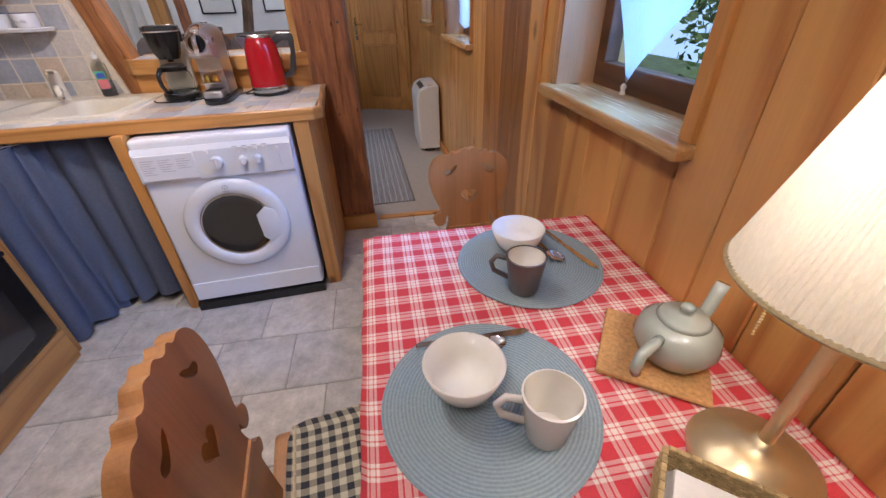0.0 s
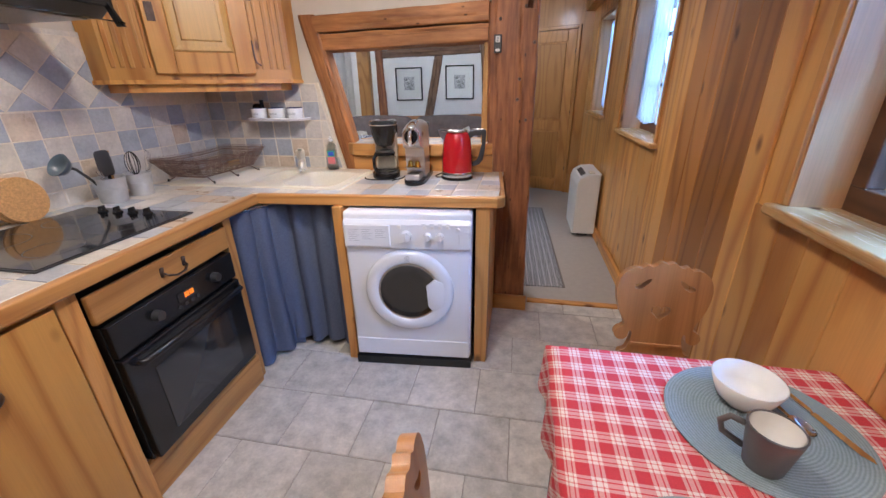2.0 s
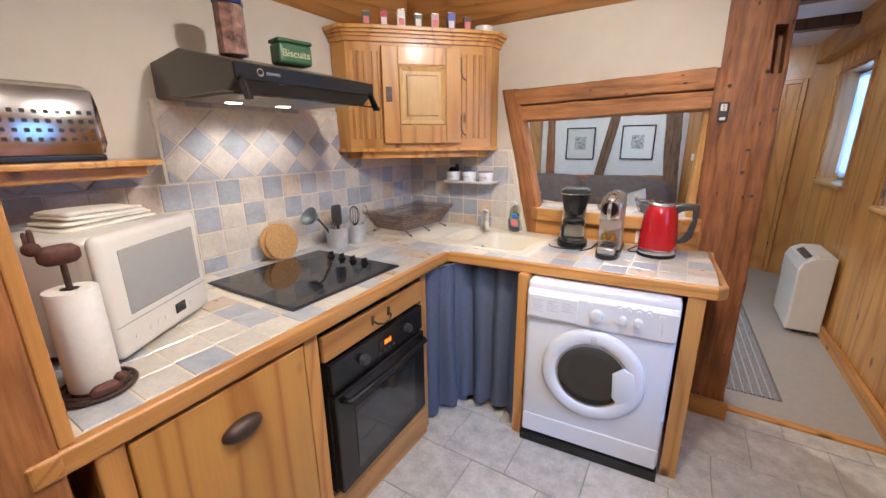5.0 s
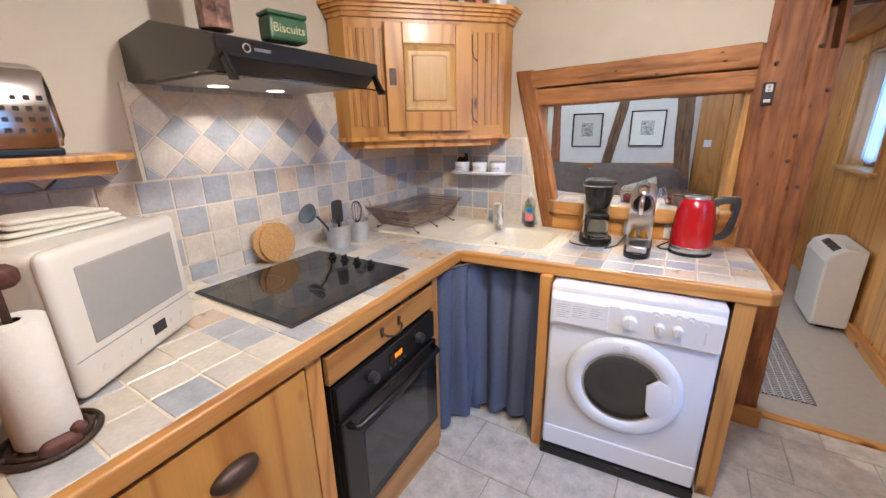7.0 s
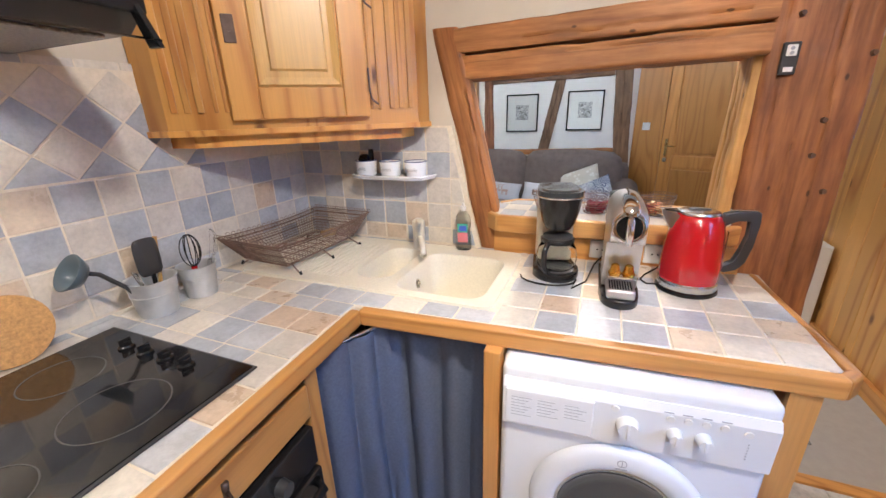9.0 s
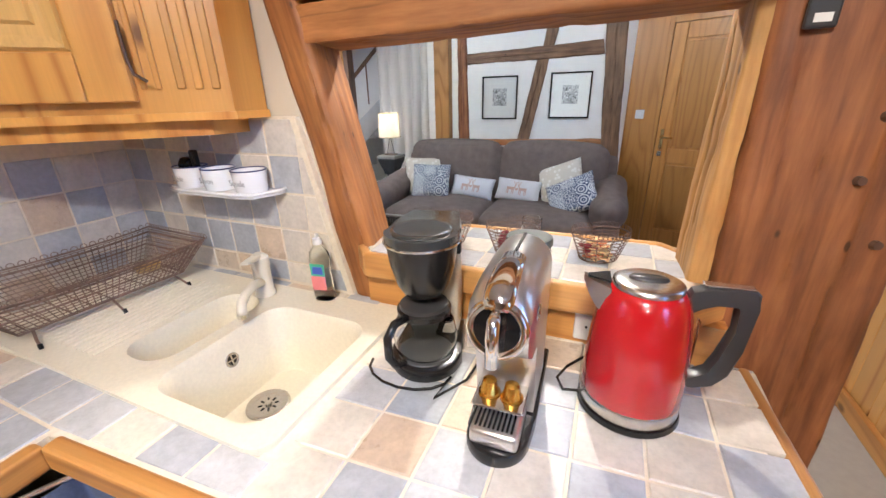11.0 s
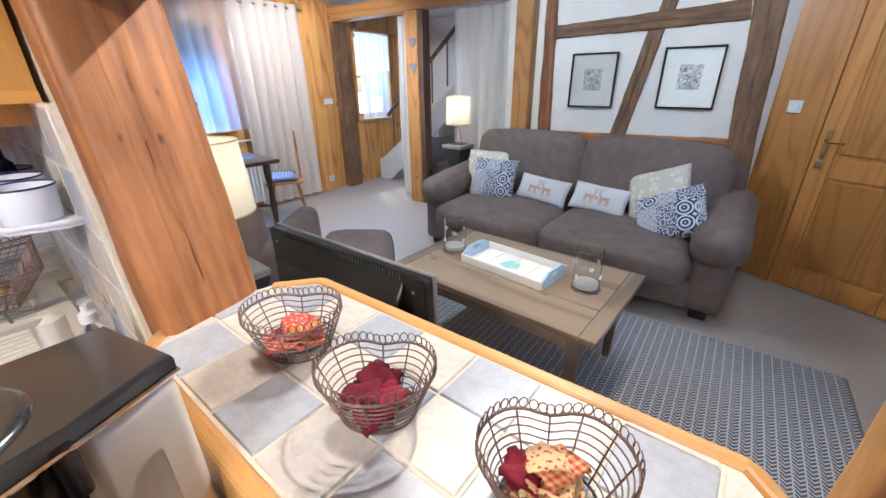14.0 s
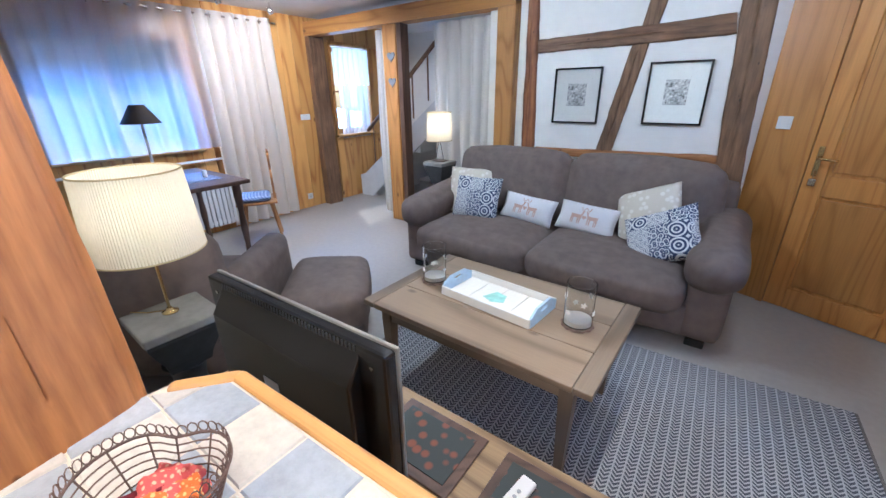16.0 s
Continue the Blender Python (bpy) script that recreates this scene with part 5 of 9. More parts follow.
bowl(0.248, 0.90)
bowl(0.468, 1.29)
mug(0.352, 0.805, 165, M_CERAMIC, "white glazed mug on the near placemat")
mug(0.432, 1.135, 150, M_GREYMUG, "charcoal grey mug with white inside")


def cutlery(x0, y0, x1, y1, kind):
    d = Vector((x1 - x0, y1 - y0))
    k = thing(kind, x0, y0, ZT + 0.006, f"steel table {kind} lying on a placemat", kind, math.degrees(math.atan2(d.y, d.x)), "cutlery")
    n = d.length
    if kind == "knife":
        bm = prism(B(), [(0, -0.006), (0.09, -0.006), (0.1, -0.003), (0.1, 0.003), (0.09, 0.007), (0.01, 0.008), (0, 0.005)], 0, 0.007, "z", 0.002)
        part("handle", bm, M_CHROME, k)
        part("blade", prism(B(), [(0.1, -0.004), (n - 0.02, -0.007), (n, 0.002), (n - 0.01, 0.009), (0.1, 0.009)], 0.002, 0.004, "z"), M_CHROME, k)
    else:
        part("handle", prism(B(), [(0, -0.006), (0.02, -0.007), (n - 0.05, -0.003), (n - 0.05, 0.003), (0.02, 0.007), (0, 0.006)], 0.002, 0.005, "z", 0.001), M_CHROME, k)
        bm = lathe(B(), [(0.018, 0.006), (0.014, 0.001), (0.0, -0.0015), (0.013, 0.003), (0.017, 0.0066)], 24, Matrix.Translation((n - 0.026, 0, 0.002)) @ Matrix.Diagonal((1.5, 1, 1, 1)))
        part("bowl", bm, M_CHROME, k, smooth=1)


cutlery(0.18, 1.003, 0.40, 1.005, "knife")
cutlery(0.20, 0.975, 0.345, 0.985, "spoon")
cutlery(0.565, 1.375, 0.625, 1.165, "knife")
cutlery(0.525, 1.335, 0.555, 1.21, "spoon")


def teapot():
    m = thing("trivet", 0.60, 0.918, ZT + 0.001, "square cork trivet with rounded corners", "trivet", rz=-35)
    part("pad", box(B(), -0.088, 0.088, -0.088, 0.088, 0, 0.008, 0.003), M_CORK, m)
    t = thing("teapot", 0.622, 0.905, ZT + 0.0095, "rounded sage green glazed teapot on a cork trivet", "teapot", rz=0)
    part("body", lathe(B(), [(0, 0.0), (0.04, 0.0), (0.058, 0.014), (0.068, 0.04), (0.062, 0.066), (0.042, 0.083), (0.036, 0.084), (0.036, 0.08), (0, 0.08)], 48), M_SAGE, t, smooth=1)
    part("lid", lathe(B(), [(0.04, 0.082), (0.042, 0.085), (0.036, 0.091), (0.012, 0.096), (0.008, 0.10), (0.012, 0.107), (0.008, 0.113), (0, 0.114)], 40), M_SAGE, t, smooth=1)
    bm = B()
    pts = [Vector((0.05, 0.02, 0.04)), Vector((0.075, 0.03, 0.065)), Vector((0.087, 0.035, 0.098)), Vector((0.093, 0.037, 0.115))]
    tube(bm, pts, 0.0115, 12)
    part("spout", bm, M_SAGE, t, smooth=1)
    part("handle", tube(B(), [(-0.05, -0.02, 0.064), (-0.075, -0.035, 0.074), (-0.1, -0.045, 0.066), (-0.108, -0.05, 0.045), (-0.1, -0.045, 0.026)], 0.009, 10), M_SAGE, t, smooth=1)


teapot()


def pleated(bm, r0, r1, z0, z1, n=120, amp=0.0016):
    """A lampshade of fine pleats from the lower to the upper ring."""
    lo, hi = [], []
    for i in range(n * 2):
        a = math.pi * i / n
        k = amp if i % 2 else -amp
        lo.append(bm.verts.new(((r0 + k) * math.cos(a), (r0 + k) * math.sin(a), z0)))
        hi.append(bm.verts.new(((r1 + k) * math.cos(a), (r1 + k) * math.sin(a), z1)))
    m = len(lo)
    for i in range(m):
        bm.faces.new((lo[i], lo[(i + 1) % m], hi[(i + 1) % m], hi[i]))
    return bm


def table_lamp(x, y, z, label, r0, r1, z0, z1, base, metal, bulb, power, shade=None):
    t = thing("table_lamp", x, y, z, label, "lamp")
    base(t)
    sh = part("shade", pleated(B(), r0, r1, z0, z1), shade or M_SHADE, t, "pleated cream fabric shade", smooth=0)
    for r, zz in ((r0, z0), (r1, z1)):
        part("shade_ring", tube(B(), [(r * math.cos(2 * math.pi * i / 48), r * math.sin(2 * math.pi * i / 48), zz) for i in range(48)], 0.0035, 6, True), M_RIM, t)
    part("bulb", lathe(B(), [(0, bulb - 0.05), (0.014, bulb - 0.045), (0.028, bulb), (0.02, bulb + 0.025), (0, bulb + 0.032)], 20), M_BULB, t, "lit bulb", smooth=1)
    lm = lamp("lamp_light", "POINT", power, (x, y, z + bulb + 0.06), None, WARM, 0.03)
    return t


M_SHADE_D = sheer("dense_pleated_shade", (0.84, 0.78, 0.64), 0.0, 0.13)
M_RIM = plain("gold_braid", (0.55, 0.45, 0.25), 0.6, grain=0.2, scale=200)
M_BULB = glow("lit_bulb", (1.0, 0.8, 0.5), 6.0)
M_GOLD = plain("champagne_metal", (0.76, 0.62, 0.38), 0.4, 0.85, grain=0.04)


def round_base(t):
    part("base", lathe(B(), [(0, 0), (0.078, 0), (0.08, 0.006), (0.077, 0.015), (0.064, 0.022), (0.06, 0.027), (0.046, 0.031), (0.043, 0.036), (0.03, 0.037), (0.024, 0.042), (0.014, 0.046), (0.012, 0.056), (0, 0.056)], 56), M_GOLD, t, smooth=1)
    part("stem", cyl(B(), (0, 0, 0.05), (0, 0, 0.36), 0.0085, seg=16), M_GOLD, t, smooth=40)
    bm = B()
    for i in range(14):
        lathe(bm, [(0, -0.0022), (0.0022, 0), (0, 0.0022)], 8, Matrix.Translation((-0.05, 0.045, 0.27 - 0.0045 * i)))
    part("pull_chain", bm, M_GOLD, t, "short bead pull chain")


table_lamp(0.612, 0.716, ZT, "table lamp with pleated cream shade and champagne metal base", 0.122, 0.062, 0.305, 0.52, round_base, M_GOLD, 0.37, 11.0, M_SHADE_D)


def napkin_basket():
    b = thing("napkin_basket", 0.496, 0.608, ZT + 0.001, "small woven straw basket with paper napkins", "basket", rz=-40)
    for sx, sy, w, d in ((-0.09, 0, 0.006, 0.09), (0.09, 0, 0.006, 0.09), (0, -0.09, 0.096, 0.006), (0, 0.09, 0.096, 0.006)):
        bm = B()
        for k in range(8):
            n = 14
            for i in range(n):
                t = (i + (k % 2) * 0.5) / n * 2 - 1
                if w > d:
                    box(bm, sx + t * 0.088 - 0.005, sx + t * 0.088 + 0.008, sy - 0.004, sy + 0.004, k * 0.006, k * 0.006 + 0.005, 0.0015, 1)
                else:
                    box(bm, sx - 0.004, sx + 0.004, sy + t * 0.088 - 0.005, sy + t * 0.088 + 0.008, k * 0.006, k * 0.006 + 0.005, 0.0015, 1)
        part("side", bm, M_STRAW, b, "woven straw side")
    part("bottom", box(B(), -0.088, 0.088, -0.088, 0.088, 0, 0.004), M_STRAW, b)
    n = thing("napkin_stack", 0.496, 0.608, ZT + 0.0055, "stack of white embossed paper napkins in a basket", "napkins", rz=-40)
    for k in range(6):
        part("napkin", place_box(-0.08 + 0.001 * k, 0.078, -0.08, 0.08 - 0.0015 * k, 0.005 * k, 0.005 * k + 0.0042), M_PAPER, n)


def place_box(*a):
    return box(B(), *a, 0.001, 1)


M_STRAW = plain("straw", (0.42, 0.30, 0.13), 0.7, grain=0.35, scale=90, relief=0.3)
M_PAPER = plain("white_paper", (0.78, 0.75, 0.69), 0.9, grain=0.03, scale=60, relief=0.25)
napkin_basket()

# ---- windows, doors, passage ----
M_WINDARK = wood("dark_window_frame", (0.07, 0.028, 0.012), (0.15, 0.065, 0.03), "y", 5, 0.4, knots=False)
M_WINPINE = wood("pine_window_frame", (0.36, 0.16, 0.06), (0.55, 0.29, 0.12), "z", 5, 0.4, knots=False)
M_SILL = wood("bleached_sill", (0.48, 0.24, 0.085), (0.66, 0.40, 0.17), "y", 6, 0.25)


def window_unit(name, x, hole, side, frame_mat, depth, label, bars=(1, 0), sill=0.045):
    """A casement window set in a wall along y; side +1: the room lies towards -x."""
    y0, y1, z0, z1 = hole
    w = thing(name, x, (y0 + y1) / 2, z0, label, "window")
    w["kind"] = "structure"
    h, q = z1 - z0, (y1 - y0) / 2
    a = depth * side
    lo, hi = sorted((a, a + 0.05 * side))
    bm = B()
    for c, d, e, f in ((-q, q, 0, 0.07), (-q, q, h - 0.06, h), (-q, -q + 0.06, 0.07, h - 0.06), (q - 0.06, q, 0.07, h - 0.06)):
        box(bm, lo, hi, c, d, e, f, 0.004)
    for k in range(bars[0]):
        yy = -q + 2 * q * (k + 1) / (bars[0] + 1)
        box(bm, lo + 0.005, hi - 0.005, yy - 0.03, yy + 0.03, 0.07, h - 0.06, 0.004)
    for k in range(bars[1]):
        zz = h * (k + 1) / (bars[1] + 1)
        box(bm, lo + 0.012, hi - 0.012, -q + 0.06, q - 0.06, zz - 0.012, zz + 0.012, 0.003)
    part("window_frame", bm, frame_mat, w)
    m = (lo + hi) / 2
    p = part("pane", box(B(), m - 0.002, m + 0.002, -q + 0.06, q - 0.06, 0.07, h - 0.06), M_PANE, w)
    p.visible_shadow = False
    # lining of the opening
    bm = B()
    l2, h2 = sorted((0.0, a))
    box(bm, l2, h2, -q - 0.0, -q + 0.012, 0.0, h)
    box(bm, l2, h2, q - 0.012, q, 0.0, h)
    box(bm, l2, h2, -q + 0.012, q - 0.012, h - 0.012, h)
    part("lining", bm, M_WINPINE, w)
    s0, s1 = sorted((-sill * side, a + 0.004 * side))
    part("window_sill", box(B(), s0, s1, -q - 0.035, q + 0.035, -0.03, 0.004, 0.01, 3), M_SILL, w)
    bm = B()
    t0, t1 = sorted((-0.014 * side, 0.004 * side))
    box(bm, t0, t1, -q - 0.03, -q + 0.004, 0.004, h + 0.03, 0.004)
    box(bm, t0, t1, q - 0.004, q + 0.03, 0.004, h + 0.03, 0.004)
    box(bm, t0, t1, -q - 0.03, q + 0.03, h + 0.002, h + 0.04, 0.004)
    part("casing", bm, M_PINE_TRIM_Z, w)
    return w


window_unit("window_1", X_E, W1, 1, M_WINDARK, 0.13, "small casement window with dark frame and pine reveal", (0, 0))
window_unit("window_2", X_E, W2, 1, M_WINDARK, 0.13, "passage window with net curtain and pine reveal", (1, 2))
window_unit("window_3", X_E, W3, 1, M_WINDARK, 0.13, "passage window with net curtain and pine reveal", (1, 2))
window_unit("window_4", X_W, W4, -1, M_WINPINE, 0.13, "wide pine window of the living room", (1, 0))
window_unit("window_5", X_W, W5, -1, M_WINPINE, 0.13, "stair window with white lace curtain", (1, 1))


def bistro(bm, w, h, point, folds, depth, seed, apex=0.5):
    """A short window curtain whose lower edge falls to a point."""
    nx, nz = 50, 24
    g = []
    for j in range(nz + 1):
        row = []
        for i in range(nx + 1):
            u, t = i / nx, j / nz
            L = h - point * abs(u - apex) / (apex if u < apex else 1 - apex)
            y = depth * math.sin(2 * math.pi * folds * u + seed + 0.6 * noise.noise(Vector((u * 3, t * 2, seed)))) * (0.5 + 0.5 * t)
            row.append(bm.verts.new((y, (u - 0.5) * w, -L * t)))
        g.append(row)
    for A, C in zip(g, g[1:]):
        for i in range(nx):
            bm.faces.new((A[i], A[i + 1], C[i + 1], C[i]))
    return bm


def net(x, y, z, w, h, point, folds, depth, seed, label, tassel=True, apex=0.5):
    c = thing("net_curtain", x, y, z, label, "curtain")
    part("cloth", bistro(B(), w, h, point, folds, depth, seed, apex), M_NET, c, smooth=1)
    part("rod", cyl(B(), (0, -w / 2 - 0.02, 0), (0, w / 2 + 0.02, 0), 0.005, seg=8), M_BRASS, c)
    if tassel:
        bm = lathe(B(), [(0, 0.02), (0.006, 0.016), (0.009, 0.008), (0.005, 0.0), (0.008, -0.005), (0.012, -0.05), (0, -0.052)], 14, Matrix.Translation((0, (apex - 0.5) * w, -h - 0.015)))
        part("tassel", bm, M_PAPER, c, "white cotton tassel", smooth=1)


net(X_E + 0.112, 1.485, 1.97, 0.57, 0.93, 0.40, 3, 0.006, 0.5, "pale blue-white pointed net curtain with a tassel", apex=0.667)
net(X_E + 0.10, 3.24, 1.92, 0.40, 0.84, 0.03, 6, 0.012, 2.5, "gathered white net curtain with cut lower edge", False)
net(X_E + 0.10, 3.67, 1.92, 0.40, 0.84, 0.03, 6, 0.012, 4.5, "gathered white net curtain with cut lower edge", False)
net(X_E + 0.10, 4.82, 1.94, 0.36, 0.84, 0.05, 5, 0.012, 6.5, "gathered white net curtain in the passage", False)
net(X_E + 0.10, 5.17, 1.94, 0.36, 0.84, 0.05, 5, 0.012, 8.5, "gathered white net curtain in the passage", False)


def door():
    d = thing("door_1", 0, 0, 0, "panelled oak entrance door, closed, in the slanted corner", "door")
    d["kind"] = "structure"
    d.matrix_world = SLANT
    bm = B()
    for a, b in ((0.27, 0.31), (1.0, 1.04)):
        box(bm, a, b, -0.02, 0.02, 0, 2.0, 0.004)
    box(bm, 0.31, 1.0, -0.02, 0.02, 1.96, 2.0, 0.004)
    part("door_frame", bm, M_DOOR, d)
    leaf = part("leaf", box(B(), 0.312, 0.998, 0.0, 0.035, 0.008, 1.958, 0.003), M_DOOR, d)
    bm = B()
    for a, b, e, f in ((0.312, 0.42, 0.01, 1.957), (0.89, 0.998, 0.01, 1.957), (0.42, 0.89, 0.01, 0.16), (0.42, 0.89, 0.80, 0.93), (0.42, 0.89, 1.83, 1.957)):
        box(bm, a + 0.0015, b - 0.0015, -0.014, 0.0, e, f, 0.006)
    part("stiles", bm, M_DOOR, leaf)
    for e, f in ((0.18, 0.78), (0.95, 1.81)):
        bm = box(B(), 0.435, 0.875, -0.008, -0.001, e, f, 0.006)
        part("panel", bm, M_DOOR, leaf)
    part("escutcheon", box(B(), 0.345, 0.375, -0.019, -0.014, 0.92, 1.10, 0.002), M_BRASS, leaf, "brass door plate")
    part("door_handle", tube(B(), [(0.36, -0.018, 1.035), (0.36, -0.05, 1.035), (0.38, -0.058, 1.03), (0.46, -0.055, 1.025)], 0.008, 10), M_BRASS, leaf, "brass lever handle", smooth=1)
    bm = tube(B(), [(0.36, -0.019, 0.955), (0.362, -0.03, 0.945), (0.364, -0.03, 0.90)], 0.004, 6)
    box(bm, 0.345, 0.385, -0.036, -0.026, 0.86, 0.905, 0.004)
    part("key", bm, M_STEEL, leaf, "key with a pale tag")
    for z in (0.3, 1.0, 1.7):
        part("hinge", cyl(B(), (0.998, -0.018, z), (0.998, -0.018, z + 0.05), 0.006, seg=10), M_STEEL, leaf)


door()


def heater():
    h = thing("heater", 0.62, 4.47, 0.0, "off-white electric heater against the panelled wall", "heater")
    part("body", prism(B(), [(-0.10, 0.03), (0.10, 0.03), (0.10, 0.60), (0.06, 0.60), (-0.02, 0.595), (-0.08, 0.56), (-0.105, 0.50)], -0.26, 0.26, "y", 0.012), M_WHITEPL, h)
    part("foot", box(B(), -0.05, 0.05, -0.215, -0.19, 0, 0.072, 0.004), M_DKGREY, h)
    part("foot", box(B(), -0.05, 0.05, 0.19, 0.215, 0, 0.072, 0.004), M_DKGREY, h)
    bm = B()
    for k in range(9):
        prism(bm, [(-0.068 + 0.0, 0.5735), (-0.03, 0.598), (-0.03, 0.602), (-0.068, 0.577)], -0.2 + 0.035 * k, -0.2 + 0.035 * k + 0.022, "y")
    part("grille", bm, M_DKGREY, h, "dark outlet slots")
    part("control", box(B(), 0.0, 0.05, -0.24, -0.15, 0.6, 0.612, 0.003), M_CREAMPL, h)


heater()


M_RUNNER = plain("grey_edge", (0.17, 0.155, 0.145), 0.95, grain=0.35, scale=140, relief=0.5)

# ---- on the worktop ----
ZW = 0.8935


def sink():
    s = thing("sink", -1.24, 2.50, 0.875, "cream composite sink with drainer, small and large bowl", "sink")
    bm = B()
    # rim with two openings, in local metres
    def rr(x0, x1, y0, y1, r, n=6):
        out = []
        for cx, cy, a in ((x1 - r, y1 - r, 0), (x0 + r, y1 - r, 90), (x0 + r, y0 + r, 180), (x1 - r, y0 + r, 270)):
            out += [(cx + r * math.cos(radians(a + 90 * i / n)), cy + r * math.sin(radians(a + 90 * i / n))) for i in range(n + 1)]
        return out
    outer, big, small = rr(-0.61, 0.365, -0.235, 0.245, 0.04), rr(0.02, 0.325, -0.20, 0.15, 0.06), rr(-0.165, -0.02, -0.15, 0.16, 0.06)
    es = []
    loops = []
    for lp in (outer, big, small):
        vs = [bm.verts.new((p[0], p[1], 0.027)) for p in lp]
        loops.append(vs)
        es += [bm.edges.new((vs[i], vs[(i + 1) % len(vs)])) for i in range(len(vs))]
    bmesh.ops.triangle_fill(bm, edges=es, use_beauty=True, use_dissolve=False)
    for vs, lp, dz, k in ((loops[1], big, -0.15, 0.82), (loops[2], small, -0.08, 0.8)):
        cx, cy = sum(p[0] for p in lp) / len(lp), sum(p[1] for p in lp) / len(lp)
        prev = vs
        for kk, zz in ((0.975, 0.02), (0.955, 0.0), (k + 0.05, dz * 0.85), (k, dz)):
            cur = [bm.verts.new((cx + (p[0] - cx) * kk, cy + (p[1] - cy) * kk, zz)) for p in lp]
            for i in range(len(lp)):
                bm.faces.new((prev[i], prev[(i + 1) % len(lp)], cur[(i + 1) % len(lp)], cur[i]))
            prev = cur
        bm.faces.new(prev)
    cur = [bm.verts.new((p[0], p[1], 0.012)) for p in outer]
    for i in range(len(outer)):
        bm.faces.new((loops[0][i], loops[0][(i + 1) % len(outer)], cur[(i + 1) % len(outer)], cur[i]))
    part("basin", bm, M_SINK, s, smooth=35)
    for k in range(19):
        x = -0.565 + 0.0205 * k
        part("drainer_rib", box(B(), x, x + 0.007, -0.18, 0.18, 0.026, 0.031, 0.002, 1), M_SINK, s)
    at = Matrix.Translation((0.115, -0.015, 0))
    drain = part("drain", lathe(B(), [(0.052, -0.1485), (0.050, -0.144), (0.044, -0.1435), (0.036, -0.147), (0.03, -0.1475), (0.026, -0.147), (0.0, -0.147)], 40, at), M_STEEL, s, "steel strainer with dark slots", smooth=1)
    part("strainer_knob", lathe(B(), [(0.009, -0.147), (0.008, -0.141), (0.0, -0.140)], 20, at), M_STEEL, drain, smooth=40)
    for k in range(8):
        part("strainer_slot", box(B(), 0.014, 0.024, -0.0022, 0.0022, -0.1472, -0.1462), M_BLACK, drain).matrix_local = at @ pose(0, 0, 0, 0, 0, 45 * k)
    at = pose(0.03, -0.02, -0.035, 0, 80, 0)
    over = part("overflow", lathe(B(), [(0.017, 0.0), (0.018, 0.003), (0.014, 0.004), (0.0125, 0.001)], 24, at), M_STEEL, s, "round steel overflow", smooth=1)
    part("overflow_hole", lathe(B(), [(0.0125, 0.0016), (0, 0.0016)], 20, at), M_BLACK, over)
    for k in (0, 90):
        part("overflow_bar", box(B(), -0.0125, 0.0125, -0.002, 0.002, 0.0017, 0.0035, 0.0006, 1), M_STEEL, over).matrix_local = at @ pose(0, 0, 0, 0, 0, k)
    f = thing("tap", -1.295, 2.685, 0.902, "cream mixer tap with lever at the sink", "tap", rz=-60)
    part("body", lathe(B(), [(0.028, 0), (0.028, 0.006), (0.024, 0.012), (0.024, 0.085), (0.026, 0.09), (0.025, 0.115), (0.012, 0.126), (0, 0.126)], 28), M_CREAMPL, f, smooth=40)
    part("spout", tube(B(), [(0.015, 0, 0.045), (0.07, 0, 0.062), (0.13, 0, 0.066), (0.165, 0, 0.06), (0.175, 0, 0.045), (0.175, 0, 0.035)], 0.012, 12), M_CREAMPL, f, smooth=1)
    part("lever", prism(B(), [(-0.01, 0.117), (0.02, 0.127), (0.10, 0.14), (0.105, 0.135), (0.03, 0.115)], -0.011, 0.011, "y", 0.003), M_CREAMPL, f)
    part("aerator", cyl(B(), (0.175, 0, 0.036), (0.175, 0, 0.026), 0.013, seg=16), M_CHROME, f, smooth=40)


M_SINK = plain("cream_composite", (0.72, 0.66, 0.53), 0.35, coat=0.2, grain=0.05, scale=120, relief=0.02)
sink()


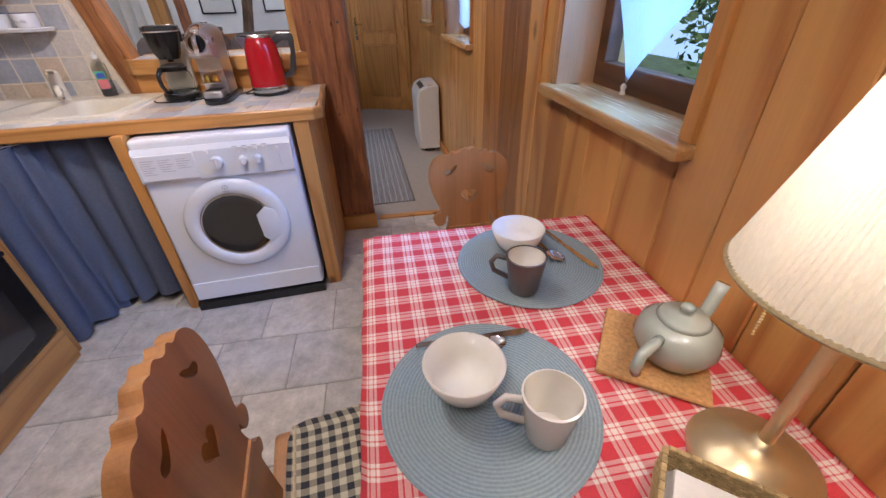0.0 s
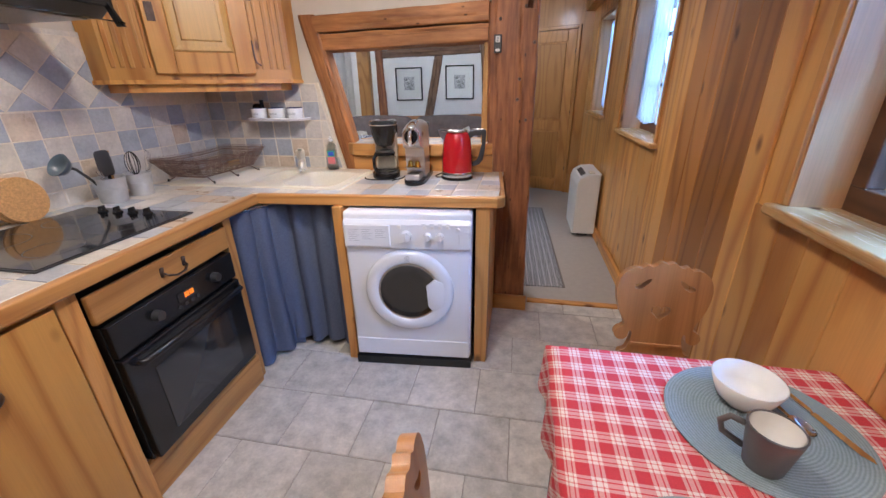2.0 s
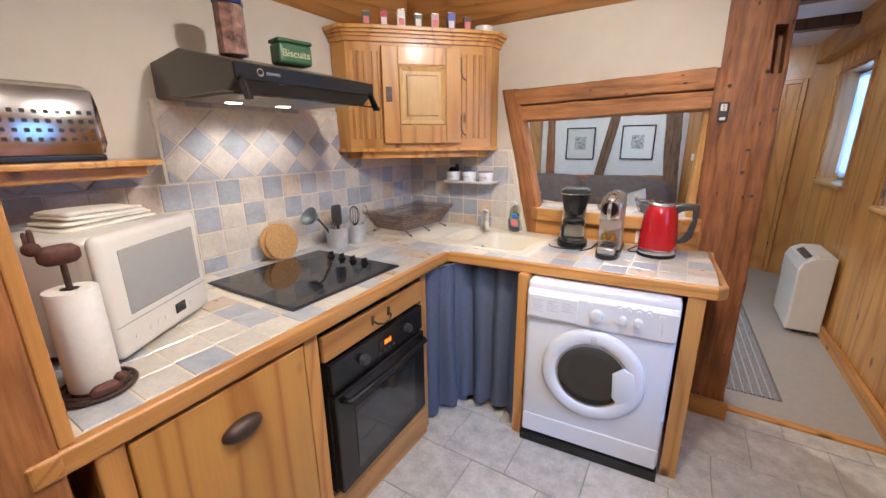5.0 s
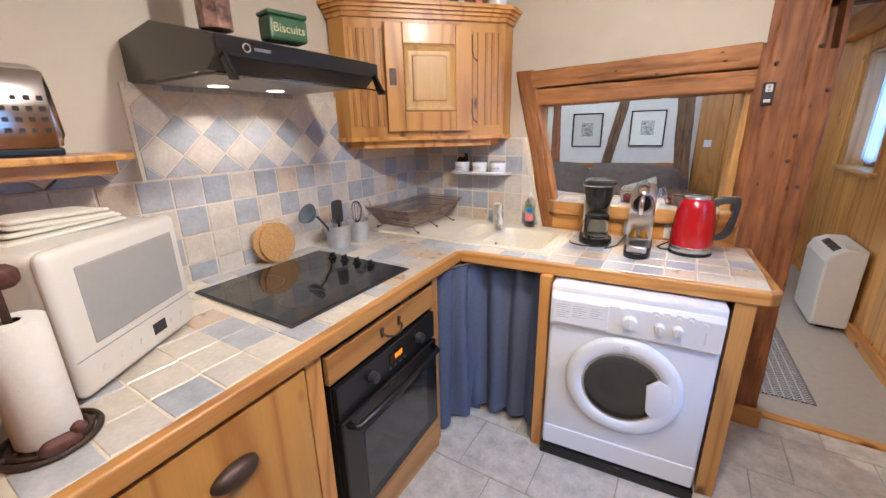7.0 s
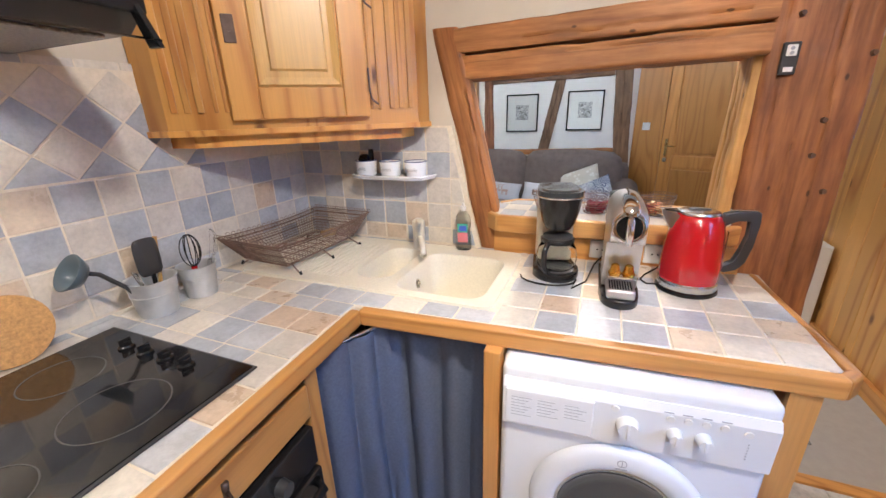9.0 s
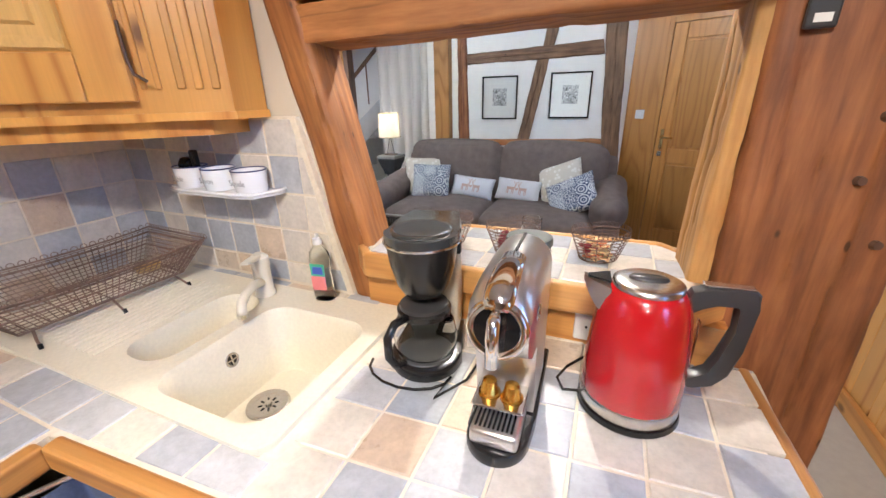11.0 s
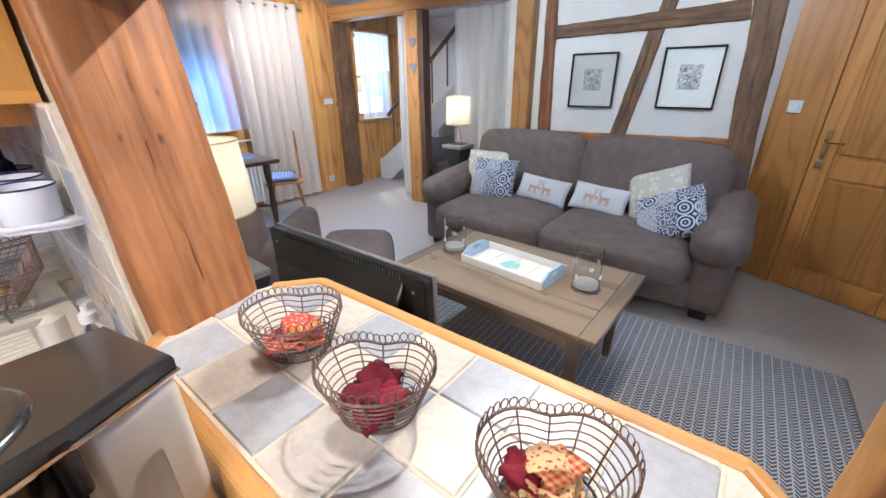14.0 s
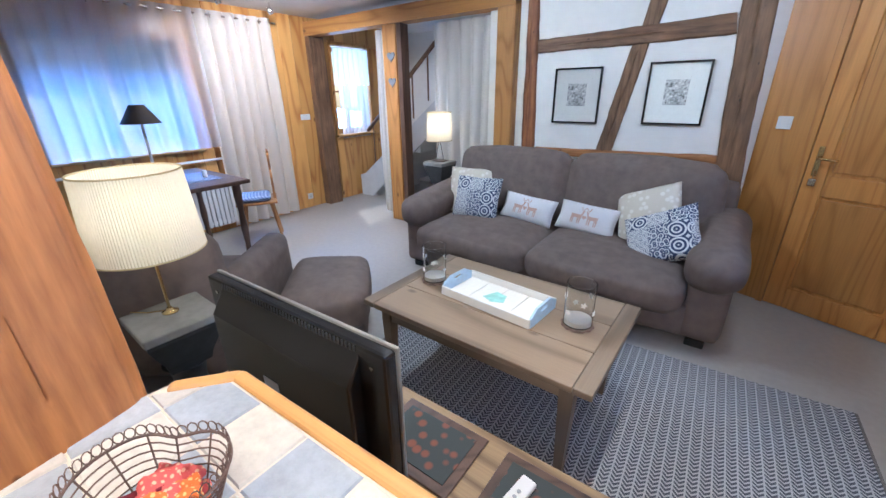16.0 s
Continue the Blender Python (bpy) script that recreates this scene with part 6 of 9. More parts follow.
def dish_rack():
    r = thing("dish_rack", -1.715, 2.475, 0.905, "brown woven wire dish rack with looped rim on thin legs", "dish rack", rz=-3)
    def at(u, v, t):
        """A point of the trough: u, v from -1 to 1 across and along, t from its foot to its rim."""
        return (u * (0.105 + 0.045 * t), v * (0.19 + 0.065 * t), 0.03 + 0.082 * t + 0.012 * t * v * v)
    def around(t, n=12):
        loop = [(-1 + 2 * i / n, -1) for i in range(n)] + [(1, -1 + 2 * i / n) for i in range(n)] + [(1 - 2 * i / n, 1) for i in range(n)] + [(-1, 1 - 2 * i / n) for i in range(n)]
        return [at(u, v, t) for u, v in loop]
    for t in (0.0, 0.5, 0.86, 1.0):
        part("wire_hoop", tube(B(), around(t), 0.0028, 5, True), M_BROWNWIRE, r)
    bm = B()
    for k in range(9):
        tube(bm, around(0.06 + 0.88 * k / 8), 0.0013, 4, True)
    for u in (-1, 1):
        for i in range(31):
            v = -1 + 2 * i / 30
            tube(bm, [at(u, v, 0), at(u, v, 0.95)], 0.0014, 4)
            tube(bm, [at(v, u, 0), at(v, u, 0.95)], 0.0014, 4)
    part("woven_side", bm, M_BROWNWIRE, r, "finely woven brown wire sides", kind="stuff")
    bm = B()
    for i in range(9):
        v = -0.9 + 1.8 * i / 8
        tube(bm, [at(-1, v, 0), at(1, v, 0)], 0.0022, 4)
    part("bottom_wire", bm, M_BROWNWIRE, r, kind="stuff")
    bm = B()
    for p, q in zip(around(1.0, 22), around(1.0, 22)[1:]):
        d = (Vector(q) - Vector(p)).normalized()
        tube(bm, [tuple(Vector(p) + d * 0.008 * math.cos(a) + Vector((0, 0, 0.006 + 0.007 * math.sin(a)))) for a in (2 * math.pi * k / 9 for k in range(9))], 0.0012, 4, True)
    part("loop_rim", bm, M_BROWNWIRE, r, "curled wire rim", kind="stuff")
    for u in (-1, 1):
        for v in (-0.85, 0.0, 0.85):
            leg = part("leg", tube(B(), [at(u * 0.9, v, 0.0), (u * 0.125, v * 0.2, 0.012), (u * 0.15, v * 0.205, -0.002)], 0.0032, 6), M_BROWNWIRE, r)
            part("rubber_tip", cyl(B(), (u * 0.145, v * 0.204, 0.009), (u * 0.15, v * 0.205, -0.003), 0.0048, seg=8), M_BLACK, leg, "black rubber tip")
    b = thing("scrub_brush", -1.70, 2.62, 0.940, "small wooden scrubbing brush in the dish rack", "brush", rz=70)
    part("back", box(B(), -0.035, 0.035, -0.012, 0.012, 0.012, 0.026, 0.006), M_PINE_PANEL, b)
    part("bristles", box(B(), -0.03, 0.03, -0.009, 0.009, -0.002, 0.012), M_STRAW, b)


M_BROWNWIRE = plain("brown_wire", (0.21, 0.135, 0.105), 0.5, 0.3, grain=0.4)
dish_rack()


def soap():
    s = thing("soap_bottle", -1.115, 2.725, 0.902, "clear washing-up liquid bottle with coloured label", "bottle", rz=10)
    sc = Matrix.Diagonal((1, 0.62, 1, 1))
    part("bottle", lathe(B(), [(0, 0), (0.028, 0), (0.031, 0.01), (0.03, 0.05), (0.026, 0.085), (0.031, 0.115), (0.027, 0.14), (0.012, 0.158), (0.010, 0.165)], 32, sc), M_SOAP, s, smooth=1)
    part("cap", lathe(B(), [(0.012, 0.163), (0.012, 0.178), (0.006, 0.182), (0.005, 0.192), (0, 0.192)], 18), M_WHITEPL, s, smooth=40)
    for z0, z1, m in ((0.035, 0.075, M_PINKL), (0.078, 0.112, M_GREENL)):
        part("label", prism(B(), [(-0.02, z0), (0.02, z0), (0.021, z1), (-0.021, z1)], -0.0205, -0.0195, "y"), m, s, "printed paper label")
    part("label", prism(B(), [(-0.015, 0.083), (0.016, 0.083), (0.014, 0.104), (-0.013, 0.104)], -0.0215, -0.0206, "y"), M_BLUEL, s, "blue and white brand patch")


M_SOAP = glass("pale_liquid", (0.93, 0.97, 0.92), 0.05, 1.12)
M_PINKL, M_GREENL, M_BLUEL = plain("pink_label", (0.7, 0.2, 0.2), 0.5), plain("green_label", (0.06, 0.4, 0.25), 0.5), plain("blue_label", (0.05, 0.1, 0.45), 0.5)
soap()


def lettering(text, size, mat, parent, m, name="lettering"):
    cu = bpy.data.curves.new(name, "FONT")
    cu.body, cu.size, cu.extrude, cu.align_x = text, size, 0.0003, "CENTER"
    tmp = bpy.data.objects.new(name, cu)
    scene.collection.objects.link(tmp)
    me = bpy.data.meshes.new_from_object(tmp)
    bpy.data.objects.remove(tmp)
    me.materials.clear()
    me.materials.append(mat)
    ob = new(name, me)
    ob.parent = parent
    ob.matrix_local = m
    return ob


def wall_shelf():
    s = thing("wall_shelf", -1.43, 2.787, 1.185, "white enamel wall shelf with painted flowers", "shelf")
    part("backplate", plate(B(), [(-0.17, 0.0), (0.17, 0.0), (0.18, 0.02), (0.18, 0.11), (0.165, 0.125), (0.14, 0.115), (0.09, 0.145), (0, 0.155), (-0.09, 0.145), (-0.14, 0.115), (-0.165, 0.125), (-0.18, 0.11), (-0.18, 0.02)], [ring(-0.16, 0.1, 0.006, 0.009, 10), ring(0.16, 0.1, 0.006, 0.009, 10)], 0.006), M_WHITE, s)
    part("tray", prism(B(), [(-0.18, 0.0), (0.18, 0.0), (0.185, -0.03), (0.16, -0.10), (0.11, -0.115), (-0.11, -0.115), (-0.16, -0.10), (-0.185, -0.03)], -0.004, 0.006, "z", 0.003), M_WHITE, s)
    part("lip", tube(B(), [(0.18, 0, 0.008), (0.186, -0.03, 0.008), (0.16, -0.10, 0.008), (0.11, -0.115, 0.008), (-0.11, -0.115, 0.008), (-0.16, -0.10, 0.008), (-0.186, -0.03, 0.008), (-0.18, 0, 0.008)], 0.005, 8), M_WHITE, s, smooth=1)
    for k, (x, z, m) in enumerate(((-0.03, 0.11, M_PINKL), (0.02, 0.115, M_PINKL), (-0.005, 0.095, M_BLUEL), (0.045, 0.105, M_BLUEL), (-0.05, 0.1, M_GREENL))):
        part("flower", plate(B(), ring(x, z, 0.016, 0.012, 9), [], 0.001), m, s, "faded painted flower").location.y = -0.0012
    for x, word in ((-0.115, "Sable"), (0.0, "Savon"), (0.115, "Soude")):
        c = thing("enamel_cup", x - 1.43, 2.727, 1.1925, "white enamel cup with dark rim and lettering", "cup", group="enamel cups")
        part("body", lathe(B(), [(0, 0.0), (0.04, 0.0), (0.041, 0.004), (0.045, 0.058), (0.044, 0.059), (0.0395, 0.005), (0, 0.004)], 36), M_WHITE, c, smooth=50)
        part("rim", tube(B(), [(0.045 * math.cos(2 * math.pi * i / 36), 0.045 * math.sin(2 * math.pi * i / 36), 0.059) for i in range(36)], 0.0018, 6, True), M_NAVY, c, "navy blue rim")
        lettering(word, 0.022, M_GREYTXT, c, pose(0, -0.0445, 0.022, 90, 0, 0))
    b = thing("black_brush", -1.545, 2.727, 1.197, "black brush and sponge standing in an enamel cup", "brush")
    bm = soft(B(), -0.03, 0.02, -0.018, 0.018, 0.0, 0.075, 0.012, 0.004, 5, 2, 0.01)
    part("sponge", bm, M_BLACK, b)
    part("handle", box(B(), 0.018, 0.036, -0.01, 0.01, 0.0, 0.10, 0.005), M_BLACK, b)


M_NAVY = plain("navy_enamel", (0.02, 0.03, 0.12), 0.3)
wall_shelf()


def pots():
    for x, y, r, h in ((-1.808, 1.948, 0.064, 0.110), (-1.798, 2.082, 0.055, 0.104)):
        p = thing("zinc_pot", x, y, ZW, "small zinc bucket holding kitchen utensils", "pot", group="zinc pots")
        part("body", lathe(B(), [(0, 0), (r * 0.78, 0), (r * 0.8, 0.004), (r, h), (r + 0.003, h), (r - 0.002, h - 0.002), (r * 0.76, 0.004), (0, 0.003)], 32), M_ZINC, p, smooth=40)
        part("hoop", tube(B(), [(r * 0.92 * math.cos(2 * math.pi * i / 32), r * 0.92 * math.sin(2 * math.pi * i / 32), h * 0.6) for i in range(32)], 0.0016, 5, True), M_ZINC, p)
    k = thing("ladle", -1.801, 1.933, 0.90, "dark plastic ladle in a zinc pot", "ladle")
    part("handle", tube(B(), [(0, 0, 0), (-0.005, -0.05, 0.10), (-0.005, -0.10, 0.16), (-0.003, -0.13, 0.175)], 0.006, 8), M_DKGREY, k, smooth=1)
    part("cup", lathe(B(), [(0, -0.02), (0.022, -0.014), (0.032, 0.006), (0.03, 0.007), (0.02, -0.01), (0, -0.016)], 24, pose(-0.002, -0.155, 0.185, 55, 0, 0) @ Matrix.Diagonal((1.5, 1.5, 1.4, 1))), M_LADLE, k, smooth=1)
    k = thing("spatula", -1.811, 1.958, 0.90, "dark plastic cooking spoon in a zinc pot", "spoon")
    part("handle", cyl(B(), (0, 0, 0), (0.0, 0.002, 0.13), 0.006, seg=8), M_BLACK, k)
    bm = soft(B(), -0.008, 0.008, -0.03, 0.03, 0.11, 0.215, 0.008, 0.004, 8)
    part("head", bm, M_DKGREY, k, smooth=1)
    k = thing("fork", -1.796, 1.938, 0.90, "steel serving fork in a zinc pot", "fork")
    bm = tube(B(), [(0, 0, 0), (0.01, -0.025, 0.09)], 0.003, 6)
    for d in (-0.012, -0.004, 0.004, 0.012):
        tube(bm, [(0.01, -0.025, 0.09), (0.012 + d, -0.03, 0.105), (0.013 + d, -0.038, 0.14)], 0.0016, 5)
    part("tines", bm, M_STEEL, k)
    k = thing("wooden_spoon", -1.826, 1.973, 0.90, "pale wooden spoon handle in a zinc pot", "spoon")
    part("handle", cyl(B(), (0, 0, 0), (-0.005, 0.03, 0.21), 0.006, seg=10), M_PINE_PANEL, k)
    k = thing("whisk", -1.803, 2.073, 0.90, "wire whisk with red collar in a zinc pot", "whisk")
    part("handle", cyl(B(), (0, 0, 0), (0, 0.005, 0.09), 0.009, seg=10), M_RED, k, "red collar")
    for i in range(6):
        a = math.pi * i / 6
        part("wire", tube(B(), [(0.028 * math.cos(a) * math.sin(math.pi * t / 12) * (1.0 if t < 12 else 0), 0.005 + 0.028 * math.sin(a) * math.sin(math.pi * t / 12), 0.09 + 0.10 * (1 - math.cos(math.pi * t / 12)) / 2 * 1.05) for t in range(0, 13)], 0.0016, 5), M_BLACK, k)
        if i % 2 == 0:
            part("wire", tube(B(), [(-0.028 * math.cos(a) * math.sin(math.pi * t / 12), 0.005 - 0.028 * math.sin(a) * math.sin(math.pi * t / 12), 0.09 + 0.10 * (1 - math.cos(math.pi * t / 12)) / 2 * 1.05) for t in range(0, 13)], 0.0016, 5), M_BLACK, k)


M_LADLE = plain("blue_grey_nylon", (0.06, 0.085, 0.105), 0.3, coat=0.3, grain=0.03)
pots()


def clear_whisk():
    k = thing("whisk", -1.79, 2.10, 0.90, "clear plastic whisk in a zinc pot", "whisk", rz=0)
    k.matrix_world = pose(-1.79, 2.10, 0.90, -14, 0, 0)
    part("handle", cyl(B(), (0, 0, 0), (0, 0, 0.10), 0.006, seg=10), M_JUGW, k)
    for i in range(5):
        a = math.pi * i / 5
        part("wire", tube(B(), [(0.024 * math.cos(a) * math.sin(math.pi * t / 12), 0.024 * math.sin(a) * math.sin(math.pi * t / 12), 0.10 + 0.05 * (1 - math.cos(math.pi * t / 12))) for t in range(13)], 0.0014, 5), M_JUGW, k)


M_JUGW = glass("clear_plastic", (0.96, 0.97, 0.98), 0.05, 1.2)
clear_whisk()


def cork_boards():
    for k, (y, m) in enumerate(((1.625, 0), (1.61, 1))):
        b = thing("cork_mat", -1.905 + 0.018 * (1 - k) - 0.012, y + 0.03, ZW, "round cork pot stand leaning on the tiles", "trivet", group="cork mats")
        o = part("disc", lathe(B(), [(0, 0), (0.084, 0), (0.086, 0.003), (0.086, 0.008), (0.084, 0.011), (0, 0.011)], 48), M_CORK, b)
        o.matrix_local = Matrix.Translation((0.026, 0, 0.084)) @ pose(0, 0, 0, 0, 80, 0)


cork_boards()


def microwave():
    m = thing("microwave", -1.525, 0.99, ZW, "white microwave oven with mirrored door", "microwave", rz=122)
    part("body", box(B(), -0.185, 0.185, 0.0, 0.28, 0.012, 0.325, 0.025, 4), M_MWHITE, m, smooth=40)
    part("front", box(B(), -0.19, 0.19, -0.03, 0.004, 0.008, 0.33, 0.02, 4), M_MWHITE, m, smooth=40)
    part("window", box(B(), -0.135, 0.155, -0.0325, -0.028, 0.115, 0.285, 0.003), M_REFLGREY, m, "mirrored door window, its pale reflection painted grey")
    part("display", box(B(), 0.02, 0.065, -0.0325, -0.029, 0.045, 0.075, 0.002), M_BLACKGL, m)
    for x in (-0.13, -0.08, -0.05, -0.02, 0.09, 0.13):
        part("button", cyl(B(), (x, -0.0305, 0.055), (x, -0.032, 0.055), 0.008, seg=12), M_WHITEPL, m)
    part("door_seam", box(B(), -0.186, 0.186, -0.0312, -0.0298, 0.0965, 0.0985), M_GREYTXT, m)
    for x in (-0.15, 0.15):
        part("foot", cyl(B(), (x, 0.03, 0), (x, 0.03, 0.013), 0.014, seg=12), M_DKGREY, m)
        part("foot", cyl(B(), (x, 0.24, 0), (x, 0.24, 0.013), 0.014, seg=12), M_DKGREY, m)
    c = thing("folded_cloth", -1.66, 0.93, ZW + 0.325, "folded white linen cloth on the microwave", "cloth", rz=105)
    for k in range(4):
        bm = soft(B(), -0.12 + 0.006 * k, 0.12 - 0.008 * k, -0.075 + 0.004 * k, 0.08 - 0.007 * k, 0.011 * k, 0.011 * k + 0.012, 0.006, 0.002, 9, k * 3.0, 0.008)
        part("fold", bm, M_LINEN, c, smooth=1)


M_MWHITE = plain("warm_white_plastic", (0.74, 0.71, 0.64), 0.3, coat=0.2, grain=0.01, relief=0)
# diffuse grey in place of the pale reflection in the mirrored door
M_REFLGREY = plain("reflection_grey", (0.40, 0.40, 0.385), 0.14, 0.0, 0.6, grain=0.02, relief=0)
M_LINEN = plain("white_linen", (0.74, 0.70, 0.60), 0.9, grain=0.05, scale=150, relief=0.2)
microwave()


def paper_roll():
    p = thing("kitchen_roll", -1.338, 0.772, ZW, "kitchen paper roll on an iron rabbit stand", "kitchen roll")
    part("roll", lathe(B(), [(0.016, 0.016), (0.045, 0.016), (0.0465, 0.02), (0.0465, 0.24), (0.045, 0.244), (0.016, 0.244)], 44), M_PAPER, p, smooth=40)
    part("rod", cyl(B(), (0, 0, 0.01), (0, 0, 0.30), 0.006, seg=12), M_IRON, p)
    for r, z in ((0.07, 0.008), (0.055, 0.008)):
        part("base_ring", tube(B(), [(r * math.cos(2 * math.pi * i / 40), r * math.sin(2 * math.pi * i / 40), z) for i in range(40)], 0.006, 8, True), M_IRON, p, smooth=1)
    bm = B()
    for a in range(4):
        tube(bm, [(0, 0, 0.008), (0.07 * math.cos(a * math.pi / 2), 0.07 * math.sin(a * math.pi / 2), 0.008)], 0.005, 6)
    part("base_spokes", bm, M_IRON, p)
    bm = soft(B(), -0.012, 0.012, -0.034, 0.030, 0.30, 0.338, 0.015, 0.003, 6)
    soft(bm, -0.01, 0.01, -0.052, -0.026, 0.326, 0.352, 0.011, 0.002, 5)
    soft(bm, -0.004, 0.004, -0.040, -0.030, 0.345, 0.378, 0.004, 0.0, 4)
    soft(bm, -0.004, 0.004, -0.048, -0.040, 0.345, 0.374, 0.004, 0.0, 4)
    part("rabbit_finial", bm, M_RUST, p, "small cast iron rabbit", smooth=1)
    bm = soft(B(), 0.056, 0.076, -0.028, 0.024, 0.012, 0.038, 0.012, 0.003, 6)
    soft(bm, 0.058, 0.074, 0.016, 0.036, 0.03, 0.05, 0.008, 0.002, 5)
    part("rabbit_figure", bm, M_RUST, p, smooth=1)


M_RUST = plain("rusty_cast_iron", (0.11, 0.045, 0.035), 0.6, 0.4, grain=0.3, scale=80)
paper_roll()


def toaster_shelf():
    s = thing("pine_shelf", -1.94, 0.92, 1.335, "pine wall shelf under the toaster", "shelf")
    part("board", prism(B(), [(0, -0.24), (0.255, -0.24), (0.255, 0.2), (0.22, 0.235), (0.005, 0.315), (0, 0.315)], 0.032, 0.05, "z", 0.004), M_PINE_CAB_X, s)
    part("apron", prism(B(), [(0.19, -0.235), (0.21, -0.235), (0.21, 0.19), (0.19, 0.2)], -0.005, 0.032, "z", 0.004), M_PINE_CAB_X, s)
    part("bracket", prism(B(), [(0, -0.01), (0.19, -0.005), (0.19, 0.032), (0, 0.032)], 0.17, 0.19, "y", 0.003), M_PINE_CAB_X, s)
    t = thing("toaster", -1.81, 0.86, 1.3855, "chrome toaster with square punched sides", "toaster", rz=90)
    prof = [(-0.085, 0.02), (0.085, 0.02), (0.09, 0.05), (0.09, 0.15), (0.07, 0.195), (0.03, 0.21), (-0.03, 0.21), (-0.07, 0.195), (-0.09, 0.15), (-0.09, 0.05)]
    part("body", prism(B(), prof, -0.16, 0.16, "x", 0.016), M_TOASTER, t, smooth=40)
    part("base", box(B(), -0.155, 0.155, -0.085, 0.085, 0, 0.02, 0.006), M_BLACK, t)
    bm = B()
    for r in range(4):
        for c in range(13):
            box(bm, -0.142 + c * 0.0225, -0.132 + c * 0.0225, -0.0915, -0.0895, 0.055 + r * 0.024, 0.065 + r * 0.024)
    part("punched_hole", bm, M_TOASTHOLE, t, "rows of dark square holes", kind="stuff")
    part("slot", box(B(), -0.13, 0.13, -0.02, 0.02, 0.2095, 0.2115), M_BLACK, t)


M_TOASTHOLE = plain("dark_hole", (0.045, 0.035, 0.03), 0.8, grain=0.2)
M_TOASTER = plain("polished_steel", (0.62, 0.58, 0.53), 0.16, 1.0, grain=0.03, relief=0)
toaster_shelf()


def tins():
    t = thing("tall_tin", -1.70, 1.44, 1.735, "tall tin printed with brown town pictures, blue lid", "tin")
    oct_ = [(0.048 * math.cos(radians(22.5 + 45 * i)), 0.048 * math.sin(radians(22.5 + 45 * i))) for i in range(8)]
    part("body", prism(B(), oct_, 0, 0.16, "z", 0.003), M_TINPIC, t)
    part("lid", prism(B(), [(a * 1.06, b * 1.06) for a, b in oct_], 0.16, 0.178, "z", 0.003), M_NAVY, t, "dark blue lid")
    g = thing("biscuit_tin", -1.66, 1.655, 1.728, "green biscuit tin with pale lettering on the hood", "tin", rz=80)
    part("body", box(B(), -0.07, 0.07, -0.04, 0.04, 0, 0.075, 0.012, 3), M_GREENTIN, g)
    part("lid", box(B(), -0.072, 0.072, -0.042, 0.042, 0.075, 0.09, 0.006, 2), M_GREENTIN, g)
    lettering("Biscuits", 0.038, M_GOLDTXT, g, pose(0.0, -0.0412, 0.025, 90, 0, 0))
    cols = [(0.06, 0.06, 0.05), (0.45, 0.03, 0.03), (0.75, 0.73, 0.68), (0.05, 0.07, 0.05), (0.6, 0.35, 0.3), (0.12, 0.14, 0.45), (0.12, 0.06, 0.05)]
    for i, c in enumerate(cols):
        k = -0.27 + 0.09 * i
        x, y = -1.58 + 0.7071 * k, 2.42 + 0.7071 * k
        s = thing("spice_tin", x, y, 2.0025, "small printed spice tin on the corner cabinet", "tin", 45, "spice tins")
        m = plain("spice_tin_print", c, 0.4, grain=0.25, scale=60)
        part("body", box(B(), -0.021, 0.021, -0.014, 0.014, 0, 0.072 + 0.008 * (i % 3), 0.003), m, s)
        part("label", box(B(), -0.014, 0.014, -0.0152, -0.0142, 0.018, 0.052), M_PAPER if i % 2 else M_PINKL, s)
        part("lid", box(B(), -0.02, 0.02, -0.013, 0.013, 0.072 + 0.008 * (i % 3), 0.079 + 0.008 * (i % 3), 0.002), M_STEEL, s)
    b = thing("white_dish", -1.32, 2.68, 2.0025, "low white dish on the corner cabinet", "dish")
    part("body", lathe(B(), [(0, 0), (0.045, 0), (0.05, 0.005), (0.052, 0.03), (0.048, 0.034), (0, 0.034)], 32), M_WHITE, b, smooth=40)


M_TINPIC = plain("printed_tin", (0.22, 0.12, 0.09), 0.35, grain=0.9, scale=28)
M_GREENTIN = plain("green_tin", (0.035, 0.10, 0.045), 0.35, grain=0.15)
M_GOLDTXT = plain("pale_gold_print", (0.55, 0.50, 0.28), 0.5)
tins()


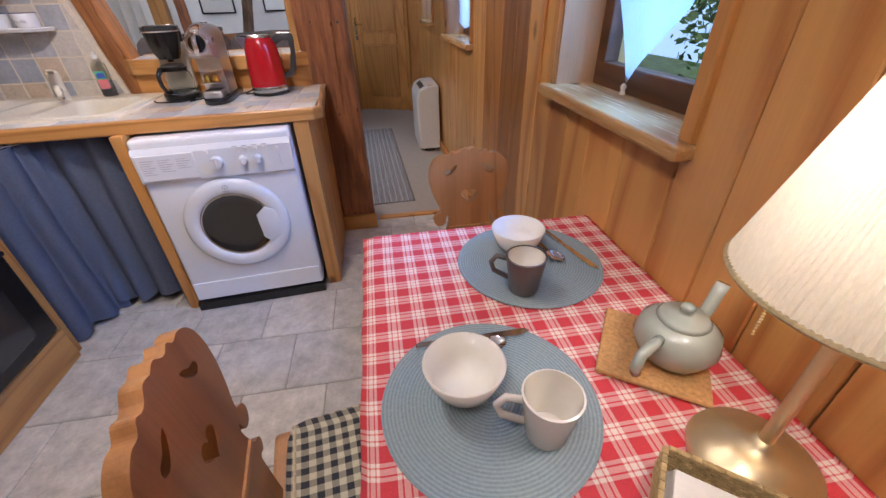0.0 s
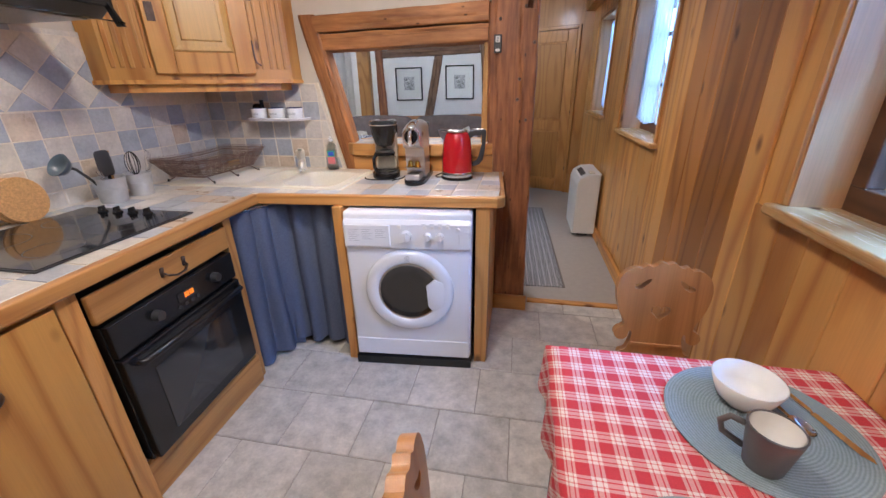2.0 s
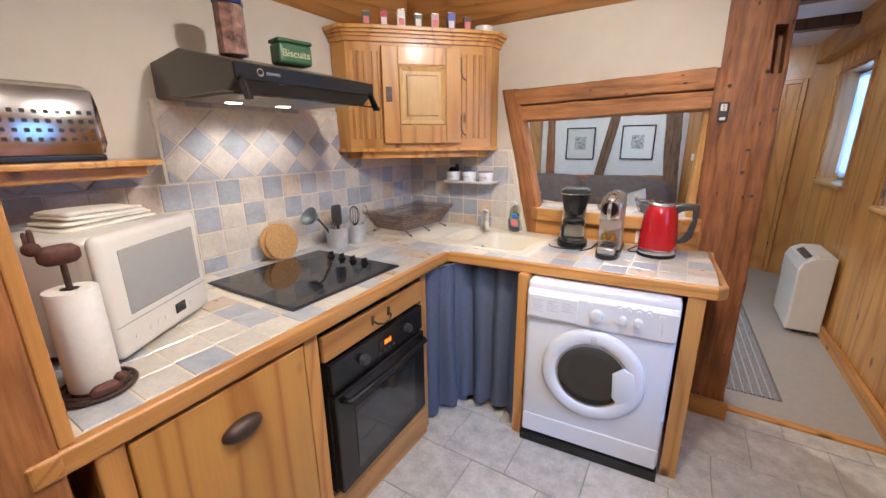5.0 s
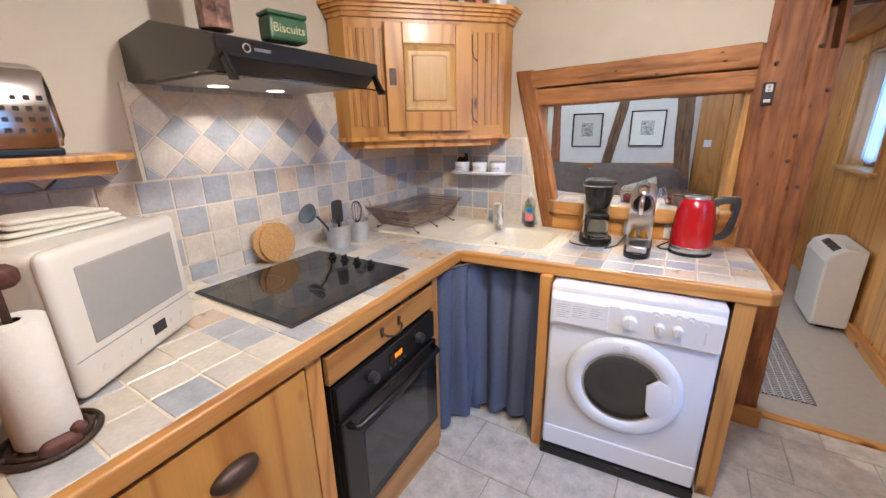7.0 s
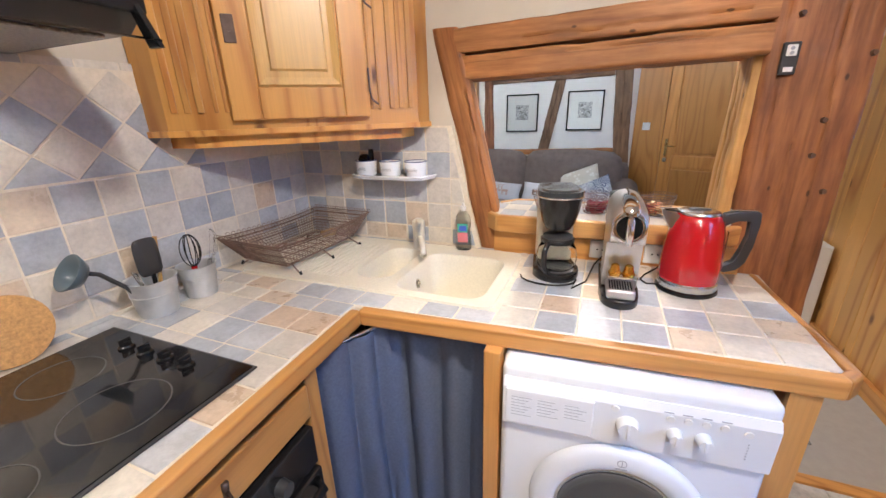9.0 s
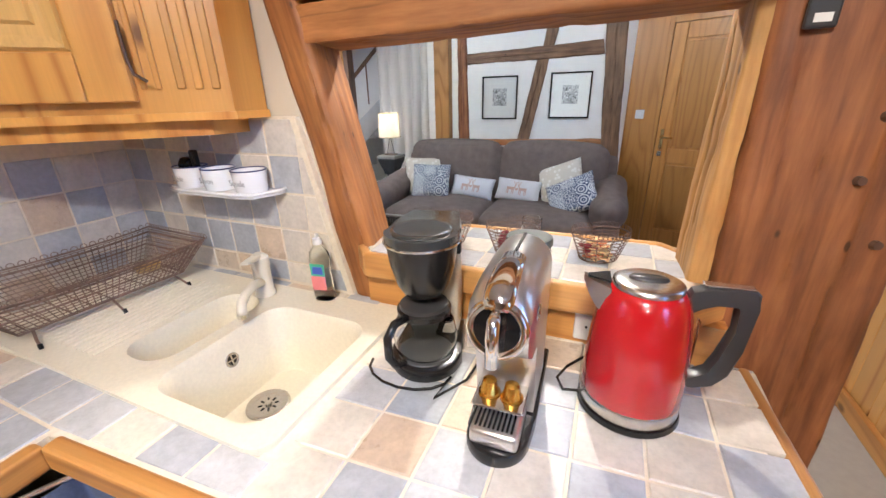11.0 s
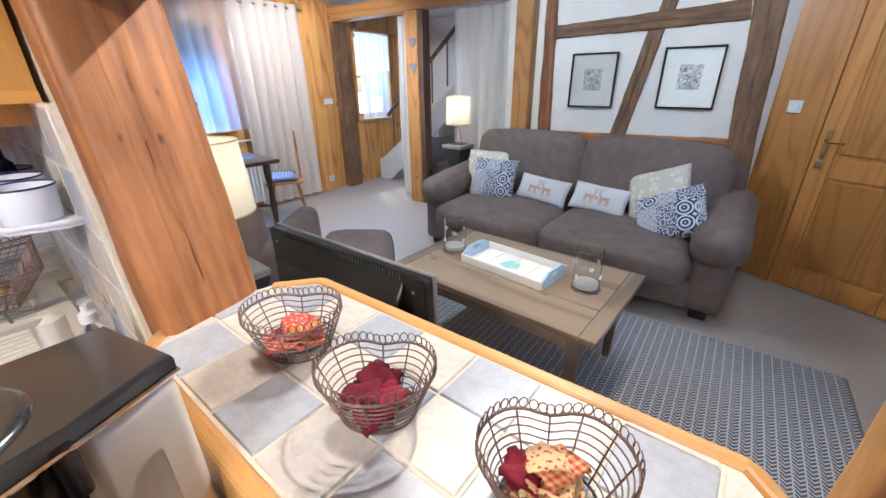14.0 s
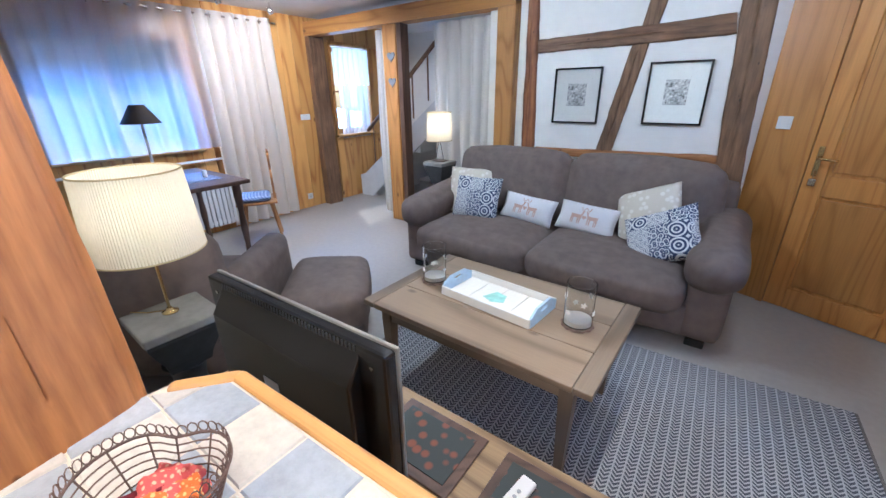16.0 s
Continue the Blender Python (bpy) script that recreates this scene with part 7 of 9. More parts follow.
def coffee_maker():
    c = thing("coffee_maker", -0.738, 2.595, ZW, "black and cream filter coffee maker with glass jug", "coffee maker", rz=13)
    def lid_line(k, back):
        front = [(0.072 * k * math.cos(a), -0.006 + 0.072 * k * math.sin(a)) for a in (math.pi * (1.0 + i / 20) for i in range(21))]
        return front + [(0.066 * k, 0.05), (0.054 * k, back), (-0.054 * k, back), (-0.066 * k, 0.05)]
    part("base", prism(B(), [(0.075 * math.cos(a), -0.005 + 0.078 * math.sin(a)) for a in (math.pi * (1.0 + i / 16) for i in range(17))] + [(0.065, 0.12), (-0.065, 0.12)], 0, 0.03, "z", 0.006), M_BLACK, c, smooth=40)
    part("hot_plate", lathe(B(), [(0, 0.0318), (0.056, 0.0318), (0.058, 0.03)], 36, Matrix.Translation((0, -0.012, 0))), M_DKGREY, c, smooth=40)
    part("tower", box(B(), -0.060, 0.060, 0.048, 0.130, 0.03, 0.276, 0.014, 4), M_CREAMPL, c, "cream plastic water tower", smooth=40)
    part("filter_holder", lathe(B(), [(0.022, 0.168), (0.04, 0.17), (0.052, 0.19), (0.064, 0.235), (0.069, 0.276), (0.0, 0.276)], 40, Matrix.Translation((0, -0.008, 0))), M_BLACK, c, smooth=40)
    part("holder_back", box(B(), -0.045, 0.045, 0.02, 0.055, 0.19, 0.276, 0.01), M_BLACK, c, smooth=40)
    lid = part("lid", prism(B(), lid_line(1.0, 0.132), 0.277, 0.296, "z", 0.005), M_LIDGREY, c, "glossy black lid", smooth=40)
    part("lid_flap", lathe(B(), [(0.06, 0.2962), (0.058, 0.2995), (0.052, 0.3015), (0.045, 0.3005), (0, 0.3025)], 48, Matrix.Translation((0, -0.006, 0))), M_LIDGREY, lid, "round grey lid flap", smooth=1)
    part("lid_rim", tube(B(), [(x, y, 0.278) for x, y in lid_line(1.01, 0.132)], 0.0026, 6, True), M_CHROME, lid, "bright rim line")
    part("hinge", box(B(), 0.056, 0.069, 0.034, 0.05, 0.232, 0.286, 0.004), M_BLACK, c, smooth=40)
    part("water_gauge", box(B(), 0.0595, 0.0625, 0.082, 0.098, 0.06, 0.22, 0.0015), M_JUG, c, "clear water gauge")
    part("drip_stop", cyl(B(), (0, -0.008, 0.17), (0, -0.008, 0.158), 0.012, seg=16), M_BLACK, c, smooth=40)
    jug = part("jug", lathe(B(), [(0, 0.033), (0.05, 0.033), (0.062, 0.044), (0.067, 0.072), (0.06, 0.105), (0.048, 0.126), (0.047, 0.125), (0.0585, 0.104), (0.0655, 0.072), (0.0605, 0.046), (0.049, 0.0352), (0, 0.0352)], 44, Matrix.Translation((0, -0.012, 0))), M_JUG, c, "clear glass jug", smooth=1)
    jug.visible_shadow = False
    part("jug_collar", lathe(B(), [(0.049, 0.122), (0.0545, 0.126), (0.055, 0.136), (0.05, 0.14), (0.047, 0.136)], 40, Matrix.Translation((0, -0.012, 0))), M_BLACK, jug, smooth=40)
    part("jug_lid", lathe(B(), [(0.05, 0.139), (0.048, 0.146), (0.02, 0.152), (0, 0.152)], 36, Matrix.Translation((0, -0.012, 0))), M_DKGREY, jug, smooth=40)
    part("jug_handle", tube(B(), [(-0.026, -0.058, 0.134), (-0.04, -0.088, 0.137), (-0.05, -0.104, 0.115), (-0.05, -0.104, 0.075), (-0.042, -0.09, 0.046), (-0.03, -0.072, 0.042)], 0.0085, 10), M_BLACK, jug, smooth=1)
    k = thing("power_cord", -0.735, 2.575, ZW, "black power cord lying on the worktop", "cord")
    part("cable", tube(B(), [(-0.09 * math.cos(a) - 0.02, -0.06 * math.sin(a) - 0.03, 0.004 + 0.001 * a) for a in (0.4 * i for i in range(9))] + [(0.06, -0.09, 0.004), (0.1, -0.02, 0.004), (0.12, 0.1, 0.02), (0.17, 0.18, 0.06)], 0.003, 6), M_BLACK, k, smooth=1)


M_JUG = glass("jug_glass", (0.97, 0.98, 0.97), 0.0, 1.18)
M_LIDGREY = plain("smoky_lid", (0.03, 0.033, 0.034), 0.22, coat=0.6, grain=0, relief=0)
coffee_maker()


def capsule_machine():
    n = thing("capsule_machine", -0.541, 2.487, ZW, "slim silver capsule coffee machine on a black base", "coffee machine", rz=2)
    part("base", prism(B(), [(0.05 * math.cos(a), -0.052 + 0.05 * math.sin(a)) for a in (math.pi * (1.0 + i / 14) for i in range(15))] + [(0.054, 0.0), (0.052, 0.20), (-0.052, 0.20), (-0.054, 0.0)], 0, 0.026, "z", 0.006), M_BLACK, n, smooth=40)
    # barrel-shaped body: a rounded section swept from the head to the tank
    bm = B()
    rows = []
    for y, top, low, w in ((-0.083, 0.255, 0.215, 0.034), (-0.079, 0.277, 0.196, 0.043), (-0.06, 0.293, 0.184, 0.047), (-0.02, 0.302, 0.176, 0.048), (0.002, 0.3035, 0.03, 0.048), (0.06, 0.305, 0.03, 0.048), (0.128, 0.302, 0.03, 0.048), (0.134, 0.298, 0.032, 0.046)):
        h = min(w, (top - low) / 2)
        sec = [(w, low), (w, top - h)] + [(w * math.cos(a), top - h + h * math.sin(a)) for a in (math.pi * k / 16 for k in range(1, 16))] + [(-w, top - h), (-w, low)]
        rows.append([bm.verts.new((x, y, z)) for x, z in sec])
    for P0, P1 in zip(rows, rows[1:]):
        for i in range(len(P0)):
            bm.faces.new((P0[i], P0[(i + 1) % len(P0)], P1[(i + 1) % len(P0)], P1[i]))
    bm.faces.new(rows[0])
    bm.faces.new(rows[-1])
    bmesh.ops.recalc_face_normals(bm, faces=bm.faces)
    part("body", bm, M_SATIN, n, "satin silver barrel-shaped body", smooth=50)
    part("head_ring", lathe(B(), [(0.03, 0.0), (0.037, 0.006), (0.043, 0.002), (0.044, -0.012)], 36, pose(0, -0.084, 0.237, 82, 0, 0)), M_CHROME, n, "chrome ring round the spout", smooth=1)
    part("head_face", lathe(B(), [(0, 0.002), (0.032, 0.001)], 32, pose(0, -0.085, 0.237, 82, 0, 0)), M_BLACKGL, n, smooth=1)
    part("spout", tube(B(), [(0, -0.086, 0.262), (0, -0.104, 0.258), (0, -0.110, 0.238), (0, -0.109, 0.196)], 0.0095, 12), M_CHROME, n, "chrome coffee spout", smooth=1)
    bm, rows = B(), []
    for y, top, w in ((0.026, 0.3075, 0.014), (0.022, 0.3105, 0.019), (-0.02, 0.309, 0.021), (-0.06, 0.3005, 0.022), (-0.082, 0.289, 0.021), (-0.09, 0.281, 0.015)):
        rows.append([bm.verts.new((w * math.cos(q), y, top - 0.013 + 0.013 * math.sin(q))) for q in (math.pi * k / 14 for k in range(15))])
    for P0, P1 in zip(rows, rows[1:]):
        for i in range(len(P0)):
            bm.faces.new((P0[i], P0[(i + 1) % len(P0)], P1[(i + 1) % len(P0)], P1[i]))
    bm.faces.new(rows[0])
    bm.faces.new(rows[-1])
    part("lever", bm, M_CHROME, n, "mirror-bright lifting lever", smooth=50)
    part("slot", box(B(), -0.0025, 0.0025, 0.036, 0.122, 0.3025, 0.3062), M_BLACK, n)
    part("power_button", lathe(B(), [(0.012, 0.0), (0.0115, 0.002), (0.008, 0.0015), (0.004, 0.003), (0, 0.003)], 24, pose(0.0478, -0.035, 0.245, 0, 90, 0)), M_CHROME, n, "round chrome button", smooth=1)
    for k in range(9):
        part("rib", cyl(B(), (-0.036 + 0.009 * k, 0.001, 0.085), (-0.036 + 0.009 * k, -0.010, 0.178), 0.0038, seg=8), M_SATIN, n, smooth=40)
    part("drip_tray", box(B(), -0.038, 0.038, -0.09, 0.0, 0.026, 0.056, 0.008, 3), M_SATIN, n, smooth=40)
    for k in range(9):
        part("drip_slot", box(B(), -0.031 + 0.007 * k, -0.0275 + 0.007 * k, -0.08, -0.02, 0.0558, 0.0572), M_BLACK, n)
    part("cup_shelf", box(B(), -0.04, 0.04, -0.07, 0.0, 0.083, 0.088, 0.002), M_CHROME, n)
    part("water_tank", lathe(B(), [(0, 0.03), (0.038, 0.03), (0.041, 0.2), (0.041, 0.27), (0.039, 0.27), (0.037, 0.035), (0, 0.034)], 32, Matrix.Translation((0.0, 0.172, 0))), M_JUG, n, "clear water tank", smooth=40)
    part("tank_lid", lathe(B(), [(0, 0.2845), (0.036, 0.2845), (0.042, 0.2825), (0.0435, 0.278), (0.0435, 0.27), (0.036, 0.267), (0, 0.267)], 36, Matrix.Translation((0.0, 0.172, 0))), M_TANKLID, n, "grey-green tank lid with black rim", smooth=40)
    for x in (-0.018, 0.018):
        c = thing("coffee_capsule", -0.54 + x, 2.449, ZW + 0.0885, "gold coffee capsule on the machine's shelf", "capsule", group="coffee capsules")
        part("capsule", lathe(B(), [(0, 0), (0.018, 0), (0.018, 0.002), (0.015, 0.003), (0.011, 0.024), (0.006, 0.028), (0, 0.028)], 24), M_CAPS, c, smooth=40)


M_SATIN = plain("satin_silver", (0.60, 0.58, 0.56), 0.28, 0.9, grain=0.03, scale=60, relief=0.01)
M_TANKLID = plain("grey_green_plastic", (0.085, 0.10, 0.095), 0.45, grain=0.03, relief=0)
M_CAPS = plain("gold_capsule", (0.75, 0.42, 0.08), 0.25, 1.0, grain=0.05)
capsule_machine()


def kettle():
    k = thing("kettle", -0.345, 2.608, ZW, "bright red enamel kettle with steel base and grey handle", "kettle", rz=4)
    part("power_base", lathe(B(), [(0, 0), (0.082, 0), (0.085, 0.004), (0.083, 0.012), (0, 0.013)], 48), M_BLACK, k, smooth=40)
    part("steel_band", lathe(B(), [(0.079, 0.013), (0.0815, 0.016), (0.0815, 0.036), (0.080, 0.039)], 48), M_STEEL, k, smooth=40)
    part("body", lathe(B(), [(0.080, 0.039), (0.0815, 0.05), (0.0805, 0.10), (0.077, 0.15), (0.0715, 0.195), (0.066, 0.218), (0.060, 0.232), (0.053, 0.24), (0.05, 0.2415)], 64), M_RED, k, "glossy red enamel body", smooth=1)
    lid = part("lid", lathe(B(), [(0.053, 0.24), (0.053, 0.246), (0.046, 0.2495), (0.03, 0.2515), (0, 0.2525)], 48), M_STEEL, k, "brushed steel lid", smooth=1)
    part("lid_button", lathe(B(), [(0.03, 0.2512), (0.028, 0.2545), (0, 0.256)], 32, Matrix.Diagonal((1, 0.45, 1, 1))), M_DKGREY, lid, "oval grey lid button", smooth=1)
    bm = B()
    rows = []
    for x, w, z0, z1 in ((-0.055, 0.026, 0.185, 0.238), (-0.075, 0.02, 0.20, 0.243), (-0.088, 0.012, 0.220, 0.246), (-0.097, 0.005, 0.240, 0.250)):
        rows.append([bm.verts.new((x, w * math.cos(a), (z0 if math.sin(a) < 0 else z1 - 0.002) if abs(math.sin(a)) > 0.3 else z1)) for a in (2 * math.pi * i / 14 for i in range(14))])
    for P0, P1 in zip(rows, rows[1:]):
        for i in range(14):
            bm.faces.new((P0[i], P0[(i + 1) % 14], P1[(i + 1) % 14], P1[i]))
    bm.faces.new(rows[-1])
    bmesh.ops.recalc_face_normals(bm, faces=bm.faces)
    part("spout", bm, M_SPOUT, k, "dark steel pouring lip", smooth=40)
    part("spout_opening", prism(B(), [(-0.056, -0.021), (-0.091, -0.004), (-0.091, 0.004), (-0.056, 0.021)], 0.2455, 0.2492, "z"), M_BLACK, k, "dark opening of the spout")
    part("handle", prism(B(), [(0.05, 0.218), (0.062, 0.243), (0.09, 0.252), (0.14, 0.2535), (0.149, 0.247), (0.150, 0.225), (0.145, 0.15), (0.136, 0.10), (0.118, 0.076), (0.092, 0.066), (0.074, 0.066), (0.074, 0.085), (0.094, 0.087), (0.11, 0.098), (0.120, 0.125), (0.128, 0.18), (0.131, 0.222), (0.126, 0.230), (0.095, 0.229), (0.068, 0.205)], -0.013, 0.013, "y", 0.005), M_DKGREY, k, "dark grey loop handle", smooth=40)
    part("handle_strip", box(B(), 0.075, 0.142, -0.0085, 0.0085, 0.2525, 0.2555, 0.0012), M_STEEL, k, "steel strip on the handle")
    part("water_gauge", box(B(), 0.0795, 0.083, -0.006, 0.006, 0.09, 0.19, 0.001), M_JUG, k)
    c = thing("power_cord", -0.345, 2.608, ZW, "black kettle cord curling behind the kettle", "cord")
    part("cable", tube(B(), [(-0.07, 0.0, 0.004), (-0.11, -0.01, 0.004), (-0.125, 0.02, 0.004), (-0.11, 0.06, 0.006), (-0.07, 0.1, 0.02), (-0.02, 0.17, 0.05)], 0.003, 6), M_BLACK, c, smooth=1)


M_SPOUT = plain("dark_steel", (0.5, 0.48, 0.46), 0.28, 1.0, grain=0.05, relief=0)
kettle()


def fixtures():
    for x in (-0.60, -0.42):
        s = thing("wall_socket", x, 2.774, 0.905, "white power socket under the bar", "socket")
        part("plate", box(B(), -0.035, 0.035, -0.008, 0, 0.0, 0.07, 0.004), M_WHITEPL, s)
        part("well", lathe(B(), [(0.024, 0.0005), (0.022, -0.001), (0, -0.001)], 28, pose(0, -0.008, 0.035, 90, 0, 0)), M_WHITE, s)
        for dx in (-0.009, 0.009):
            part("pin_hole", cyl(B(), (dx, -0.0085, 0.035), (dx, -0.0095, 0.035), 0.003, seg=8), M_BLACK, s)
    r = thing("remote_control", -0.163, 2.803, 1.505, "small black and white remote in a holder on the post", "remote")
    part("holder", box(B(), -0.02, 0.02, -0.012, 0.001, 0.0, 0.085, 0.004), M_DKGREY, r)
    part("face", box(B(), -0.012, 0.012, -0.016, -0.011, 0.048, 0.078, 0.003), M_WHITEPL, r)
    for z in (0.056, 0.068):
        part("button", cyl(B(), (0, -0.016, z), (0, -0.018, z), 0.005, seg=10), M_GREYTXT, r)
    part("label", box(B(), -0.011, 0.011, -0.0132, -0.012, 0.008, 0.02), M_WHITEPL, r)
    for x, z in ((-0.155, 1.66), (0.0, 1.175), (-0.05, 1.28), (-0.045, 1.38), (-0.03, 1.71), (0.02, 1.55)):
        p = struct("peg", cyl(B(), (x, 2.808, z), (x + 0.002, 2.799, z + 0.001), 0.0085, 0.007, 10), M_DARKWOOD, "old dark wooden peg in the post", "peg")


fixtures()

# ---- bar ----
def bar():
    b = thing("bar_counter", -0.6, 2.9, 0.985, "tiled bar counter with pine edging in the hatch", "counter")
    out = [(-1.062, 2.818), (-0.985, 2.738), (-0.25, 2.738), (-0.163, 2.825), (-0.215, 2.862), (-0.228, 3.035), (-0.275, 3.085), (-0.972, 3.062), (-1.035, 2.985)]
    part("slab", prism(B(), [(a * 0.985, b * 0.965) for a, b in loc(out, (-0.6, 2.9))], 0.0, 0.0605), M_GROUT_L, b)
    bare = [(out[3], out[4]), (out[4], out[5]), (out[8], out[0])]
    for p, q in zip(out, out[1:] + out[:1]):
        if (p, q) not in bare:
            rail("edge_strip", p, q, 0.024, -0.002, 0.066, b, (-0.6, 2.9), M_PINE_BAR)
    for i in range(-1, 9):
        for j in range(-1, 5):
            x0, y0 = -1.080 + 0.0975 * i, 2.764 + 0.0955 * j
            q = [(x0, y0), (x0 + 0.0975, y0 + 0.001), (x0 + 0.0975, y0 + 0.0965), (x0, y0 + 0.0955)]
            for a, c in zip(out, out[1:] + out[:1]):
                nx, ny = c[1] - a[1], -(c[0] - a[0])
                ln = math.hypot(nx, ny)
                if (a, c) == bare[0]:
                    continue
                q = clip(q, nx / ln, ny / ln, (nx * a[0] + ny * a[1]) / ln - (0.0 if (a, c) in bare else 0.025))
            if q:
                tile(q, 0.054, 0.0635, "z", M_TILE_BLUE if (i + j) % 2 else M_TILE_CREAM, b, 0.0018)


bar()


def wire_basket(x, y, rz, cols, label):
    b = thing("wire_basket", x, y, 1.0485, label, "basket", rz, "heart wire baskets")
    def hrt(k, z, n=36):
        out = []
        for i in range(n):
            t = 2 * math.pi * i / n
            r = 1 - 0.28 * math.exp(-((math.atan2(math.sin(t - math.pi / 2), math.cos(t - math.pi / 2))) / 0.42) ** 2)
            out.append((0.068 * k * r * math.cos(t), 0.058 * k * r * math.sin(t), z))
        return out
    for i in range(8):
        t = i / 7
        part("hoop", tube(B(), hrt(0.66 + 0.34 * t, 0.004 + 0.06 * t), 0.0009 if 0 < i < 7 else 0.0016, 5, True), M_WIRE, b)
    for k in range(0, 36, 3):
        lo, hi = hrt(0.66, 0.004)[k], hrt(1.0, 0.064)[k]
        part("rib", tube(B(), [lo, hi], 0.001, 5), M_WIRE, b)
    bm = B()
    top = hrt(1.0, 0.064, 44)
    for i, p in enumerate(top):
        q = top[(i + 1) % 44]
        d = (Vector(q) - Vector(p)).normalized()
        tube(bm, [tuple(Vector(p) + d * 0.0045 * math.cos(a) + Vector((0, 0, 0.0075 + 0.0065 * math.sin(a)))) for a in (2 * math.pi * s / 8 for s in range(8))], 0.0007, 4, True)
    part("loop_rim", bm, M_WIRE, b, "row of small wire loops", kind="stuff")
    bm = B()
    hs = hrt(0.66, 0.003)
    for i in range(5):
        tube(bm, [hs[(6 + i * 3) % 36], hs[(-6 - i * 3) % 36]], 0.0012, 4)
    part("bottom_wires", bm, M_WIRE, b)
    rnd = random.Random(int(100 * abs(x)))
    for i in range(11):
        a, r = rnd.random() * 6.28, 0.028 * rnd.random() ** 0.5
        s = thing("potpourri_sachet", 0, 0, 0, "scrap of patterned red or orange cloth in a wire basket", "sachet", group="cloth scraps")
        s.matrix_world = pose(x + r * math.cos(a), y + r * math.sin(a), 1.056 + 0.0032 * i, rnd.uniform(-22, 22), rnd.uniform(-22, 22), rnd.uniform(0, 180))
        bm = B()
        n = 8
        g = [[bm.verts.new((0.044 * (u / n - 0.5) + 0.002 * (v % 2) * (u in (0, n)), 0.036 * (v / n - 0.5) + 0.002 * (u % 2) * (v in (0, n)), 0.008 * noise.noise(Vector((u * 0.4, v * 0.4, i * 3.1 + x))))) for v in range(n + 1)] for u in range(n + 1)]
        for u in range(n):
            for v in range(n):
                bm.faces.new((g[u][v], g[u + 1][v], g[u + 1][v + 1], g[u][v + 1]))
        o = part("scrap", bm, cols[i % len(cols)], s, smooth=1)
        o.modifiers.new("thick", "SOLIDIFY").thickness = 0.003


M_WIRE = plain("brown_basket_wire", (0.17, 0.11, 0.085), 0.5, 0.4, grain=0.3)
def print_cloth(name, a, b, scale=170):
    m, N, L, p = mat_new(name, 0.9)
    vo = N.new("ShaderNodeTexVoronoi")
    vo.inputs["Scale"].default_value = scale
    L.new(coords(N, L), vo.inputs["Vector"])
    L.new(ramp(N, L, vo.outputs["Distance"], [(0.25, b), (0.4, a)]), p.inputs["Base Color"])
    bump(N, L, p, tex_noise(N, L, coords(N, L), 400, 2), 0.3, 0.002)
    return m


M_CL_RED, M_CL_WINE = plain("wine_cloth", (0.22, 0.008, 0.025), 0.9, grain=0.2, scale=90, relief=0.3), plain("dark_wine_cloth", (0.14, 0.006, 0.02), 0.9, grain=0.25, scale=90, relief=0.3)
M_CL_OR, M_CL_PINK, M_CL_CR = print_cloth("orange_print", (0.75, 0.16, 0.03), (0.8, 0.5, 0.2)), print_cloth("pink_print", (0.62, 0.10, 0.09), (0.8, 0.45, 0.3)), print_cloth("cream_print", (0.72, 0.50, 0.26), (0.5, 0.05, 0.03))
M_CL_GING = gingham("orange_check", (0.75, 0.5, 0.25), (0.6, 0.06, 0.02), 0.008, False)
wire_basket(-0.81, 2.90, 40, [M_CL_PINK, M_CL_OR, M_CL_PINK, M_CL_RED], "heart-shaped wire basket with pink and orange scraps")
wire_basket(-0.63, 2.892, 35, [M_CL_WINE, M_CL_RED, M_CL_WINE], "heart-shaped wire basket with dark red scraps")
wire_basket(-0.425, 2.912, 30, [M_CL_CR, M_CL_GING, M_CL_CR, M_CL_RED], "heart-shaped wire basket with cream and check scraps")

# ---- living room ----


def chest():
    c = thing("tv_chest", -0.98, 3.34, 0, "low worn wooden chest with painted panels under the television", "chest")
    part("body", box(B(), -0.72, 0.72, -0.24, 0.24, 0.05, 0.50, 0.006), M_CHEST, c)
    part("top", box(B(), -0.75, 0.75, -0.265, 0.265, 0.50, 0.532, 0.01), M_CHEST, c)
    for x in (-0.72, 0.64):
        for y in (-0.24, 0.16):
            part("foot", box(B(), x, x + 0.08, y, y + 0.08, 0, 0.05, 0.006), M_CHEST, c)
    for x in (-0.5, 0.02, 0.36):
        f = part("panel_frame", box(B(), x - 0.14, x + 0.14, 0.02, 0.23, 0.532, 0.54, 0.003), M_DARKWOOD, c)
        part("painted_panel", box(B(), x - 0.115, x + 0.115, 0.045, 0.205, 0.54, 0.543, 0.001), M_FOLK, f, "dark painted panel with faded flowers")
    r = thing("remote_control", -0.685, 3.446, 0.5435, "white remote control lying on the chest", "remote", rz=-9)
    part("body", box(B(), -0.02, 0.02, -0.07, 0.07, 0, 0.016, 0.005), M_WHITEPL, r)
    for k in range(5):
        part("button", cyl(B(), (0, -0.05 + 0.018 * k, 0.015), (0, -0.05 + 0.018 * k, 0.0175), 0.005, seg=10), M_GREYTXT, r)


M_FOLK = print_cloth("folk_painting", (0.05, 0.06, 0.06), (0.22, 0.08, 0.05), 26)
chest()


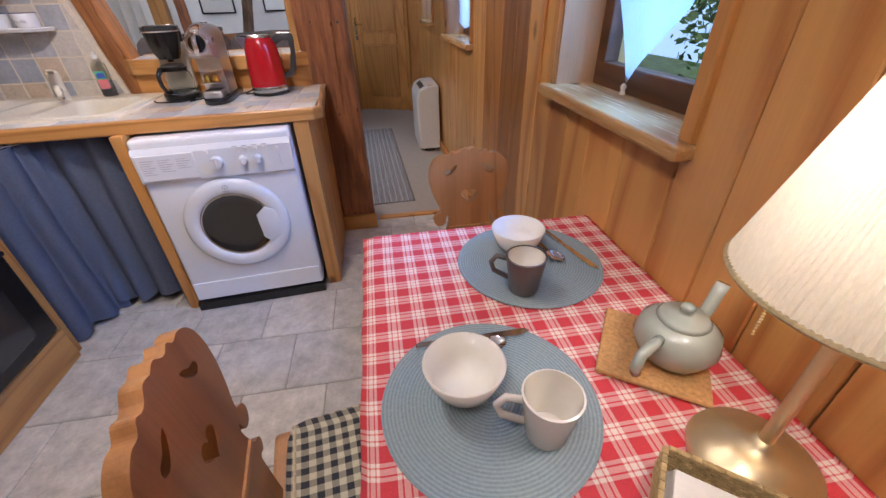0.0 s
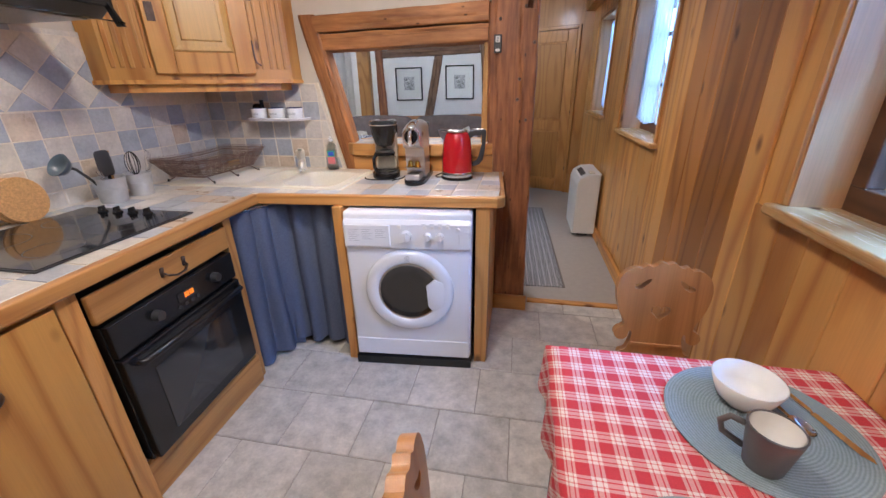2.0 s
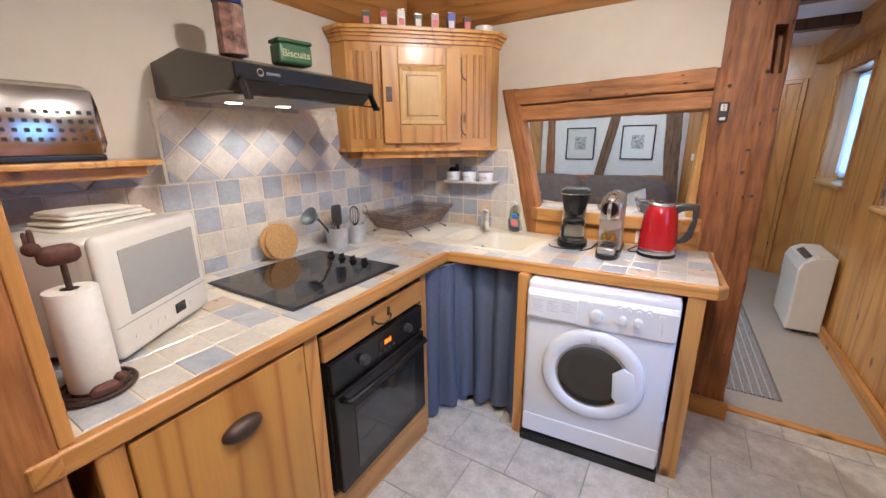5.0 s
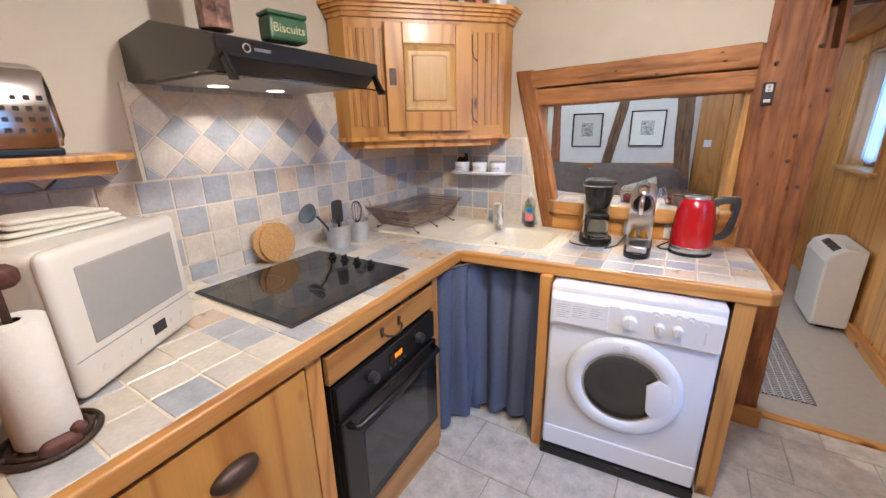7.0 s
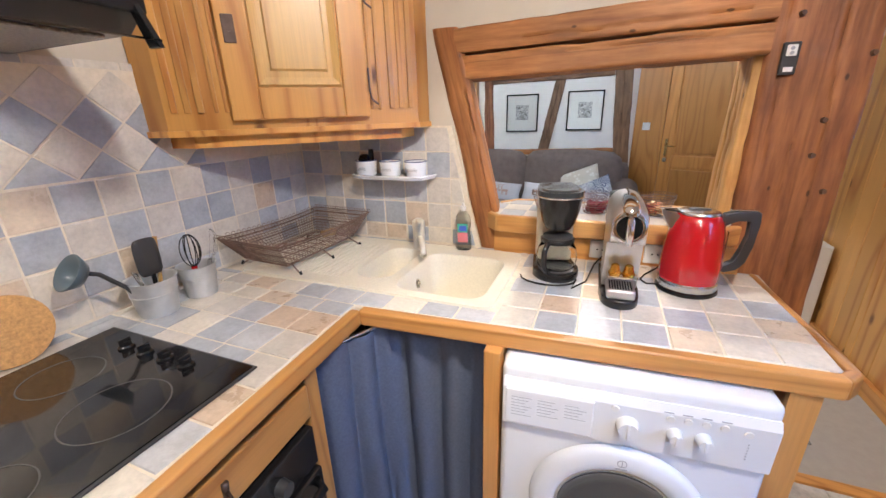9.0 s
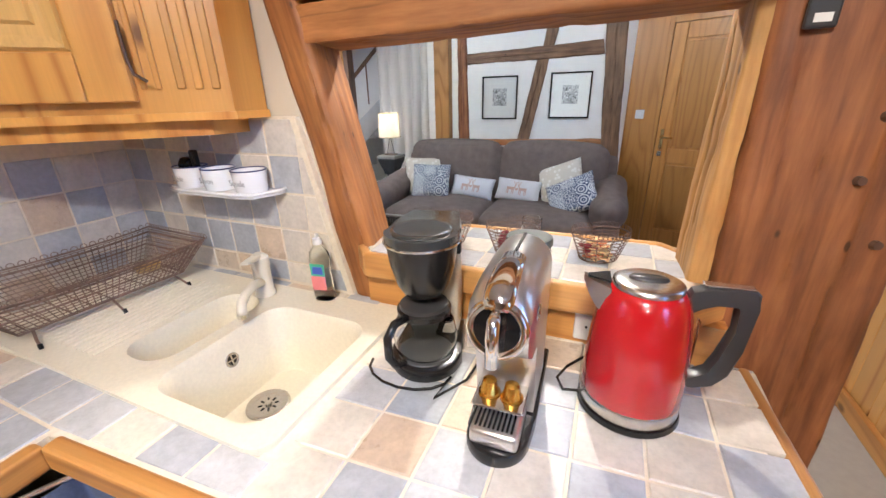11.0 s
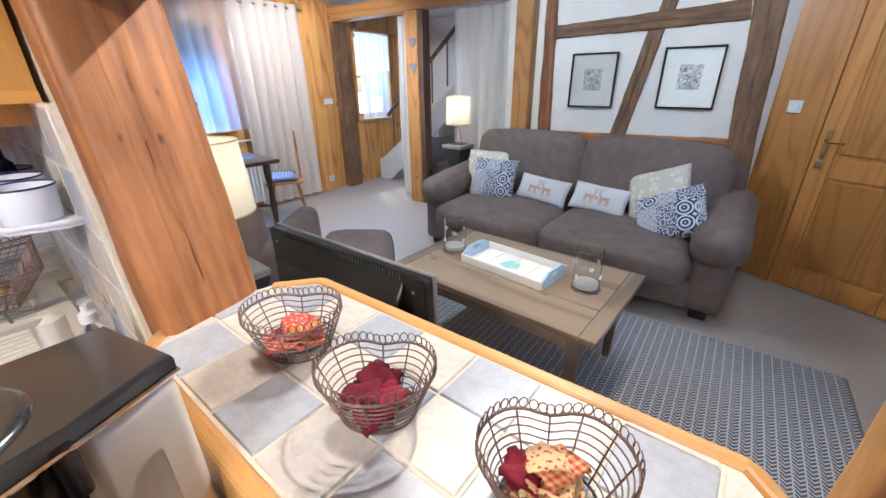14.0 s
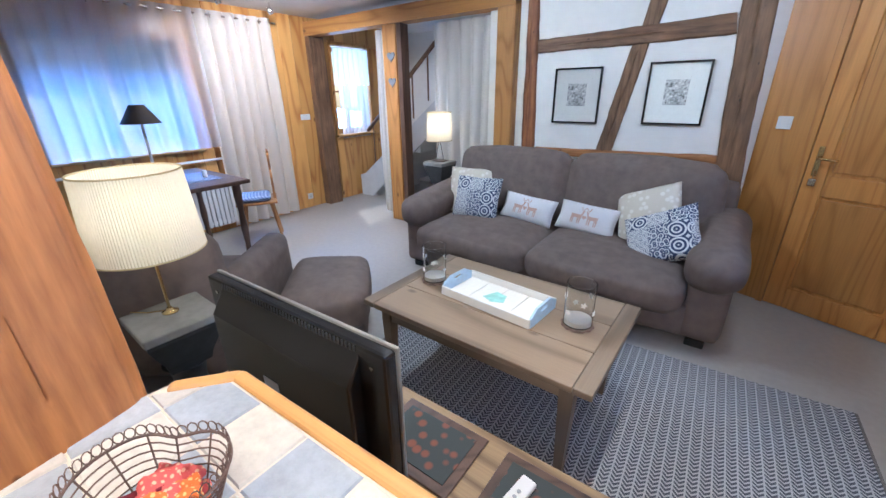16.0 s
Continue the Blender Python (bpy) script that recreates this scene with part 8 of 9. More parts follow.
def television():
    t = thing("television", -1.215, 3.27, 0.5335, "flat black television seen from behind", "television", rz=2)
    part("stand", lathe(B(), [(0, 0), (0.11, 0), (0.112, 0.004), (0.10, 0.012), (0, 0.014)], 40, Matrix.Diagonal((1.2, 0.75, 1, 1))), M_BLACK, t, smooth=40)
    part("neck", box(B(), -0.04, 0.04, -0.02, 0.02, 0.012, 0.10, 0.006), M_BLACK, t)
    part("housing", box(B(), -0.33, 0.33, -0.012, 0.02, 0.06, 0.442, 0.008), M_BLACK, t)
    part("back_shell", prism(B(), [(-0.05, 0.09), (-0.05, 0.36), (-0.012, 0.42), (-0.012, 0.07)], -0.26, 0.26, "x", 0.006), M_BLACK, t)
    part("bezel", box(B(), -0.333, 0.333, 0.018, 0.028, 0.057, 0.445, 0.003), M_BEZEL, t, "grey front bezel")
    part("screen", box(B(), -0.31, 0.31, 0.0275, 0.029, 0.08, 0.425), M_BLACKGL, t)
    bm = B()
    for k in range(44):
        box(bm, -0.25 + 0.0115 * k, -0.246 + 0.0115 * k, -0.0135, -0.0118, 0.424, 0.438)
    part("vent_slot", bm, M_SLOT, t, "row of narrow vent slots", kind="stuff")
    part("label", box(B(), -0.06, 0.0, -0.0512, -0.05, 0.22, 0.25), M_GREYTXT, t, "small type label")
    for x in (-0.29, -0.2, 0.2, 0.29):
        part("screw", cyl(B(), (x, -0.0115, 0.40), (x, -0.0135, 0.40), 0.005, seg=8), M_STEEL, t)
    part("cable", tube(B(), [(0.08, -0.05, 0.12), (0.1, -0.08, 0.10), (0.14, -0.085, 0.06), (0.13, -0.06, 0.005)], 0.004, 6), M_BLACK, t, smooth=1)


M_BEZEL = plain("grey_bezel", (0.22, 0.22, 0.2), 0.4)
M_SLOT = plain("vent_dark", (0.05, 0.05, 0.05), 0.6)
television()


def coffee_table():
    t = thing("coffee_table", -1.195, 4.31, 0, "low weathered oak coffee table with drawer apron", "coffee table", rz=-1)
    w, d = 0.555, 0.352
    for k, (a, b) in enumerate(((-d, -0.12), (-0.118, 0.11), (0.112, d))):
        part("plank", box(B(), -w + 0.07, w - 0.07, a, b, 0.472, 0.5, 0.004), M_OLDTABLE, t)
    for s in (-1, 1):
        part("end_board", box(B(), s * w - (0.068 if s > 0 else 0), s * w + (0.068 if s < 0 else 0), -d, d, 0.4715, 0.5005, 0.004), M_OLDTABLE_Y, t)
    for s in (-1, 1):
        part("apron", box(B(), -w + 0.1, w - 0.1, s * (d - 0.07) - 0.011, s * (d - 0.07) + 0.011, 0.385, 0.472, 0.003), M_OLDTABLE, t)
        part("apron", box(B(), s * (w - 0.1) - 0.011, s * (w - 0.1) + 0.011, -d + 0.07, d - 0.07, 0.385, 0.472, 0.003), M_OLDTABLE_Y, t)
    for sx in (-1, 1):
        for sy in (-1, 1):
            bm = B()
            vs = [[bm.verts.new((sx * (w - 0.1) + a * r, sy * (d - 0.075) + b * r, z)) for a, b in ((-1, -1), (1, -1), (1, 1), (-1, 1))] for r, z in ((0.027, 0.472), (0.027, 0.38), (0.016, 0.0))]
            for A, C in zip(vs, vs[1:]):
                for i in range(4):
                    bm.faces.new((A[i], A[(i + 1) % 4], C[(i + 1) % 4], C[i]))
            bm.faces.new(vs[-1])
            part("leg", bm, M_OLDTABLE_Z, t)


M_OLDTABLE_Y = wood("weathered_oak_y", (0.13, 0.095, 0.065), (0.24, 0.18, 0.125), "y", 6, 0.5, vary=0.15)
M_OLDTABLE_Z = wood("weathered_oak_z", (0.13, 0.09, 0.06), (0.22, 0.16, 0.11), "z", 6, 0.5, knots=False)
coffee_table()


def tray():
    t = thing("serving_tray", -1.215, 4.33, 0.5015, "white wooden serving tray with tiled floor", "tray", rz=-5)
    part("bottom", box(B(), -0.235, 0.235, -0.115, 0.115, 0, 0.008, 0.002), M_WHITEPL, t)
    for s in (-1, 1):
        part("side", box(B(), -0.245, 0.245, s * 0.12 - 0.006, s * 0.12 + 0.006, 0.0, 0.045, 0.003), M_WHITEPL, t)
        e = part("end", plate(B(), [(-0.113, 0.0), (0.113, 0.0), (0.113, 0.045), (0.06, 0.075), (-0.06, 0.075), (-0.113, 0.045)], [ring(0, 0.052, 0.035, 0.009, 14)], 0.011), M_TRAYBLUE, t, "pale blue end with hand hole")
        e.matrix_local = pose(s * 0.243 + 0.005, 0, 0, 0, 0, 90)
    for k in range(4):
        part("tile", box(B(), -0.232 + 0.116 * k + 0.002, -0.116 + 0.116 * k - 0.002, -0.112, 0.112, 0.008, 0.012, 0.001), M_PAPER, t)
    part("painted_motif", prism(B(), [(-0.06, -0.03), (0.0, -0.05), (0.05, -0.02), (0.03, 0.04), (-0.03, 0.05)], 0.0121, 0.0132), M_TURQ, t, "turquoise painted motif")
    for x, y in ((-1.59, 4.33), (-0.83, 4.34)):
        g = thing("glass_vase", x, y, 0.5015, "clear glass candle holder with frosted flowers and lace foot", "vase", group="glass vases")
        part("glass", lathe(B(), [(0, 0.008), (0.056, 0.008), (0.06, 0.012), (0.06, 0.2), (0.057, 0.2), (0.057, 0.014), (0, 0.013)], 40), M_JUG, g, smooth=40)
        part("sand", lathe(B(), [(0, 0.0135), (0.0562, 0.0145), (0.0562, 0.035), (0, 0.037)], 32), M_PAPER, g, "white sand filling")
        part("lace_foot", tube(B(), [((0.064 + 0.003 * math.sin(i * 1.57)) * math.cos(2 * math.pi * i / 48), (0.064 + 0.003 * math.sin(i * 1.57)) * math.sin(2 * math.pi * i / 48), 0.004) for i in range(48)], 0.004, 6, True), M_BROWNWIRE, g)
        for k in range(6):
            a = k * 1.05
            bm = B()
            for q in range(5):
                tube(bm, [(0, 0, 0), (0.012 * math.cos(q * 1.257), 0, 0.012 * math.sin(q * 1.257))], 0.0035, 6)
            o = part("frosted_flower", bm, M_PAPER, g, "white frosted flower")
            o.matrix_local = pose(0.0605 * math.cos(a), 0.0605 * math.sin(a), 0.075 + 0.05 * (k % 2), 0, 0, math.degrees(a) + 90)


M_TRAYBLUE = plain("pale_blue_paint", (0.42, 0.58, 0.72), 0.5, grain=0.1, scale=40)
M_TURQ = plain("turquoise_glaze", (0.30, 0.62, 0.55), 0.3, grain=0.2, scale=30)
tray()


def herring():
    m, N, L, p = mat_new("woven_rug", 0.95)
    tc = N.new("ShaderNodeTexCoord")
    sp = N.new("ShaderNodeSeparateXYZ")
    L.new(tc.outputs["Object"], sp.inputs[0])
    wv = maths(N, L, "PINGPONG", sp.outputs["X"], 0.021)
    t = maths(N, L, "FRACT", maths(N, L, "MULTIPLY", maths(N, L, "ADD", sp.outputs["Y"], wv), 1 / 0.021), 0)
    s = maths(N, L, "GREATER_THAN", t, 0.42)
    edge_ = maths(N, L, "LESS_THAN", maths(N, L, "PINGPONG", maths(N, L, "ADD", sp.outputs["X"], 0.0), 0.021), 0.0032)
    s = maths(N, L, "MULTIPLY", s, maths(N, L, "SUBTRACT", 1.0, edge_))
    n = tex_noise(N, L, coords(N, L), 320, 2)
    col = mix(N, L, s, (0.47, 0.47, 0.48), (0.09, 0.095, 0.115))
    col = mix(N, L, 1.0, col, ramp(N, L, n, [(0.3, (0.75,) * 3), (0.7, (1.1,) * 3)]), "MULTIPLY")
    L.new(col, p.inputs["Base Color"])
    bump(N, L, p, maths(N, L, "ADD", n, maths(N, L, "MULTIPLY", s, -0.6)), 0.4, 0.003)
    return m


rugt = thing("area_rug", -0.82, 4.09, 0.0, "flat-woven grey and blue herringbone rug under the coffee table", "rug", rz=2)
part("weave", box(B(), -1.13, 1.13, -1.0, 1.0, 0.0005, 0.009, 0.002), herring(), rugt)
for s in (-1.137, 1.137):
    part("fringe_edge", box(B(), s - 0.006, s + 0.006, -1.0, 1.0, 0.0005, 0.008, 0.002), M_RUNNER, rugt)


def sofa():
    s = thing("sofa", -1.45, 5.65, 0, "two-seat taupe microfibre sofa with rolled padded arms", "sofa", rz=0.5)
    part("frame", soft(B(), -0.98, 0.98, -0.42, 0.50, 0.06, 0.28, 0.03, 0.004, 8), M_SOFA, s, smooth=1)
    part("rear", soft(B(), -1.1, 1.1, 0.36, 0.56, 0.06, 0.86, 0.06, 0.01, 10), M_SOFA, s, smooth=1)
    for k, (a, b) in enumerate(((-0.935, -0.006), (0.006, 0.935))):
        part("seat_cushion", soft(B(), a, b, -0.56, 0.30, 0.24, 0.45, 0.075, 0.03, 14, k * 4.0, 0.012), M_SOFA, s, smooth=1)
        bc = part("back_cushion", soft(B(), a - (0.06 if k == 0 else 0), b + (0.06 if k else 0), -0.13, 0.13, -0.28, 0.28, 0.09, 0.035, 14, 9 + k * 4.0, 0.014), M_SOFA, s, smooth=1)
        bc.matrix_local = Matrix.Translation((0, 0.30, 0.69)) @ pose(0, 0, 0, -9, 0, 0)
    for sx in (-1, 1):
        x0, x1 = sorted((sx * 0.935, sx * 1.165))
        part("arm_panel", soft(B(), x0, x1, -0.40, 0.52, 0.05, 0.50, 0.05, 0.01, 10, sx), M_SOFA, s, smooth=1)
        a = part("arm_pad", soft(B(), -0.135, 0.135, -0.50, 0.46, -0.12, 0.12, 0.10, 0.015, 12, sx * 5, 0.012), M_SOFA, s, "rounded padded armrest", smooth=1)
        a.matrix_local = Matrix.Translation((sx * 1.06, 0.02, 0.535)) @ pose(0, 0, 0, 5, 0, 0)
        for y in (-0.32, 0.42):
            part("foot", box(B(), sx * 1.05 - 0.05, sx * 1.05 + 0.05, y - 0.05, y + 0.05, 0, 0.055, 0.006), M_BLACK, s)


sofa()


def pattern_cloth(name, a, b, scale):
    """Square patches, each with its own tile-like print of rings and lattices."""
    m, N, L, p = mat_new(name, 0.9)

    def rings(sc, rand, k):
        vo = N.new("ShaderNodeTexVoronoi")
        vo.voronoi_dimensions = "2D"
        vo.inputs["Scale"].default_value, vo.inputs["Randomness"].default_value = sc, rand
        L.new(coords(N, L), vo.inputs["Vector"])
        return maths(N, L, "PINGPONG", maths(N, L, "MULTIPLY", vo.outputs["Distance"], k), 0.5)
    one = ramp(N, L, rings(scale, 0.0, 2.6), [(0.14, b), (0.17, a), (0.3, a), (0.33, b)])
    two = ramp(N, L, rings(scale * 1.5, 0.75, 2.4), [(0.2, b), (0.24, a)])
    three = ramp(N, L, rings(scale * 0.5, 0.0, 4.5), [(0.2, b), (0.26, a)])
    ck = N.new("ShaderNodeTexVoronoi")
    ck.voronoi_dimensions, ck.distance = "2D", "CHEBYCHEV"
    ck.inputs["Scale"].default_value, ck.inputs["Randomness"].default_value = 8.5, 0.0
    L.new(coords(N, L, (1, 1, 1)), ck.inputs["Vector"])
    sep = N.new("ShaderNodeSeparateColor")
    L.new(ck.outputs["Color"], sep.inputs[0])
    pick = maths(N, L, "GREATER_THAN", sep.outputs[0], 0.5)
    pick2 = maths(N, L, "GREATER_THAN", sep.outputs[1], 0.75)
    col = mix(N, L, pick2, mix(N, L, pick, one, two), three)
    L.new(col, p.inputs["Base Color"])
    bump(N, L, p, tex_noise(N, L, coords(N, L), 350, 2), 0.3, 0.002)
    return m


M_AZUL = pattern_cloth("blue_patchwork_cloth", (0.035, 0.055, 0.12), (0.62, 0.64, 0.66), 19)
M_CREAMC = print_cloth("cream_damask", (0.60, 0.55, 0.46), (0.72, 0.69, 0.62), 22)
M_DEERC = plain("white_cotton", (0.66, 0.66, 0.68), 0.9, grain=0.05, scale=150, relief=0.2)
M_DEER = plain("faded_red_print", (0.56, 0.38, 0.32), 0.9)


def cushion(x, y, z, w, h, th, rx, ry, rz, mat, label, deer=False, seed=0.0):
    c = thing("cushion", x, y, z, label, "cushion", group="sofa cushions")
    c.matrix_world = Matrix.Translation((x, y, z)) @ pose(0, 0, 0, 0, 0, rz) @ pose(0, 0, 0, rx, 0, 0) @ pose(0, 0, 0, 0, 0, ry)
    part("cover", pillow(B(), w, h, th, seed=seed), mat, c, smooth=1)
    if deer:
        for k in (-1, 1):
            bm = B()
            zz = th * 0.5 * 0.97 + 0.003
            def put(pts):
                prism(bm, [(k * (0.062 + 1.3 * p), 1.25 * q) for p, q in pts], zz - 0.002, zz + 0.001)
            put([(-0.03, -0.012), (0.025, -0.012), (0.03, 0.01), (-0.03, 0.008)])
            put([(-0.03, 0.0), (-0.03, 0.03), (-0.045, 0.038), (-0.042, 0.028), (-0.02, 0.006)])
            for lx in (-0.027, -0.016, 0.012, 0.022):
                put([(lx, -0.045), (lx + 0.004, -0.045), (lx + 0.006, -0.012), (lx - 0.001, -0.012)])
            put([(-0.034, 0.036), (-0.05, 0.055), (-0.046, 0.056), (-0.03, 0.038)])
            put([(-0.03, 0.036), (-0.022, 0.057), (-0.018, 0.055), (-0.026, 0.036)])
            part("printed_deer", bm, M_DEER, c, "faded red deer print")
        part("printed_heart", prism(B(), [(a, b) for a, b in heart(0, -0.005, 0.018)], th * 0.5 + 0.005, th * 0.5 + 0.007), M_DEER, c)
    return c


cushion(-2.25, 5.72, 0.63, 0.40, 0.40, 0.13, 68, 0, 14, M_CREAMC, "cream damask cushion leaning on the sofa arm", seed=1)
cushion(-2.10, 5.58, 0.61, 0.40, 0.36, 0.13, 66, 0, 8, M_AZUL, "blue and white patchwork cushion on the sofa", seed=2)
cushion(-1.69, 5.70, 0.55, 0.46, 0.22, 0.11, 62, -4, -2, M_DEERC, "oblong white cushion with deer print", True, 3)
cushion(-1.22, 5.70, 0.55, 0.44, 0.22, 0.11, 62, -3, -4, M_DEERC, "oblong white cushion with deer print", True, 4)
cushion(-0.82, 5.72, 0.63, 0.42, 0.42, 0.13, 64, 22, -16, M_CREAMC, "cream damask cushion on the sofa", seed=5)
cushion(-0.70, 5.52, 0.57, 0.44, 0.38, 0.13, 52, 33, -24, M_AZUL, "blue and white patchwork cushion by the arm", seed=6)


def armchair():
    a = thing("armchair", -2.80, 3.62, 0, "taupe microfibre armchair beside the lamp", "armchair", rz=38)
    part("base", soft(B(), -0.36, 0.36, -0.36, 0.34, 0.06, 0.30, 0.04, 0.005, 8), M_SOFA, a, smooth=1)
    part("seat_cushion", soft(B(), -0.30, 0.30, -0.30, 0.40, 0.28, 0.45, 0.06, 0.02, 10), M_SOFA, a, smooth=1)
    part("backrest", soft(B(), -0.36, 0.36, -0.45, -0.22, 0.10, 0.84, 0.09, 0.02, 10, 3, 0.01), M_SOFA, a, smooth=1)
    for sx in (-1, 1):
        x0, x1 = sorted((sx * 0.30, sx * 0.45))
        part("arm", soft(B(), x0, x1, -0.40, 0.36, 0.06, 0.62, 0.06, 0.012, 10, sx), M_SOFA, a, smooth=1)
        for y in (-0.35, 0.28):
            part("foot", box(B(), sx * 0.34 - 0.03, sx * 0.34 + 0.03, y - 0.03, y + 0.03, 0, 0.062, 0.004), M_BLACK, a)
    cushion(-2.78, 3.60, 0.56, 0.40, 0.38, 0.13, 60, 10, 200, M_DEERC, "white cushion in the armchair", seed=7)
    o = thing("footstool", -2.25, 4.13, 0, "padded taupe footstool in front of the armchair", "footstool", rz=45)
    part("pad", soft(B(), -0.23, 0.23, -0.32, 0.30, 0.22, 0.44, 0.06, 0.02, 10, 6, 0.01), M_SOFA, o, smooth=1)
    part("base", soft(B(), -0.21, 0.21, -0.29, 0.27, 0.05, 0.24, 0.02, 0.003, 6), M_SOFA, o, smooth=1)
    for sx in (-0.17, 0.17):
        for sy in (-0.25, 0.22):
            part("foot", box(B(), sx - 0.025, sx + 0.025, sy - 0.025, sy + 0.025, 0, 0.052, 0.004), M_BLACK, o)


armchair()


def pedestal(x, y, h, w, name_label):
    p = thing("pedestal", x, y, 0, name_label, "pedestal", rz=-2)
    bm = box(B(), -w, w, -w, w, h - 0.035, h, 0.006)
    part("slab", bm, M_SLATE, p, "grey stone top slab")
    part("capital", lathe(B(), [(0, h - 0.22), (w * 0.62, h - 0.22), (w * 0.7, h - 0.18), (w * 1.0, h - 0.09), (w * 1.12, h - 0.05), (w * 1.12, h - 0.035), (0, h - 0.035)], 4, pose(0, 0, 0, 0, 0, 45) @ Matrix.Diagonal((1.2, 1.2, 1, 1))), M_BLACKW, p)
    part("shaft", lathe(B(), [(0, 0.12), (w * 0.6, 0.12), (w * 0.5, 0.16), (w * 0.42, h * 0.5), (w * 0.5, h - 0.24), (w * 0.62, h - 0.22), (0, h - 0.22)], 32), M_BLACKW, p, smooth=40)
    part("plinth", box(B(), -w * 0.8, w * 0.8, -w * 0.8, w * 0.8, 0, 0.12, 0.01), M_BLACKW, p)


M_SLATE = plain("grey_slate", (0.20, 0.20, 0.19), 0.6, grain=0.2, scale=12, relief=0.2)
M_BLACKW = plain("black_painted_wood", (0.022, 0.024, 0.026), 0.45, grain=0.3, scale=20, relief=0.2)
pedestal(-2.13, 3.295, 0.62, 0.142, "black carved pedestal with a slate top")


def brass_base(t):
    part("base", lathe(B(), [(0, 0), (0.03, 0), (0.03, 0.004), (0.016, 0.01), (0.01, 0.02), (0, 0.02)], 28), M_BRASS, t, smooth=40)
    part("stem", cyl(B(), (0, 0, 0.015), (0, 0, 0.40), 0.006, seg=12), M_BRASS, t, smooth=40)
    part("cord", tube(B(), [(0.0, 0.02, 0.004), (-0.06, -0.06, 0.003), (-0.12, -0.1, 0.004)], 0.0025, 6), M_BRASS, t)


table_lamp(-2.155, 3.30, 0.6205, "brass table lamp with drum shade, lit, on the pedestal", 0.185, 0.165, 0.27, 0.57, brass_base, M_BRASS, 0.40, 2.3)
pedestal(-2.79, 5.99, 0.80, 0.12, "black pedestal in the corner beside the sofa")


def wire_base(t):
    part("base", box(B(), -0.07, 0.07, -0.05, 0.05, 0, 0.012, 0.004), M_IRON, t)
    for sx in (-0.05, 0.05):
        part("strut", cyl(B(), (sx, 0, 0.01), (0, 0, 0.22), 0.003, seg=8), M_IRON, t)


table_lamp(-2.79, 5.99, 0.8005, "small lit lamp with white shade on a black pedestal", 0.125, 0.115, 0.20, 0.46, wire_base, M_IRON, 0.30, 2.6)


def picture(x0, x1, z0, z1, label, seed):
    p = thing("picture", (x0 + x1) / 2, 6.276, z0, label, "picture", group="framed prints")
    w, h = (x1 - x0) / 2, z1 - z0
    bm = B()
    for a, b, c, d in ((-w, w, 0, 0.014), (-w, w, h - 0.014, h), (-w, -w + 0.014, 0.014, h - 0.014), (w - 0.014, w, 0.014, h - 0.014)):
        box(bm, a, b, -0.022, 0.0, c, d, 0.002)
    part("picture_frame", bm, M_BLACK, p, "thin black frame")
    part("mount", box(B(), -w + 0.014, w - 0.014, -0.008, -0.002, 0.014, h - 0.014), M_PAPER, p, "white mount")
    part("print", box(B(), -0.075, 0.075, -0.0095, -0.008, h * 0.32, h * 0.72), M_ETCH, p, "small grey town etching")
    g = part("glazing", box(B(), -w + 0.014, w - 0.014, -0.0125, -0.0115, 0.014, h - 0.014), M_PANE, p)
    g.visible_shadow = False


M_ETCH = plain("grey_etching", (0.44, 0.42, 0.39), 0.8, grain=0.85, scale=60, relief=0)
picture(-1.775, -1.395, 1.18, 1.605, "black-framed etching with a wide white mount", 1)
picture(-1.065, -0.675, 1.19, 1.618, "black-framed etching with a wide white mount", 2)


